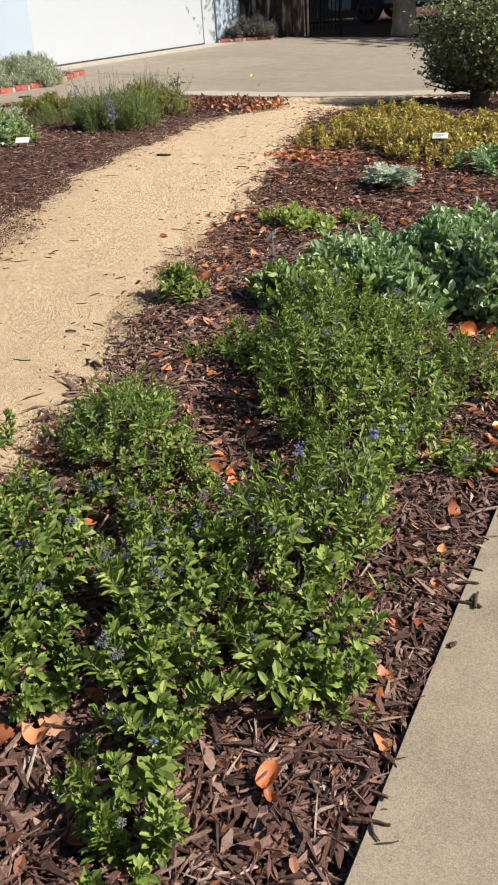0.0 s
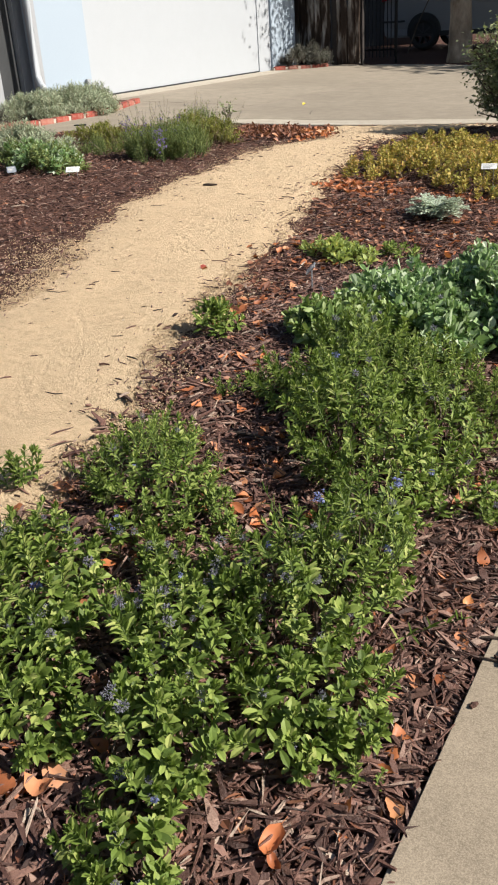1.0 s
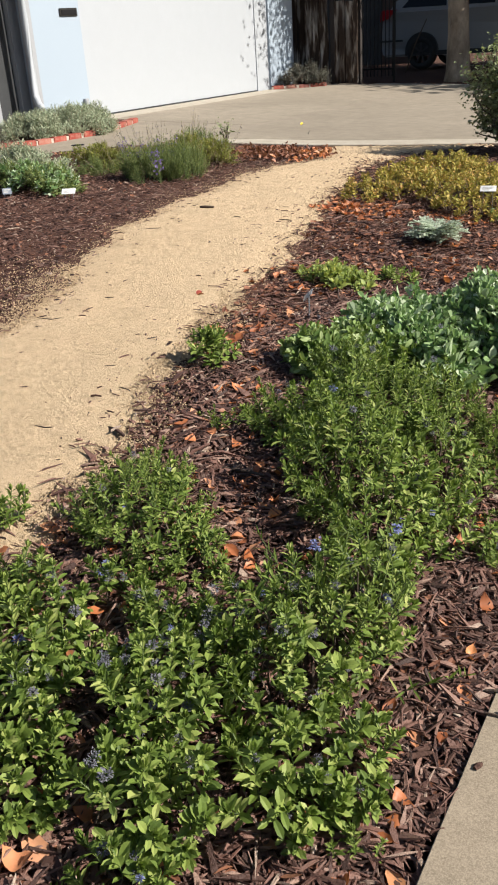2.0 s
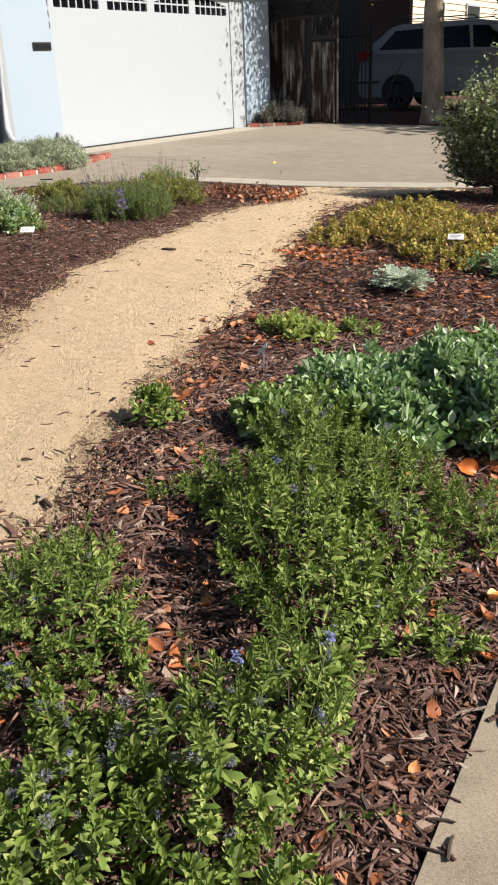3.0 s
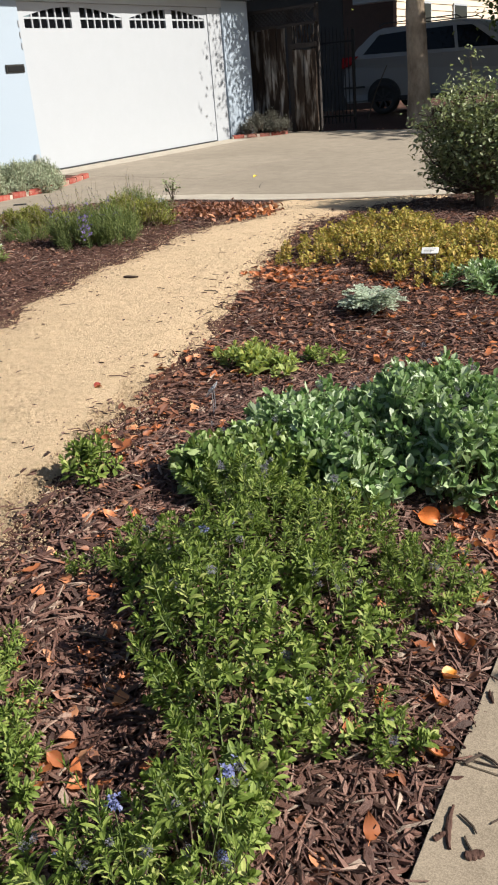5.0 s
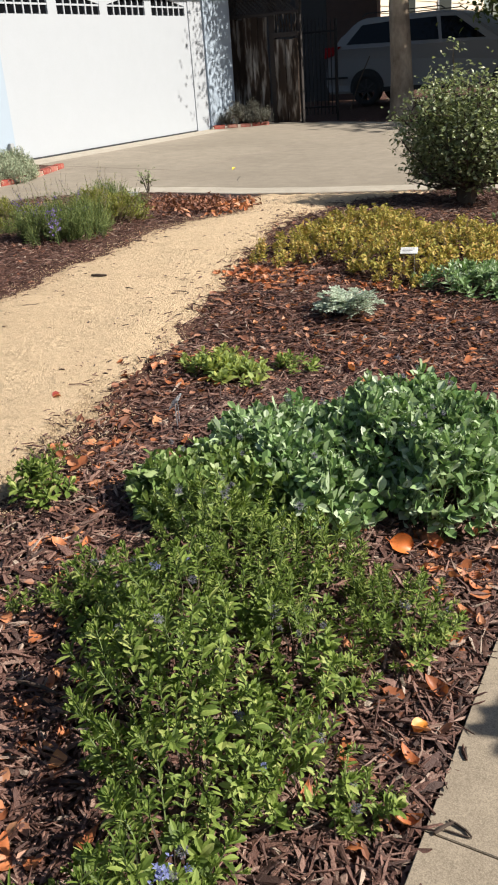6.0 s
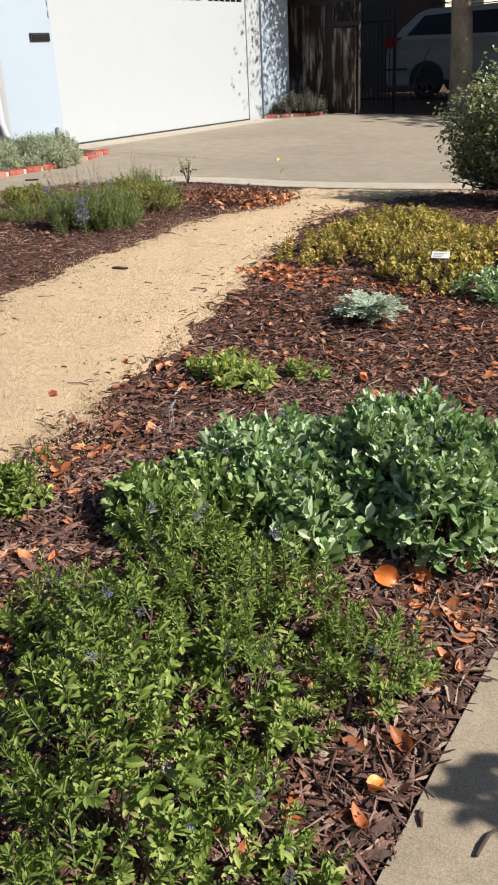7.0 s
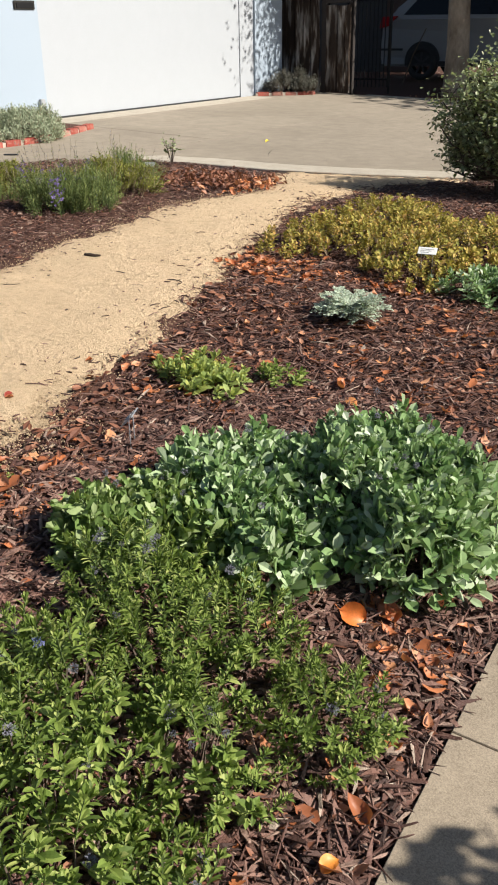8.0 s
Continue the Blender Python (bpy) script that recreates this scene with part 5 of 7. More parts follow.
def sage_mound(lobes, count, height, seed, cx, cy, stuff, label, loose, heads):
    """A dense mound of tufts; the leaves along the sidewalk side are single parts, the rest one mass."""
    rng = random.Random(seed)
    p = thing("sage_mound", cx, cy, garden_z(cx, cy), label, "shrub")
    kinds = [leaf_mesh("leaf", rng, 0.046 * rng.uniform(0.7, 1.25), 0.0230 * rng.uniform(0.8, 1.2), M[stuff], rng.uniform(1.7, 2.1), 4) for _ in range(8)]
    leaves, stems = [], ([], [])
    for _ in range(count):
        x, y, depth, share = blob(rng, lobes)
        out = Vector((x - cx, y - cy, 0)).normalized()
        k = 1 - soft(depth * 1.6)
        top = height * share * (0.55 + 0.45 * soft(depth * 2.6)) * rng.uniform(0.80, 1.05) * (0.86 + 0.16 * noise.noise((x * 7, y * 7, 2.0)))
        if k > 0.35:
            top *= rng.uniform(0.35, 1.0) ** 0.6
        axis = (Vector((0, 0, 1)) + out * 0.9 * k + Vector((rng.gauss(0, 0.34), rng.gauss(0, 0.34), 0))).normalized()
        tip = Vector((x, y, garden_z(x, y) + top)) + out * 0.05 * k
        root = tip - axis * min(top, 0.075)
        stalk(stems[0], stems[1], root - Vector((0, 0, 0.05)), tip, 0.0022, 0.0015)
        ph = rng.uniform(0, 6.28)
        n = 9
        for j in range(n):
            u = j / n
            a = ph + j * 2.4
            open_up = 0.80 - 0.55 * u + rng.gauss(0, 0.2)
            side = Matrix.Rotation(a, 3, axis) @ axis.orthogonal().normalized()
            d = (axis * (1.0 - open_up * 0.55) + side * open_up + Vector((rng.gauss(0, 0.2), rng.gauss(0, 0.2), rng.gauss(0, 0.2)))).normalized()
            nrm = (axis - d * axis.dot(d)).normalized()
            b = d.cross(nrm)
            s = rng.uniform(0.65, 1.15) * (1.12 - 0.4 * u) * (1.18 if k > 0.4 else 1.0)
            m = Matrix((d, -b, nrm)).transposed().to_4x4() @ Matrix.Rotation(rng.gauss(0, 0.5), 4, "X") @ Matrix.Scale(s, 4)
            m.translation = root.lerp(tip, u)
            leaves.append((m, rng.randrange(8)))
    side_point = Vector((0.5, 2.6, 0.5))
    leaves.sort(key=lambda l: (l[0].translation - side_point).length)
    back = p.matrix_world.inverted()
    mass = ([], [])
    for i, (m, kind) in enumerate(leaves):
        if i % 2 == 0 and i < loose:
            ob = new("leaf", kinds[kind])
            ob.parent = p
            ob.matrix_parent_inverse = back
            ob.matrix_basis = m
        else:
            s = len(mass[0])
            mass[0].extend(tuple(m @ q.co) for q in kinds[kind].vertices)
            mass[1].extend(tuple(s + k for k in q.vertices) for q in kinds[kind].polygons)
    fo = mesh_ob("foliage", *mass, M[stuff], p)
    st = mesh_ob("stem", *stems, M["stem"], p)
    for ob in (fo, st):
        ob.matrix_parent_inverse = back
    tagged(fo, kind="stuff")
    tagged(st, kind="stuff")
    for _ in range(heads):
        x, y, depth, share = blob(rng, lobes)
        ob = new("flower_head", rng.choice(SPENT))
        ob.parent = p
        ob.matrix_parent_inverse = back
        ob.matrix_basis = pose(x, y, garden_z(x, y) + height * share * (0.4 + 0.6 * soft(depth * 2.2)), 0, 0, rng.uniform(0, 360))
        tagged(ob, "spent grey flower cluster")


sage_mound([(-0.11, 3.43, 0.27, 0.27, 1.0), (-0.39, 3.25, 0.24, 0.26, 0.62), (0.01, 3.45, 0.19, 0.23, 0.95), (-0.25, 3.10, 0.16, 0.13, 0.6), (0.02, 3.30, 0.16, 0.13, 0.8)], 1300, 0.36, 24, -0.2, 3.3, "sage", "mounded grey green sage with broad soft leaves", 480, 22)
sage_mound([(-0.54, 2.93, 0.16, 0.17, 1.0), (-0.42, 3.02, 0.15, 0.13, 1.0)], 330, 0.165, 28, -0.48, 2.97, "young_sage", "low yellowish green sage with broad leaves beside the mound", 120, 10)
BLUESTALK = [shoot_mesh("flower_stalk", R, R.uniform(0.34, 0.42), 9, 0.026, 0.005, M["green"], M["stem"], spread=40, tip=0, tilt=14, low=0.1, flower=(M["bluepetal"], 18, 0.007, 0.05), stem_r=0.0010) for _ in range(2)]
GRASSY = [shoot_mesh("stalk", R, R.uniform(0.24, 0.34), 10, 0.034, 0.0045, M["green"], M["stem"], spread=34, tip=3, tilt=22, low=0.1, stem_r=0.0010) for _ in range(4)]
plant("flower_stalks", [(0.115, 1.62, 0.015, 0.015)], 2, BLUESTALK, "thin upright stalks topped with blue flowers", "flowers", 0.43, 48, low=0.95)
plant("flower_stalks", [(0.10, 1.68, 0.08, 0.09), (0.16, 1.78, 0.06, 0.08)], 16, GRASSY, "thin grassy green stalks without flowers", "grass", 0.34, 49, low=0.7)
plant("seedling", [(-0.95, 2.70, 0.08, 0.07)], 24, ROUND[1:], "small leafy green seedling at the path's edge", "plant", 0.13, 25, low=0.45)
plant("low_perennial", [(-1.08, 3.93, 0.17, 0.13), (-1.0, 3.88, 0.13, 0.11)], 48, LIME, "low lime green perennial with some red leaves", "plant", 0.09, 26, low=0.5)
plant("low_perennial", [(-0.86, 4.10, 0.08, 0.08)], 14, ROUND[1:], "small green perennial beside fallen leaves", "plant", 0.09, 27, low=0.5)
silver = thing("silver_shrub", -0.98, 4.90, garden_z(-0.98, 4.90), "low silver leaved shrub with feathery fronds on mulch", "shrub")
for k in range(52):
    ob = new("frond", R.choice(SILVER))
    ob.parent = silver
    ob.matrix_basis = pose(R.gauss(0, 0.03), R.gauss(0, 0.02), R.uniform(0.0, 0.05), R.gauss(0, 8), R.uniform(-22, 4), 137.5 * k + R.uniform(-20, 20)) @ Matrix.Scale(R.uniform(0.6, 0.98), 4)
groundcover("golden_groundcover", [(-1.54, 5.90, 0.26, 0.36, 0.19), (-1.12, 5.88, 0.28, 0.34, 0.21), (-1.42, 6.40, 0.36, 0.28, 0.21), (-0.87, 6.30, 0.28, 0.34, 0.24), (-0.98, 5.62, 0.14, 0.14, 0.16), (-1.72, 5.60, 0.14, 0.26, 0.13)], 0.070, GOLD, "golden green groundcover spreading over mulch", 29, gaps=((-1.30, 6.12, 0.08), (-1.0, 6.10, 0.07), (-1.62, 6.20, 0.07), (-1.32, 5.60, 0.08), (-1.15, 5.75, 0.05)), size=(0.65, 1.35), lean=22.0, sides=(0, 1))
plant("leafy_perennial", [(-0.62, 5.62, 0.26, 0.16), (-0.38, 5.80, 0.32, 0.22)], 150, LEAFY, "grey green leafy perennial", "plant", 0.17, 30, low=0.5)
plant("leafy_perennial", [(-0.55, 7.2, 0.35, 0.35)], 120, LEAFY, "grey green leafy perennial behind the groundcover", "plant", 0.26, 45, low=0.5)
plant("lavender", [(-3.34, 5.44, 0.19, 0.17), (-3.24, 5.64, 0.15, 0.16)], 80, NEEDLE, "clump of lavender with purple flower spikes", "shrub", 0.34, 31, low=0.65, size=(0.8, 1.15))
plant("flower_stalks", [(-3.38, 5.42, 0.13, 0.12), (-3.26, 5.62, 0.10, 0.12)], 17, SPIKE, "purple flowering lavender stalks", "flowers", 0.35, 32, low=0.85)
plant("dry_grass", [(-3.55, 5.7, 0.26, 0.3), (-3.42, 6.1, 0.2, 0.25)], 64, WISP, "thin dry flower stalks over the lavender", "grass", 0.48, 33, low=0.75)
plant("leafy_perennial", [(-3.98, 5.70, 0.18, 0.20), (-4.25, 5.78, 0.20, 0.20), (-3.72, 5.78, 0.14, 0.18)], 74, OLIVE, "yellowish green perennial in the mulch bed", "plant", 0.20, 34, low=0.5, size=(0.8, 1.25))
plant("leafy_perennial", [(-3.90, 5.42, 0.12, 0.11)], 26, NEEDLE, "tuft of narrow green leaves", "plant", 0.18, 35, low=0.5, size=(0.55, 0.75))
plant("leafy_perennial", [(-3.46, 6.0, 0.17, 0.26), (-3.33, 6.1, 0.12, 0.18)], 70, OLIVE, "yellowish green perennial beside the path", "plant", 0.28, 36, low=0.5, size=(0.9, 1.3))
plant("leafy_perennial", [(-3.66, 6.42, 0.22, 0.18)], 46, NEEDLE, "tuft of dark green needle leaves", "plant", 0.33, 46, low=0.6, size=(0.8, 1.1))
plant("grey_shrub", [(-3.74, 4.72, 0.25, 0.20), (-3.98, 4.80, 0.22, 0.18)], 120, LEAFY + MIXED, "grey green leafy shrub in the mulch bed", "shrub", 0.20, 37, low=0.5, size=(0.8, 1.2))
plant("grey_shrub", [(-4.32, 5.05, 0.36, 0.22)], 90, GREY, "pale silver grey shrub in the mulch bed", "shrub", 0.28, 38, low=0.5, size=(0.9, 1.2))
plant("planter_shrub", [(-6.66, 7.50, 0.38, 0.38), (-6.60, 8.02, 0.42, 0.42), (-6.78, 8.45, 0.28, 0.26)], 300, GREY, "pale grey green shrub in the brick planter", "shrub", 0.33, 39, low=0.5, size=(0.9, 1.4), ground=in_planter)
plant("planter_shrub", [(-6.95, 6.75, 0.32, 0.32)], 60, DUSKY, "dark green shrub in the brick planter", "shrub", 0.40, 40, low=0.5, size=(0.9, 1.3), ground=in_planter)
plant("planter_shrub", [(-7.34, 14.46, 0.19, 0.31), (-7.18, 14.70, 0.19, 0.17)], 80, DUSKY, "dark twiggy shrub at the house corner", "shrub", 0.50, 41, low=0.6, size=(0.9, 1.3), ground=in_planter)
plant("stray_sprig", [(-0.75, 1.53, 0.06, 0.06)], 12, GREEN, "green sprigs at the path's edge", "plant", 0.13, 42, low=0.6)
plant("stray_sprig", [(-0.60, 2.30, 0.07, 0.06)], 10, GREEN, "small green sprig on mulch", "plant", 0.08, 43, low=0.5, size=(0.5, 0.7))
plant("stray_sprig", [(-1.10, 2.92, 0.06, 0.05)], 8, GREEN, "small green sprig on mulch", "plant", 0.05, 44, low=0.5, size=(0.4, 0.6))
plant("stray_sprig", [(0.335, 1.265, 0.035, 0.035)], 6, GREEN, "small green sprig beside the sidewalk", "plant", 0.06, 47, low=0.6, size=(0.45, 0.6))


def branching(rng, base, trunk_r, heights, limbs, reach, spread):
    """Trunk and limbs as one bmesh; returns it with the places of the limb tips."""
    bm = bmesh.new()
    top = Vector(base)
    pts, rad = [Vector(base)], [trunk_r * 1.25]
    for k, h in enumerate(heights):
        pts.append(Vector(base) + Vector((rng.uniform(-0.04, 0.04) * h * 0.5, rng.uniform(-0.04, 0.04) * h * 0.5, h)))
        rad.append(trunk_r * (1 - 0.55 * (k + 1) / len(heights)))
    tube(pts, rad, 12, bm)
    tips = []
    for i in range(limbs):
        u = rng.uniform(0.45, 1.0)
        k = min(len(pts) - 2, int(u * (len(pts) - 1)))
        p = pts[k].lerp(pts[k + 1], u * (len(pts) - 1) - k)
        a = 2 * math.pi * (i + rng.uniform(-0.3, 0.3)) / limbs
        el = radians(rng.uniform(*spread))
        d = Vector((math.cos(a) * math.cos(el), math.sin(a) * math.cos(el), math.sin(el)))
        L = reach * rng.uniform(0.6, 1.0)
        r = trunk_r * 0.38 * (1.2 - u * 0.5)
        q1, q2 = p + d * L * 0.5 + Vector((0, 0, 0.05 * L)), p + d * L + Vector((0, 0, 0.15 * L))
        tube([p, q1, q2], [r, r * 0.65, r * 0.3], 7, bm)
        tips += [q1, q2, p.lerp(q2, 0.75)]
        for j in range(3):
            w = q1.lerp(q2, rng.uniform(0.1, 0.9))
            e = w + Vector((rng.gauss(0, 1), rng.gauss(0, 1), rng.gauss(0.2, 0.7))).normalized() * L * 0.4
            tube([w, e], [r * 0.4, r * 0.12], 5, bm)
            tips += [e, w.lerp(e, 0.6)]
    return bm, tips


def leaf_cloud(rng, centres, per, spread, length, width, flat=0.7):
    v, f = [], []
    for c in centres:
        for _ in range(per):
            p = c + Vector((rng.gauss(0, 1), rng.gauss(0, 1), rng.gauss(0, flat))) * spread
            d = Vector((rng.gauss(0, 1), rng.gauss(0, 1), rng.gauss(-0.1, 0.6))).normalized()
            s = rng.uniform(0.7, 1.2)
            blade(v, f, p, d, Vector((rng.gauss(0, 0.5), rng.gauss(0, 0.5), 1)), length * s, width * s, 0.2, 0.2, 2)
    return v, f


def tree(name, x, y, z, trunk_r, heights, limbs, reach, spread, label, seed, per, cloud, leaf, bark, leaf_mat):
    rng = random.Random(seed)
    t = thing(name, x, y, z, label, "tree")
    bm, tips = branching(rng, (0, 0, 0), trunk_r, heights, limbs, reach, spread)
    part("trunk", bm, bark, t, smooth=True)
    v, f = leaf_cloud(rng, tips, per, cloud, leaf, leaf * 0.62)
    tagged(mesh_ob("crown", v, f, leaf_mat, t), kind="stuff")
    return t


def sycamore(x, y, z):
    """A straight mottled trunk that leans a little, with limbs that begin above head height."""
    rng = random.Random(5)
    t = thing("tree", x, y, z, "sycamore with mottled pale bark", "tree")
    bm = bmesh.new()
    trunk = [Vector((0.05, 0, 0)), Vector((0.035, 0, 0.25)), Vector((0.02, 0, 0.8)), Vector((-0.03, 0, 1.8)), Vector((-0.05, 0.02, 2.8)), Vector((-0.02, 0.08, 3.7)), Vector((0.03, 0.1, 4.8))]
    tube(trunk, [0.27, 0.205, 0.175, 0.158, 0.145, 0.12, 0.05], 14, bm)
    tips = []
    for i in range(10):
        p = trunk[4].lerp(trunk[6], 0.1 + 0.085 * i)
        a, el = 2.4 * i + rng.uniform(-0.3, 0.3), radians(rng.uniform(8, 50))
        d = Vector((math.cos(a) * math.cos(el), math.sin(a) * math.cos(el), math.sin(el)))
        e = p + d * rng.uniform(1.1, 1.75) + Vector((0, 0.08, 0.1))
        m = p.lerp(e, 0.5) + Vector((0, 0, 0.12))
        tube([p, m, e], [0.055, 0.035, 0.014], 7, bm)
        tips += [m, e, m.lerp(e, 0.5)]
        for _ in range(4):
            w = m.lerp(e, rng.random())
            q = w + Vector((rng.gauss(0, 1), rng.gauss(0, 1), rng.gauss(0, 0.7))).normalized() * rng.uniform(0.35, 0.7)
            tube([w, q], [0.014, 0.004], 5, bm)
            tips += [q, w.lerp(q, 0.6)]
    for _ in range(16):
        p = trunk[4] + Vector((rng.uniform(-0.3, 0.3), rng.uniform(-0.2, 0.2), rng.uniform(0.1, 0.5)))
        q = Vector((rng.uniform(-0.9, 0.5), rng.uniform(-0.9, 0.5), rng.uniform(2.55, 3.7)))
        tube([trunk[4], p, q], [0.02, 0.014, 0.004], 5, bm)
        tips += [q, p.lerp(q, 0.7)]
    part("trunk", bm, M["bark"], t, smooth=True)
    v, f = leaf_cloud(rng, tips, 165, 0.40, 0.066, 0.046)
    tagged(mesh_ob("crown", v, f, M["tree_leaf"], t), kind="stuff")
    return t


# the tree at the far side of the driveway, those added to shade the van, and one that speckles the sidewalk
far_trees = [sycamore(-4.90, 15.62, 0.30)]
far_trees.append(tree("tree", 0.9, 18.4, 0.2, 0.18, [1.0, 2.0, 3.0, 3.8], 17, 2.6, (0, 42), "broad leafy tree added to shade the neighboring drive", 6, 230, 0.55, 0.20, M["dark_bark"], M["tree_leaf"]))
far_trees.append(tree("tree", -4.2, 19.9, 0.4, 0.20, [1.4, 2.8, 3.6, 4.8], 18, 3.9, (2, 45), "broad leafy tree added to shade the van", 7, 300, 0.55, 0.20, M["dark_bark"], M["tree_leaf"]))
tree("street_tree", 2.02, 3.19, 0.0, 0.009, [0.6, 0.9, 1.08, 1.2], 8, 0.19, (5, 60), "slim young street tree beside the sidewalk", 12, 5, 0.030, 0.070, M["dark_bark"], M["tree_leaf"])
far_trees.append(tree("tree", -2.65, 16.5, 0.4, 0.07, [0.7, 1.3, 1.9, 2.5], 11, 1.35, (8, 50), "small leafy tree in deep shade beside the van", 17, 60, 0.22, 0.11, M["dark_bark"], M["tree_leaf"]))
for far_tree in far_trees:
    far_tree.matrix_world = FAR @ far_tree.matrix_world


def build_hedge():
    rng = random.Random(14)
    t = thing("hedge", -2.2, 20.6, 0.45, "tall dark green hedge in deep shade", "hedge")
    bm = bmesh.new()
    pts = []
    for i in range(16):
        x = -2.6 + i * 0.34
        tube([(x, 0, 0), (x + rng.uniform(-0.1, 0.1), 0, 1.4), (x, rng.uniform(-0.1, 0.1), 2.6)], [0.03, 0.022, 0.01], 6, bm)
        pts += [Vector((x + rng.uniform(-0.2, 0.2), rng.uniform(-0.25, 0.25), z)) for z in (0.3, 0.8, 1.3, 1.8, 2.3, 2.7)]
    part("stem", bm, M["dark_bark"], t)
    v, f = leaf_cloud(rng, pts, 90, 0.20, 0.09, 0.05, 1.0)
    tagged(mesh_ob("foliage", v, f, M["tree_leaf"], t), kind="stuff")
    t.matrix_world = FAR @ t.matrix_world


build_hedge()


def build_round_bush():
    rng = random.Random(8)
    x, y = -1.44, 8.24
    z = ground_z(x, y)
    t = thing("round_bush", x, y, z, "rounded dark green bush with small leaves", "bush")
    bm = bmesh.new()
    ends = []

    def inside(e):
        rag = 1 + 0.35 * noise.noise((e.x * 4, e.y * 4, e.z * 4))
        return (e.x / 0.66) ** 2 + (e.y / 0.48) ** 2 + ((e.z - 0.64) / 0.57) ** 2 < rag and e.z > 0.21 + 0.12 * math.hypot(e.x, e.y)

    for i in range(170):
        a, el = rng.uniform(0, 6.28), math.asin(rng.uniform(0.30, 1.0))
        L = rng.uniform(0.5, 1.12) * (0.66 + 0.42 * math.sin(el))
        d = Vector((math.cos(a) * math.cos(el) * 0.95, math.sin(a) * math.cos(el) * 0.9, math.sin(el)))
        m = d * L * 0.5 + Vector((rng.gauss(0, 0.04), rng.gauss(0, 0.04), 0.06))
        e = d * L + Vector((0, 0, 0.03))
        if not inside(e):
            e = m.lerp(e, 0.45)
        tube([(d.x * 0.06, d.y * 0.06, -0.02), (d.x * 0.10, d.y * 0.10, 0.16), m, e], [0.012, 0.010, 0.007, 0.003], 5, bm)
        ends += [e, m.lerp(e, 0.6), m.lerp(e, 0.3), m]
        for j in range(5):
            w = m.lerp(e, rng.uniform(0.3, 1.0))
            q = w + Vector((rng.gauss(0, 1), rng.gauss(0, 1), rng.gauss(0.4, 0.7))).normalized() * rng.uniform(0.12, 0.24)
            if inside(q):
                tube([w, q], [0.004, 0.0015], 4, bm)
                ends += [q, w.lerp(q, 0.6)]
    part("branch", bm, M["dark_bark"], t)
    ends = [e for e in ends if inside(e)]
    v, f = leaf_cloud(rng, ends, 9, 0.055, 0.038, 0.023, 1.0)
    tagged(mesh_ob("foliage", v, f, M["bush"], t), kind="stuff")


build_round_bush()


def build_sapling():
    rng = random.Random(9)
    t = thing("sapling", -4.28, 7.72, garden_z(-4.28, 7.72), "thin sapling with a few dark leaves", "plant")
    bm = bmesh.new()
    tips = []
    for i in range(8):
        a = 0.8 * i + rng.uniform(-0.3, 0.3)
        r = rng.uniform(0.04, 0.13)
        e = Vector((r * math.cos(a), r * math.sin(a), rng.uniform(0.12, 0.27)))
        tube([(0, 0, 0), e * 0.5 + Vector((0, 0, 0.03)), e], [0.004, 0.0025, 0.0012], 5, bm)
        tips += [e, e * 0.75 + Vector((0, 0, 0.015)), e * 0.55 + Vector((0, 0, 0.03))]
    part("stem", bm, M["dark_bark"], t)
    v, f = leaf_cloud(rng, tips, 3, 0.018, 0.036, 0.022)
    mesh_ob("foliage", v, f, M["bush"], t)


build_sapling()


# ---- plant tags ----
def plant_tag(x, y, top, w, h, rz, tilt, label, mat):
    z = garden_z(x, y)
    t = thing("plant_tag", x, y, z, label, "sign", "plant tags", rz)
    for s in (-1, 1):
        part("wire_leg", tube([(s * w * 0.3, 0, -0.05), (s * w * 0.3, 0, top - z)], [0.0018, 0.0018], 5), M["tag_grey"], t)
    b = part("plate", box((-w / 2, -0.002, -h / 2), (w / 2, 0.002, h / 2), 0.0015), mat, t)
    b.matrix_basis = pose(0, -0.004, top - z, tilt, 0, 0)
    for k in range(3):
        part("text_bar", box((-w * 0.36, -0.0035, h * (0.22 - 0.22 * k) - h * 0.04), (w * (0.34 - 0.12 * k), -0.0022, h * (0.22 - 0.22 * k) + h * 0.04)), M["ink"], b)
    return t


plant_tag(-0.955, 5.66, 0.345, 0.095, 0.045, 12, -50, "white plant tag on wire legs in the groundcover", M["tag"])
plant_tag(-0.89, 3.316, 0.315, 0.075, 0.05, -64, -46, "grey metal plant tag on wire legs by the sage", M["tag_grey"])
plant_tag(-3.36, 4.55, 0.43, 0.09, 0.045, 28, -50, "white plant tag on wire legs by the grey shrub", M["tag"])
plant_tag(-3.83, 4.45, 0.43, 0.06, 0.05, 50, -45, "grey metal plant tag on wire legs", M["tag_grey"])
plant_tag(-3.58, 6.60, 0.49, 0.09, 0.04, 20, -50, "grey metal plant tag on wire legs by the lavender", M["tag_grey"])
plant_tag(-4.25, 15.60, 0.42, 0.10, 0.05, 10, -50, "white plant tag on wire legs by the driveway", M["tag"])


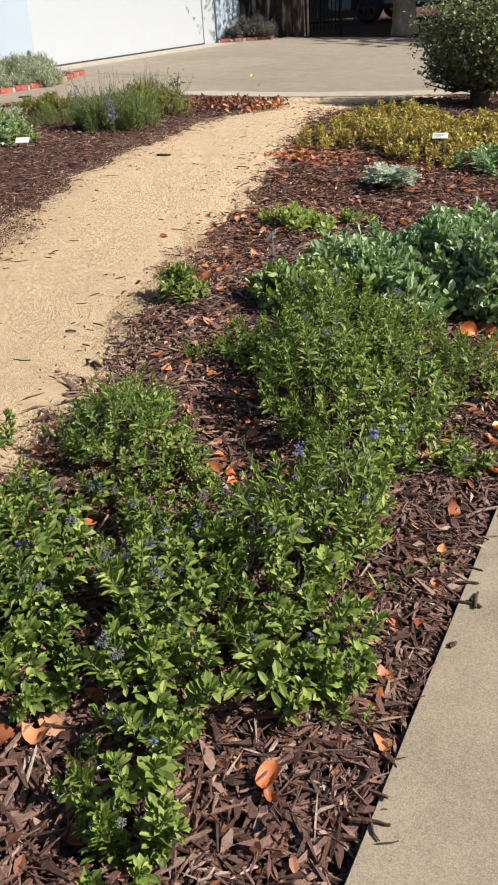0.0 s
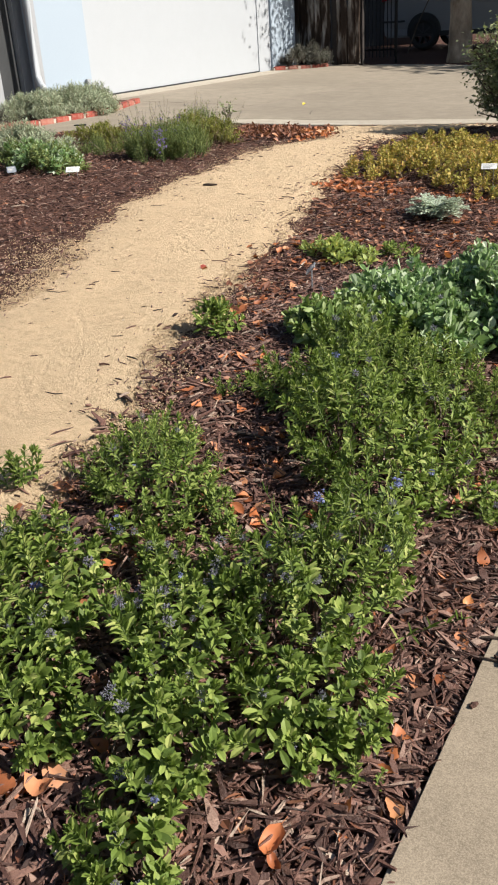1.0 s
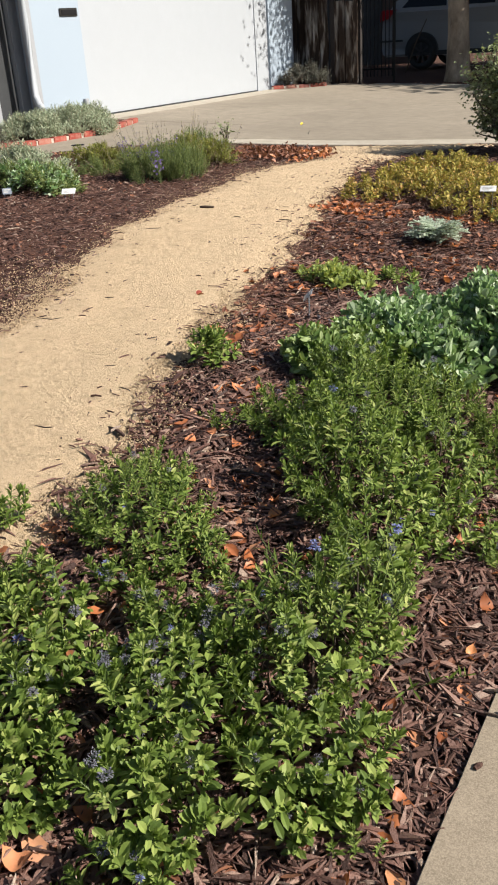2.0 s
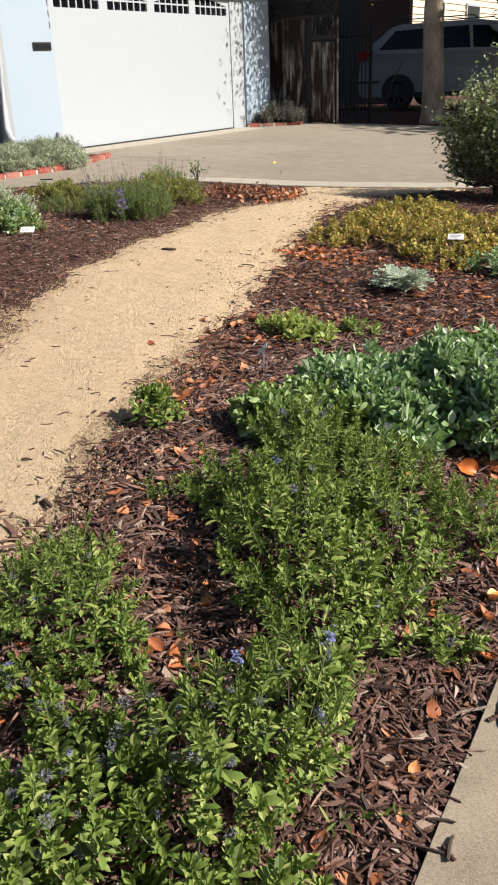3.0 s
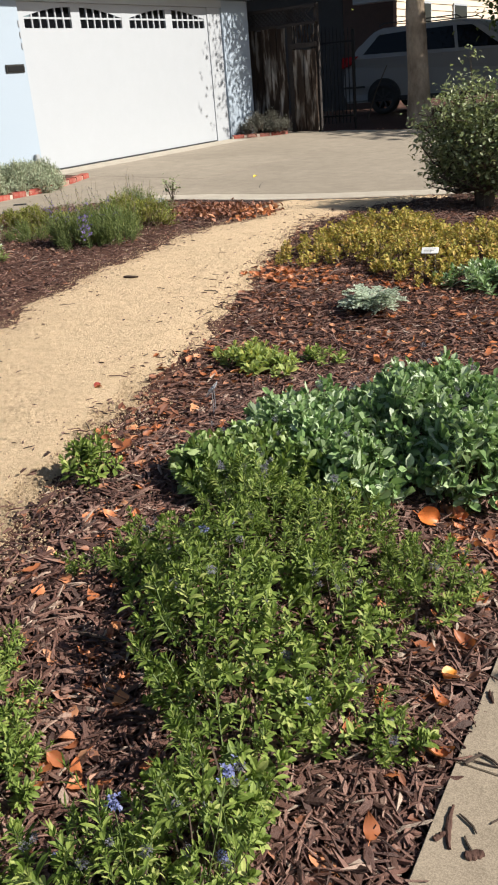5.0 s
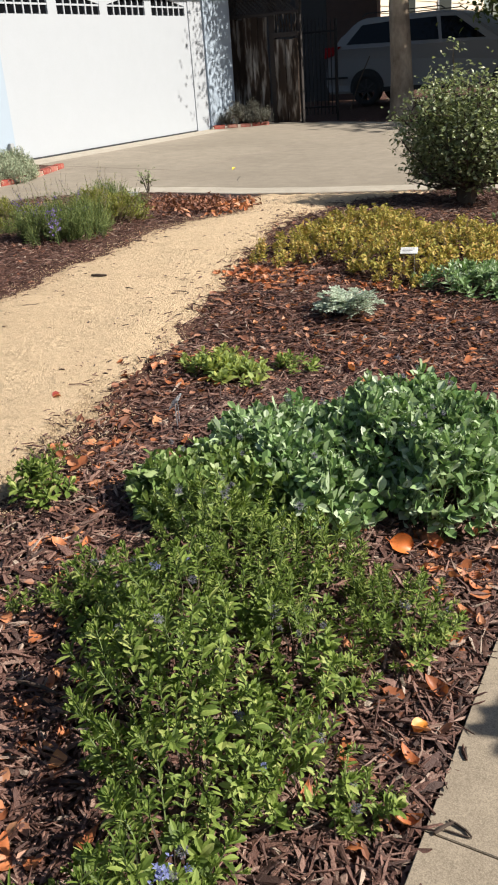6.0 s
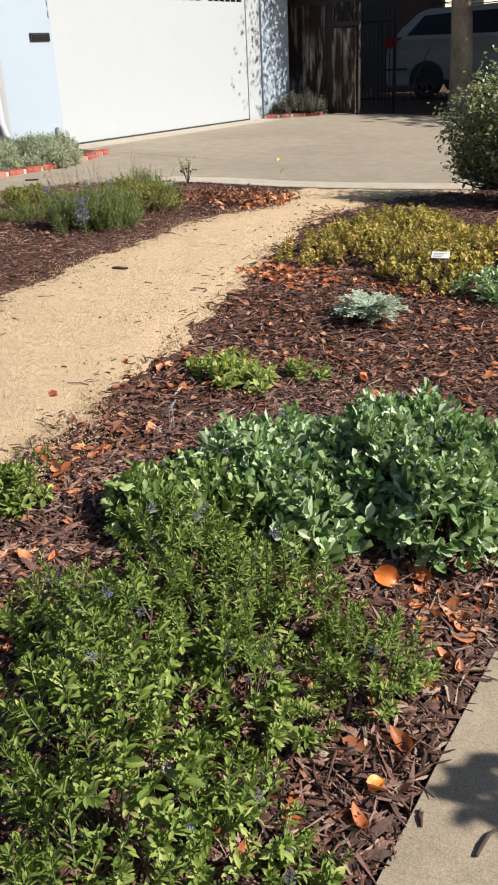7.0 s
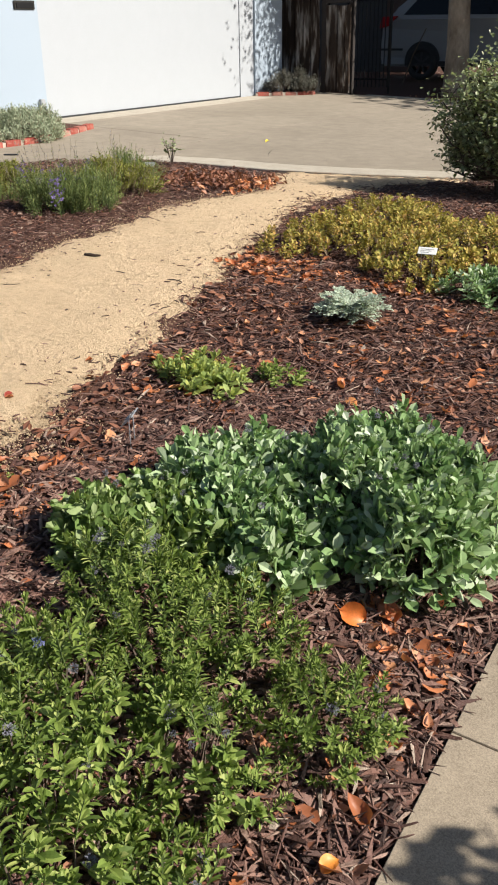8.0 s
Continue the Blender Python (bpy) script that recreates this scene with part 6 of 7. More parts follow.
# ---- mulch, fallen leaves and twigs ----
def chips(name, seed, count, area, lengths, widths, keep, label, material, lift=0.004, tilt=16.0, shreds=0.76):
    """Wood chips and shreds strewn over the ground as one loose layer."""
    rng = np.random.default_rng(seed)
    v, f, made = [], [], 0
    x0, x1, y0, y1 = area
    while made < count:
        x, y = rng.uniform(x0, x1), rng.uniform(y0, y1)
        if not keep(x, y, rng):
            made += 0.2
            continue
        shred = rng.random() < shreds
        L = rng.uniform(*lengths) * rng.choice([0.5, 0.8, 1.0, 1.4])
        W = rng.uniform(0.003, 0.007) if shred else rng.uniform(*widths) * rng.choice([0.7, 1.0, 1.5])
        W = min(W, L * 0.45)
        T = rng.uniform(0.0015, 0.004) if shred else rng.uniform(0.002, 0.006)
        m = pose(x, y, ground_z(x, y) + lift + rng.uniform(0, 0.016), rng.normal(0, tilt), rng.normal(0, tilt), rng.uniform(0, 360))
        s = len(v)
        a, b, c = rng.uniform(0.0, 0.5), rng.uniform(0.0, 0.5), rng.uniform(-0.4, 0.4) * W
        k, bow = rng.uniform(-0.2, 0.2) * L, rng.normal(0, 0.05) * L
        for z in (-T / 2, T / 2):
            for px, py in ((-L / 2, -W / 2 * a + c), (k, -W / 2 + bow), (L / 2, -W / 2 * b - c), (L / 2 * rng.uniform(0.75, 1), W / 2 * b), (k * 0.5, W / 2 + bow), (-L / 2 * rng.uniform(0.75, 1), W / 2 * a)):
                v.append(tuple(m @ Vector((px, py, z + (0.06 * L if abs(px) < L * 0.3 else 0)))))
        f += [(s + 6, s + 7, s + 10, s + 11), (s + 7, s + 8, s + 9, s + 10)] + [(s + i, s + (i + 1) % 6, s + 6 + (i + 1) % 6, s + 6 + i) for i in range(6)]
        made += 1
    ob = mesh_ob(name, v, f, material)
    return tagged(ob, label, "mulch", kind="stuff")


def bed(x, y, rng):
    d = in_path(x, y)
    if d > -0.14:
        return rng.random() < 0.55 * math.exp(-(d + 0.14) / 0.075) and in_garden(x, y) > 0.012
    return in_garden(x, y) > 0.004


def verge(x, y, rng):
    d = in_path(x, y)
    return -0.06 < d < 0.5 and rng.random() < (0.16 + 0.5 * max(0.0, noise.noise((x * 3.1, y * 3.1, 1.0)))) * math.exp(-max(d, 0) / 0.17)


LABEL = "dark reddish brown shredded bark mulch"
chips("bark_mulch", 1, 40000, (-0.95, 0.5, 0.4, 4.2), (0.034, 0.084), (0.007, 0.014), bed, LABEL, M["chip"], 0.004, 17.0, 0.62)
chips("bark_mulch", 2, 31000, (-2.9, 0.2, 2.8, 9.0), (0.030, 0.080), (0.007, 0.014), lambda x, y, r: x > -1.75 - 0.25 * (y - 4) and bed(x, y, r), LABEL, M["chip"], 0.004, 12.0, 0.84)
chips("bark_mulch", 3, 30000, (-5.2, -1.6, 1.5, 8.1), (0.018, 0.046), (0.006, 0.012), lambda x, y, r: x < lerp_table(y, PATH_LEFT) + 0.15 and bed(x, y, r), "dark brown bark mulch of the far bed", M["chip"], 0.004, 10.0)
chips("strewn_shreds", 4, 6500, (-3.4, -0.5, 1.4, 8.0), (0.012, 0.035), (0.004, 0.009), verge, "dark bark shreds strewn over the path's edges", M["chip"], 0.012, 8.0)


def build_bark_chunks():
    """The larger bark pieces that lie along the sidewalk, one by one."""
    rng = random.Random(31)
    t = thing("loose_bark", 0.2, 2.0, garden_z(0.2, 2.0), "larger dark bark chunks strewn along the sidewalk edge", "bark")
    back = t.matrix_world.inverted()
    kinds = []
    for _ in range(10):
        L, W, T = rng.uniform(0.045, 0.095), rng.uniform(0.009, 0.017), rng.uniform(0.003, 0.006)
        bm = bmesh.new()
        n, bow, rings = 5, rng.gauss(0, 0.04), []
        for k in range(n + 1):
            u = k / n
            w = W / 2 * (0.25 + 0.75 * math.sin(math.pi * min(1, u + 0.12)) ** 0.6) * rng.uniform(0.72, 1.2)
            c = bow * L * math.sin(math.pi * u)
            h = T * rng.uniform(0.7, 1.1)
            rings.append([bm.verts.new((L * (u - 0.5) + rng.gauss(0, 0.002), c + s * w, z)) for s, z in ((-1, 0), (-0.8, h * 0.8), (0, h), (0.8, h * 0.7), (1, 0))])
        for a, b in zip(rings, rings[1:]):
            for j in range(4):
                bm.faces.new((a[j], b[j], b[j + 1], a[j + 1]))
        bm.faces.new(rings[0])
        bm.faces.new(rings[-1][::-1])
        me = bpy.data.meshes.new("bark_chunk")
        bmesh.ops.recalc_face_normals(bm, faces=bm.faces)
        bm.to_mesh(me)
        bm.free()
        me.materials.append(M["old_bark"])
        kinds.append(me)
    made = 0
    while made < 230:
        x, y = rng.uniform(-0.15, 0.48), rng.uniform(0.55, 3.4)
        g = in_garden(x, y)
        if 0.015 < g < 0.34:
            ob = new("bark_chunk", rng.choice(kinds))
            ob.parent = t
            ob.matrix_parent_inverse = back
            ob.matrix_basis = pose(x, y, ground_z(x, y) + rng.uniform(0.010, 0.022), rng.gauss(0, 10), rng.gauss(0, 9), rng.uniform(0, 360)) @ Matrix.Scale(rng.uniform(0.7, 1.1), 4)
            made += 1


build_bark_chunks()


def grit(seed, count, low, high, size, material, name, label, reach, far=8.0):
    """Loose grains: three-sided crumbs along the path and its edges."""
    rng = random.Random(seed)
    v, f, made = [], [], 0
    while made < count:
        x, y = rng.uniform(-3.4, -0.4), rng.uniform(1.2, far)
        d = in_path(x, y)
        if low < d < high and rng.random() < math.exp(-abs(d) / reach):
            r = rng.uniform(*size)
            z = max(ground_z(x, y), garden_z(x, y) + (0.012 if d > 0.1 else 0.004)) + r * 0.2
            s, a0 = len(v), rng.uniform(0, 6.28)
            for k in range(3):
                v.append((x + r * math.cos(a0 + 2.1 * k) * rng.uniform(0.6, 1.4), y + r * math.sin(a0 + 2.1 * k), z - r * 0.4))
            v.append((x, y, z + r * 0.8))
            f += [(s, s + 1, s + 3), (s + 1, s + 2, s + 3), (s + 2, s, s + 3)]
            made += 1
    tagged(mesh_ob(name, v, f, material), label, "gravel", kind="stuff")


grit(1, 15000, -0.30, 0.10, (0.0015, 0.0042), M["path"], "loose_grit", "tan granite grit strewn over the mulch edge", 0.075)
grit(3, 16000, -0.42, 0.06, (0.0015, 0.0048), M["path"], "loose_grit", "pale granite grit spilled onto the mulch", 0.16, 3.4)
grit(2, 2600, -0.05, 0.60, (0.0012, 0.0042), M["chip"], "bark_crumbs", "small dark bark crumbs on the path", 0.15)


def fallen_leaf_mesh(rng):
    """A dry leaf: pointed oval, bent and cupped."""
    v, f = [], []
    L, W = rng.uniform(0.044, 0.064), rng.uniform(0.027, 0.038)
    n, bend, cup = 6, rng.choice([-0.2, 0.2, 0.45, 0.9]) * rng.uniform(0.6, 1.2), rng.choice([-0.1, 0.15, 0.3, 0.8]) * rng.uniform(0.6, 1.2)
    skew, twist, full = rng.uniform(-0.18, 0.18), rng.uniform(-0.35, 0.35), rng.uniform(0.7, 1.15)
    for k in range(n + 1):
        u = k / n
        w = W / 2 * max(0.05, math.sin(math.pi * (u ** full)) ** 0.6) * rng.uniform(0.80, 1.12)
        z = bend * L * (u - 0.5) ** 2 * 1.6
        for s in (-1, -0.5, 0, 0.5, 1):
            v.append((L * (u - 0.5) + rng.gauss(0, 0.0012), s * w + skew * L * math.sin(math.pi * u), z + cup * w * s * s + twist * s * w * (u - 0.5) + rng.gauss(0, 0.0012)))
    for k in range(n):
        for j in range(4):
            a = k * 5 + j
            f.append((a, a + 1, a + 6, a + 5))
    stalk_v = [Vector(p) for p in v]
    stalk(stalk_v, f, Vector((-L / 2, 0, bend * L * 0.4)), Vector((-L * 0.72, 0.004, bend * L * 0.5)), 0.0009, 0.0007)
    me = bpy.data.meshes.new("fallen_leaf")
    me.from_pydata([tuple(p) for p in stalk_v], [], f)
    me.materials.append(M["fallen"])
    me.shade_smooth()
    me.update()
    return me


LR = random.Random(77)
LEAVES = [fallen_leaf_mesh(LR) for _ in range(18)]


SINGLE = [0]
PILE, HEAP = ([], []), ([], [])


def drop_leaf(x, y, rz=None, scale=1.0, lift=0.016, tip=14):
    rz = LR.uniform(0, 360) if rz is None else rz
    me = LR.choice(LEAVES)
    m = pose(x, y, ground_z(x, y) + lift, LR.gauss(0, tip), LR.gauss(0, tip), rz) @ Matrix.Scale(scale, 4)
    if SINGLE[0] >= 330 or y > 4.7 and scale < 1.4:
        heap = HEAP if x < -2.9 else PILE
        s = len(heap[0])
        heap[0].extend(tuple(m @ q.co) for q in me.vertices)
        heap[1].extend(tuple(s + k for k in p.vertices) for p in me.polygons)
        return
    SINGLE[0] += 1
    ob = new("fallen_leaf", me)
    ob.matrix_world = m
    tagged(ob, "dry orange brown fallen leaf on mulch", "leaf", "fallen leaves")


# heaps and scatter: centre, spread, count, size
for cx, cy, sx, sy, n, sc in (
    (-0.50, 1.92, 0.10, 0.08, 12, 0.8), (-0.32, 1.98, 0.10, 0.06, 9, 0.8), (-0.64, 1.60, 0.10, 0.10, 9, 0.8), (-0.28, 2.15, 0.10, 0.12, 8, 0.75),
    (-0.52, 2.30, 0.12, 0.12, 12, 0.75), (-0.70, 2.55, 0.08, 0.15, 9, 0.8), (-0.80, 2.85, 0.12, 0.12, 10, 0.85), (-0.98, 3.05, 0.12, 0.15, 12, 0.8),
    (0.22, 2.55, 0.10, 0.25, 16, 0.9), (0.18, 2.98, 0.10, 0.20, 22, 0.9), (0.05, 3.10, 0.12, 0.06, 8, 1.0), (0.10, 3.6, 0.16, 0.3, 22, 0.9),
    (-0.20, 4.2, 0.30, 0.25, 30, 0.9), (-0.95, 3.72, 0.2, 0.12, 16, 0.8), (-1.22, 3.85, 0.15, 0.2, 34, 0.8), (-0.72, 4.4, 0.25, 0.25, 26, 0.85),
    (-1.1, 4.6, 0.25, 0.3, 24, 0.8), (-0.55, 4.95, 0.25, 0.3, 26, 0.9), (-1.66, 5.30, 0.18, 0.20, 78, 0.85), (-1.58, 5.18, 0.20, 0.14, 70, 0.85), (-1.15, 5.40, 0.3, 0.10, 50, 0.85),
    (0.30, 1.55, 0.07, 0.35, 9, 0.8), (0.05, 1.02, 0.25, 0.10, 8, 0.85), (-0.2, 0.98, 0.15, 0.12, 9, 0.95), (-0.3, 1.45, 0.3, 0.2, 16, 0.75), (-3.12, 7.0, 0.34, 0.36, 520, 0.85), (-3.5, 6.85, 0.4, 0.4, 200, 0.75), (-0.32, 1.72, 0.16, 0.14, 14, 0.75),
):
    k = 0
    while k < n:
        x, y = LR.gauss(cx, sx * 0.7), LR.gauss(cy, sy * 0.7)
        if in_garden(x, y) > 0.03 and in_path(x, y) < 0.04:
            drop_leaf(x, y, scale=1.12 * sc * LR.uniform(0.7, 1.15), lift=0.016 if n < 80 else LR.uniform(0.01, 0.08), tip=14 if n < 80 else 32)
        k += 1
for x, y, rz, s in ((0.075, 3.13, 130, 1.3), (-1.42, 3.30, 40, 0.7), (-0.57, 5.08, 60, 1.5), (-0.98, 5.42, 30, 1.6), (-0.57, 4.10, 170, 1.5)):
    drop_leaf(x, y, rz, s, 0.022, 8)
# leaves that lie singly along the sidewalk and between the shrubs
for x, y, k in ((-0.08, 0.97, 1.25), (-0.09, 0.94, 1.1), (-0.13, 0.89, 1.3), (0.035, 1.08, 0.95), (0.284, 1.07, 1.1), (0.30, 1.05, 0.6), (0.294, 1.48, 0.8), (0.353, 1.41, 0.9), (0.361, 1.366, 0.85), (0.406, 1.25, 0.9), (0.36, 1.58, 0.75), (0.233, 1.505, 0.8), (0.341, 1.21, 0.7), (0.156, 0.893, 0.9), (0.083, 0.83, 1.0), (-0.053, 1.055, 0.8), (0.229, 1.285, 0.6), (0.462, 1.069, 0.6), (0.205, 1.41, 0.7)):
    drop_leaf(x, y, None, k, 0.024, 10)
for x, y in ((-0.355, 1.772), (-0.321, 1.736), (-0.28, 1.853), (-0.223, 1.816), (-0.263, 1.80), (-0.372, 1.432), (-0.543, 1.40), (-0.618, 1.609), (-0.59, 1.63), (-0.265, 1.06), (-0.19, 1.78), (-0.15, 1.81), (-0.25, 1.98), (-0.36, 2.05), (-0.38, 2.05), (-0.40, 2.13), (-0.405, 2.16), (-0.52, 2.21), (-0.617, 2.226), (-0.71, 2.206), (-0.27, 1.77), (-0.26, 1.84), (-0.63, 2.156), (-0.21, 1.81), (-0.098, 1.88), (-0.716, 2.52), (-0.645, 2.50), (-0.73, 2.59), (-0.68, 2.51), (-0.62, 2.63), (-0.66, 2.56)):
    drop_leaf(x, y, None, LR.uniform(0.75, 1.0), 0.024, 12)
for x, y in ((-0.122, 2.90), (0.152, 3.263), (0.219, 3.053), (0.122, 3.50), (0.242, 2.793), (0.034, 2.61), (0.06, 2.616), (0.284, 2.467), (0.261, 2.37), (0.287, 2.375), (0.303, 2.232), (0.344, 2.245), (0.281, 2.142), (0.092, 2.207), (0.171, 2.197), (0.295, 2.0), (0.227, 3.025), (0.281, 2.882), (0.082, 2.415), (0.183, 2.328), (0.205, 3.14), (0.251, 2.99), (0.215, 2.75), (0.124, 3.01), (0.174, 2.357), (0.168, 2.19), (0.234, 3.224), (-0.043, 3.97), (0.21, 3.04)):
    drop_leaf(x, y, None, LR.uniform(0.72, 0.98), 0.024, 12)
for x, y, k in ((-0.973, 2.90, 1.2), (-0.98, 3.31, 1.2), (-0.656, 4.197, 1.5), (-0.839, 4.823, 1.0), (-0.665, 5.273, 1.5), (-1.454, 3.726, 0.9), (-0.28, 4.83, 1.0), (-0.28, 4.57, 1.0), (-0.04, 4.13, 1.0), (-0.12, 4.03, 0.9), (0.075, 3.12, 1.4), (-0.92, 2.86, 1.0)):
    drop_leaf(x, y, None, k, 0.024, 16)
for cx, cy, n in ((-1.06, 2.98, 9), (-0.90, 2.80, 6), (-0.84, 3.22, 5)):
    for _ in range(n):
        x, y = LR.gauss(cx, 0.05), LR.gauss(cy, 0.05)
        drop_leaf(x, y, None, LR.uniform(0.6, 1.0), 0.024, 18)
tagged(mesh_ob("leaf_heap", *HEAP, M["heap_leaf"], smooth=True), "heap of curled dry brown leaves beside the path", "leaf litter", kind="stuff")
tagged(mesh_ob("leaf_drift", *PILE, M["fallen"], smooth=True), "drift of dry orange brown fallen leaves", "leaf litter", kind="stuff")


def litter(seed, count, area, keep, scale):
    """Bits of broken brown leaf among the chips, one loose layer."""
    rng = random.Random(seed)
    v, f, made = [], [], 0
    while made < count:
        x, y = rng.uniform(area[0], area[1]), rng.uniform(area[2], area[3])
        made += 1
        if not keep(x, y) or rng.random() < 0.62 and noise.noise((x * 2.3, y * 2.3, 5.0)) < 0.05:
            continue
        a = rng.uniform(0, 6.28)
        p = Vector((x, y, ground_z(x, y) + rng.uniform(0.008, 0.022)))
        blade(v, f, p, Vector((math.cos(a), math.sin(a), rng.gauss(0, 0.25))), Vector((rng.gauss(0, 0.3), rng.gauss(0, 0.3), 1)), rng.uniform(0.02, 0.045) * scale, rng.uniform(0.012, 0.022) * scale, 0.3, rng.uniform(-0.3, 0.4), 2)
    tagged(mesh_ob("leaf_litter", v, f, M["heap_leaf"]), "crumbled brown and orange leaf bits on mulch", "leaf litter", kind="stuff")


litter(3, 11000, (-2.6, 0.4, 0.7, 8.2), lambda x, y: in_garden(x, y) > 0.02 and in_path(x, y) < -0.05 and x > -1.9 - 0.2 * (y - 4), 1.0)
litter(4, 1200, (-5.1, -1.8, 2.5, 7.9), lambda x, y: in_garden(x, y) > 0.02 and in_path(x, y) < -0.05, 1.1)
litter(6, 2300, (-1.75, 0.35, 2.9, 5.7), lambda x, y: in_garden(x, y) > 0.02 and in_path(x, y) < -0.03 and noise.noise((x * 1.7, y * 1.7, 8.0)) > -0.1, 1.25)
litter(7, 900, (-3.4, -0.6, 7.9, 9.4), lambda x, y: 0.0 < drive_near(x) - y < 0.10, 0.9)
litter(5, 190, (-6.5, -3.9, 15.5, 16.0), lambda x, y: True, 1.6)


def twig(x, y, z, length, r, rz, bend=0.04, label="thin dry brown twig lying on the ground"):
    t = tube([(-length / 2, 0, r), (-length * 0.15, bend * length * 0.6, r * 1.2), (length * 0.2, bend * length, r), (length / 2, 0, r)], [r * 0.75, r, r * 0.9, r * 0.65], 6)
    ob = part("twig", t, M["twig"])
    ob.matrix_world = pose(x, y, z, 0, 0, rz)
    return tagged(ob, label, "twig", "twigs")


def bark_piece(x, y, z, L, W, rz):
    """A splinter of bark: a ragged, slightly bowed sliver."""
    b = bmesh.new()
    n, rows = 7, []
    for k in range(n + 1):
        u = k / n
        w = W / 2 * (0.35 + 0.65 * math.sin(math.pi * min(1, u * 0.9 + 0.08)) ** 0.7) * LR.uniform(0.7, 1.15)
        c, h = 0.05 * L * math.sin(math.pi * u) + LR.gauss(0, 0.0006), 0.006 * LR.uniform(0.7, 1.1)
        rows.append([b.verts.new((L * (u - 0.5), c + q * w, zz)) for q, zz in ((-1, 0), (-0.7, h * 0.8), (0.1, h), (0.8, h * 0.6), (1, 0))])
    for p, q in zip(rows, rows[1:]):
        for k in range(4):
            b.faces.new((p[k], q[k], q[k + 1], p[k + 1]))
        b.faces.new((p[4], q[4], q[0], p[0]))
    b.faces.new(rows[0])
    b.faces.new(rows[-1][::-1])
    ob = part("bark_chip", b, M["old_bark"])
    ob.matrix_world = pose(x, y, z, 0, 0, rz)
    tagged(ob, "dark bark chip lying on the sidewalk", "bark chip", "bark chips")


SW = 0.043
for x, y, L, r, rz in ((0.445, 2.105, 0.05, 0.0025, -35), (0.462, 1.085, 0.05, 0.0022, -50), (0.49, 1.07, 0.035, 0.0015, 35), (0.405, 2.262, 0.045, 0.004, 60), (0.43, 2.275, 0.05, 0.003, -20), (0.41, 1.75, 0.05, 0.003, 20), (0.445, 1.70, 0.055, 0.004, 100), (0.43, 1.685, 0.05, 0.0025, 10), (0.383, 2.46, 0.03, 0.003, 110), (0.489, 2.137, 0.03, 0.002, 60), (0.43, 2.262, 0.05, 0.002, 5), (0.504, 2.473, 0.08, 0.004, 80), (0.462, 2.06, 0.04, 0.0025, 130)):
    twig(x, y, SW, L, r, rz, LR.uniform(-0.10, 0.10))
for x, y, L, W, rz in ((0.42, 2.085, 0.10, 0.011, 105), (0.41, 2.057, 0.03, 0.014, 60), (0.476, 2.045, 0.034, 0.026, 40), (0.442, 1.546, 0.02, 0.013, 70), (0.452, 1.09, 0.065, 0.010, 18), (0.445, 1.69, 0.034, 0.010, 150), (0.38, 2.46, 0.04, 0.009, 120)):
    bark_piece(x, y, SW, L, W, rz)
# on the path
curl = part("twig", tube([(0.03 * math.cos(a * 0.42) * (1 + 0.05 * a), 0.06 * math.sin(a * 0.42), 0.004 + 0.001 * a) for a in range(2, 9)], [0.0025] * 7, 6), M["twig"])
curl.matrix_world = pose(-1.80, 4.62, garden_z(-1.80, 4.62) + 0.012, 0, 0, -60)
tagged(curl, "curled dry brown twig lying on the path", "twig", "twigs")
for x, y, L, r, rz in ((-2.40, 4.74, 0.14, 0.008, 15), (-1.20, 2.45, 0.07, 0.002, 40), (-1.02, 2.32, 0.08, 0.0025, -10), (-1.00, 2.12, 0.07, 0.002, 130), (-1.72, 3.05, 0.06, 0.002, 20), (-1.85, 4.45, 0.09, 0.002, 160), (-1.9, 4.5, 0.10, 0.0018, 30), (-2.0, 3.9, 0.06, 0.002, -10), (-1.25, 2.75, 0.06, 0.002, 60), (-1.5, 3.7, 0.06, 0.002, 100), (-1.75, 2.72, 0.16, 0.0015, 20), (-1.05, 1.98, 0.10, 0.002, 15), (-2.35, 4.15, 0.12, 0.0018, 40), (-2.0, 5.0, 0.08, 0.002, 10)):
    twig(x, y, garden_z(x, y) + 0.012, L * 0.65, r, rz, LR.uniform(-0.2, 0.2))
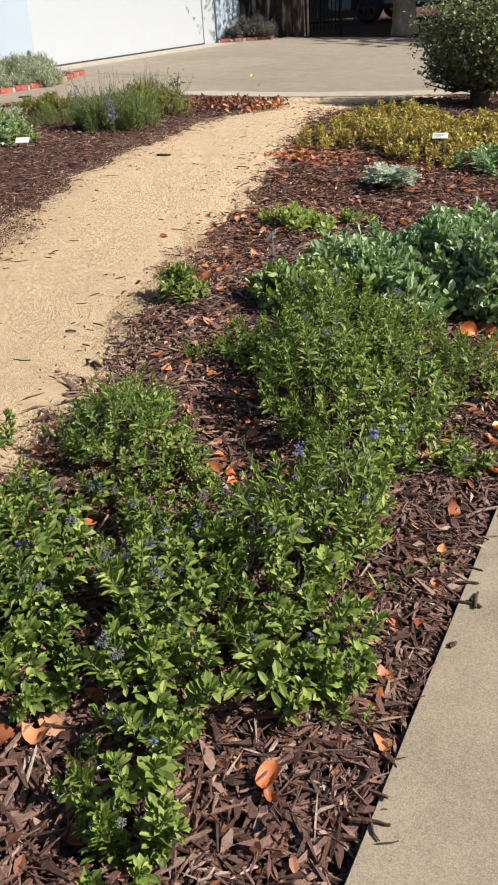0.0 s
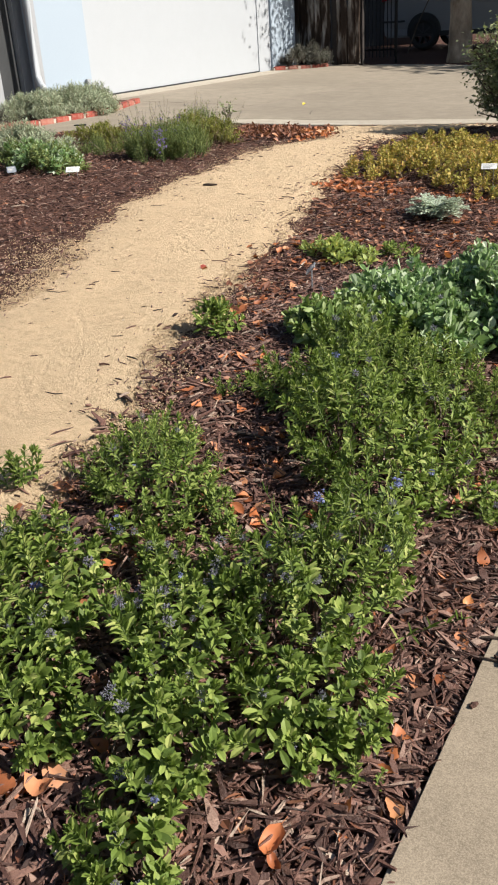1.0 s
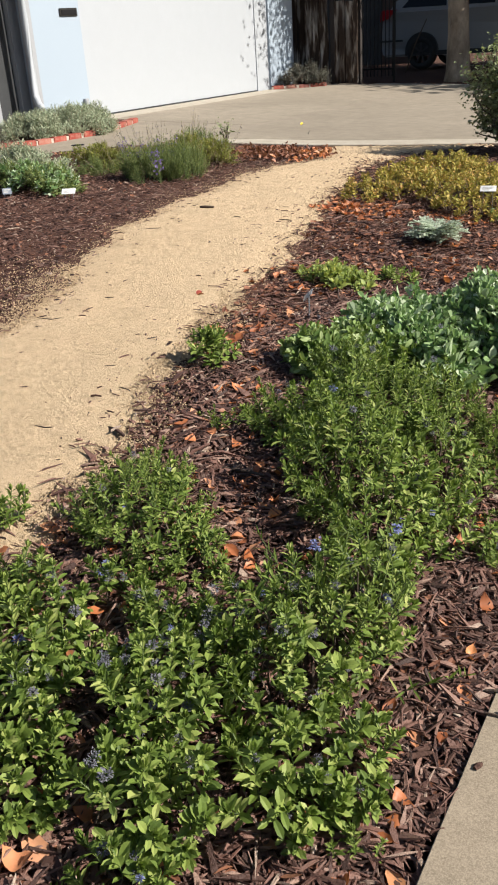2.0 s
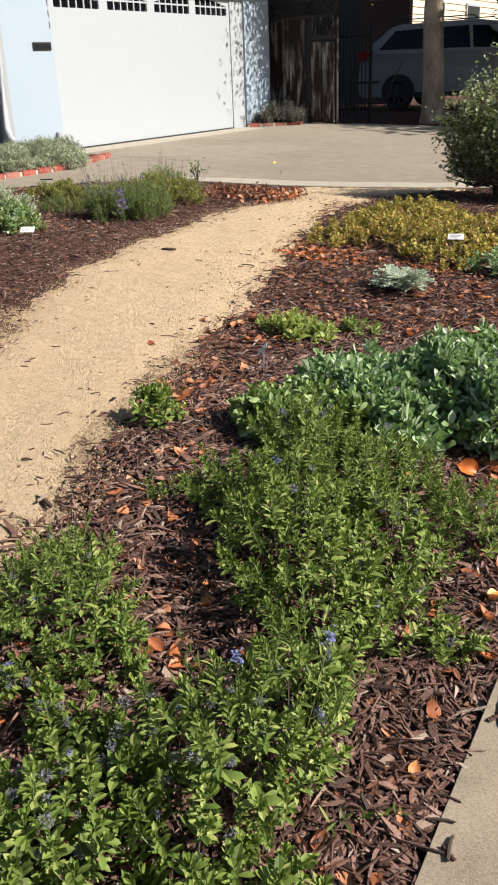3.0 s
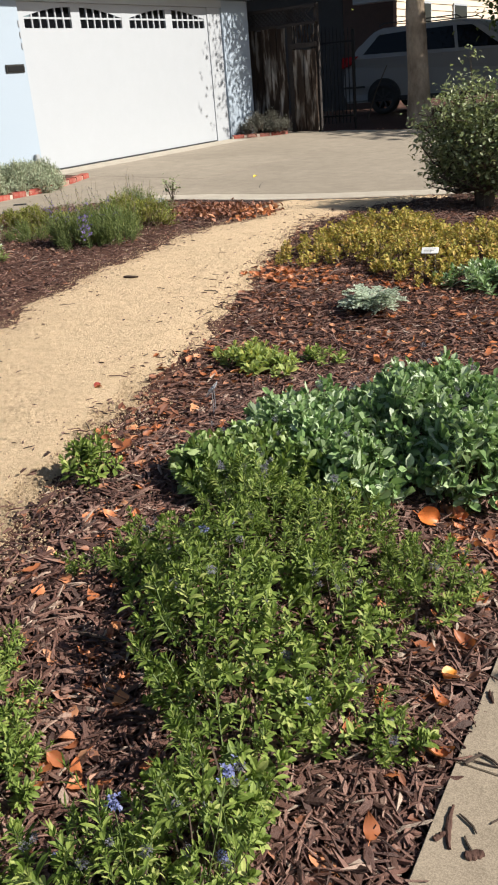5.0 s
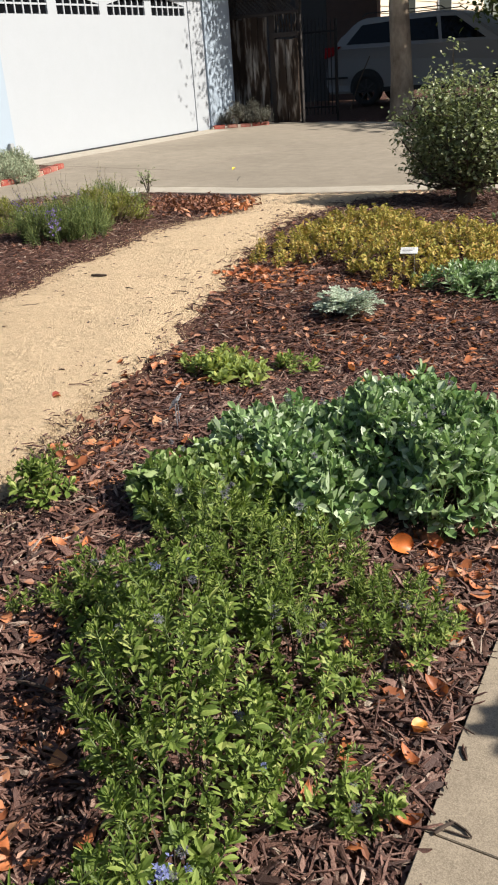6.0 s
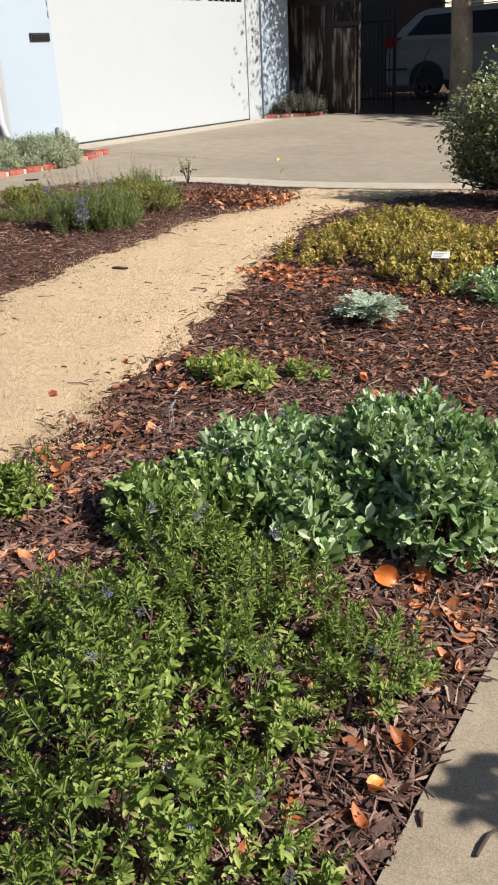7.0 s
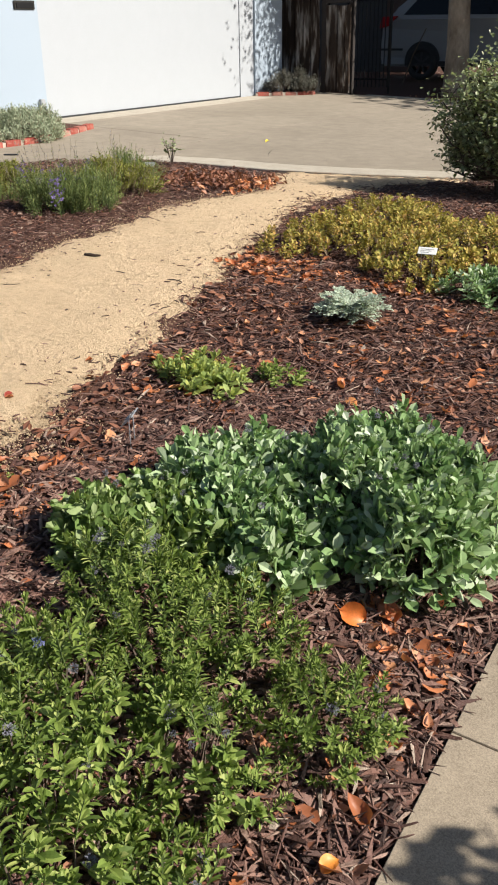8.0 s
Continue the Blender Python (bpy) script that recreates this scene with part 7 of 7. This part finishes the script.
for x, y, L, r, rz in ((-0.42, 2.10, 0.13, 0.005, 5), (-0.52, 2.36, 0.14, 0.005, 12)):
    twig(x, y, ground_z(x, y) + 0.022, L, r, rz, 0.05, "pale dry twig lying on the mulch")

# a red leaf, a yellow leaf and a bright orange one, each of its own colour
for x, y, z, mesh_name, col, label, k, tip in (
    (-1.43, 3.31, garden_z(-1.43, 3.31) + 0.016, "red_leaf", (0.25, 0.030, 0.016), "single red leaf on the sandy path", 0.72, -14),
    (-4.42, 9.48, slab_z(-4.42) + 0.012, "yellow_leaf", (0.62, 0.50, 0.05), "single yellow leaf on the driveway", 1.1, -14),
    (0.016, 3.055, ground_z(0.016, 3.055) + 0.035, "orange_leaf", (0.56, 0.150, 0.028), "large bright orange curled leaf beside the sage", 1.51, 20),
    (0.284, 2.47, ground_z(0.284, 2.47) + 0.03, "orange_leaf", (0.64, 0.235, 0.04), "bright orange leaf beside the sidewalk", 0.85, -10),
    (-0.965, 2.725, ground_z(-0.965, 2.725) + 0.03, "orange_leaf", (0.72, 0.20, 0.03), "bright orange leaf under the seedling", 0.6, -10),
):
    me = LEAVES[2].copy()
    me.materials.clear()
    me.materials.append(plain(mesh_name, col, 0.5, vary=0.25, scale=40))
    ob = new("fallen_leaf", me)
    ob.matrix_world = pose(x, y, z, 44 if k > 1.5 else 10, tip, 12 if k > 1.5 else 70) @ Matrix.Scale(k, 4)
    tagged(ob, label, "leaf", "fallen leaves")

# garden stick that leans beside the van
stick = part("garden_stick", tube([(-6.07, 16.2, 0.50), (-5.9, 16.2, 0.95), (-5.685, 16.2, 1.36)], [0.012, 0.011, 0.009], 7), M["dark_bark"])
stick.matrix_world = FAR
tagged(stick, "dark slanting stick beside the van", "stick")
for x, y in ((-5.77, 7.20), (-5.50, 6.79)):
    strip = part("wood_strip", box((-0.065, -0.02, 0), (0.065, 0.02, 0.012), 0.004), M["dark"])
    strip.matrix_world = pose(x, y, slab_z(x) + 0.001, 0, 0, 32)
    tagged(strip, "short dark strip lying on the concrete", "strip", "dark strips")
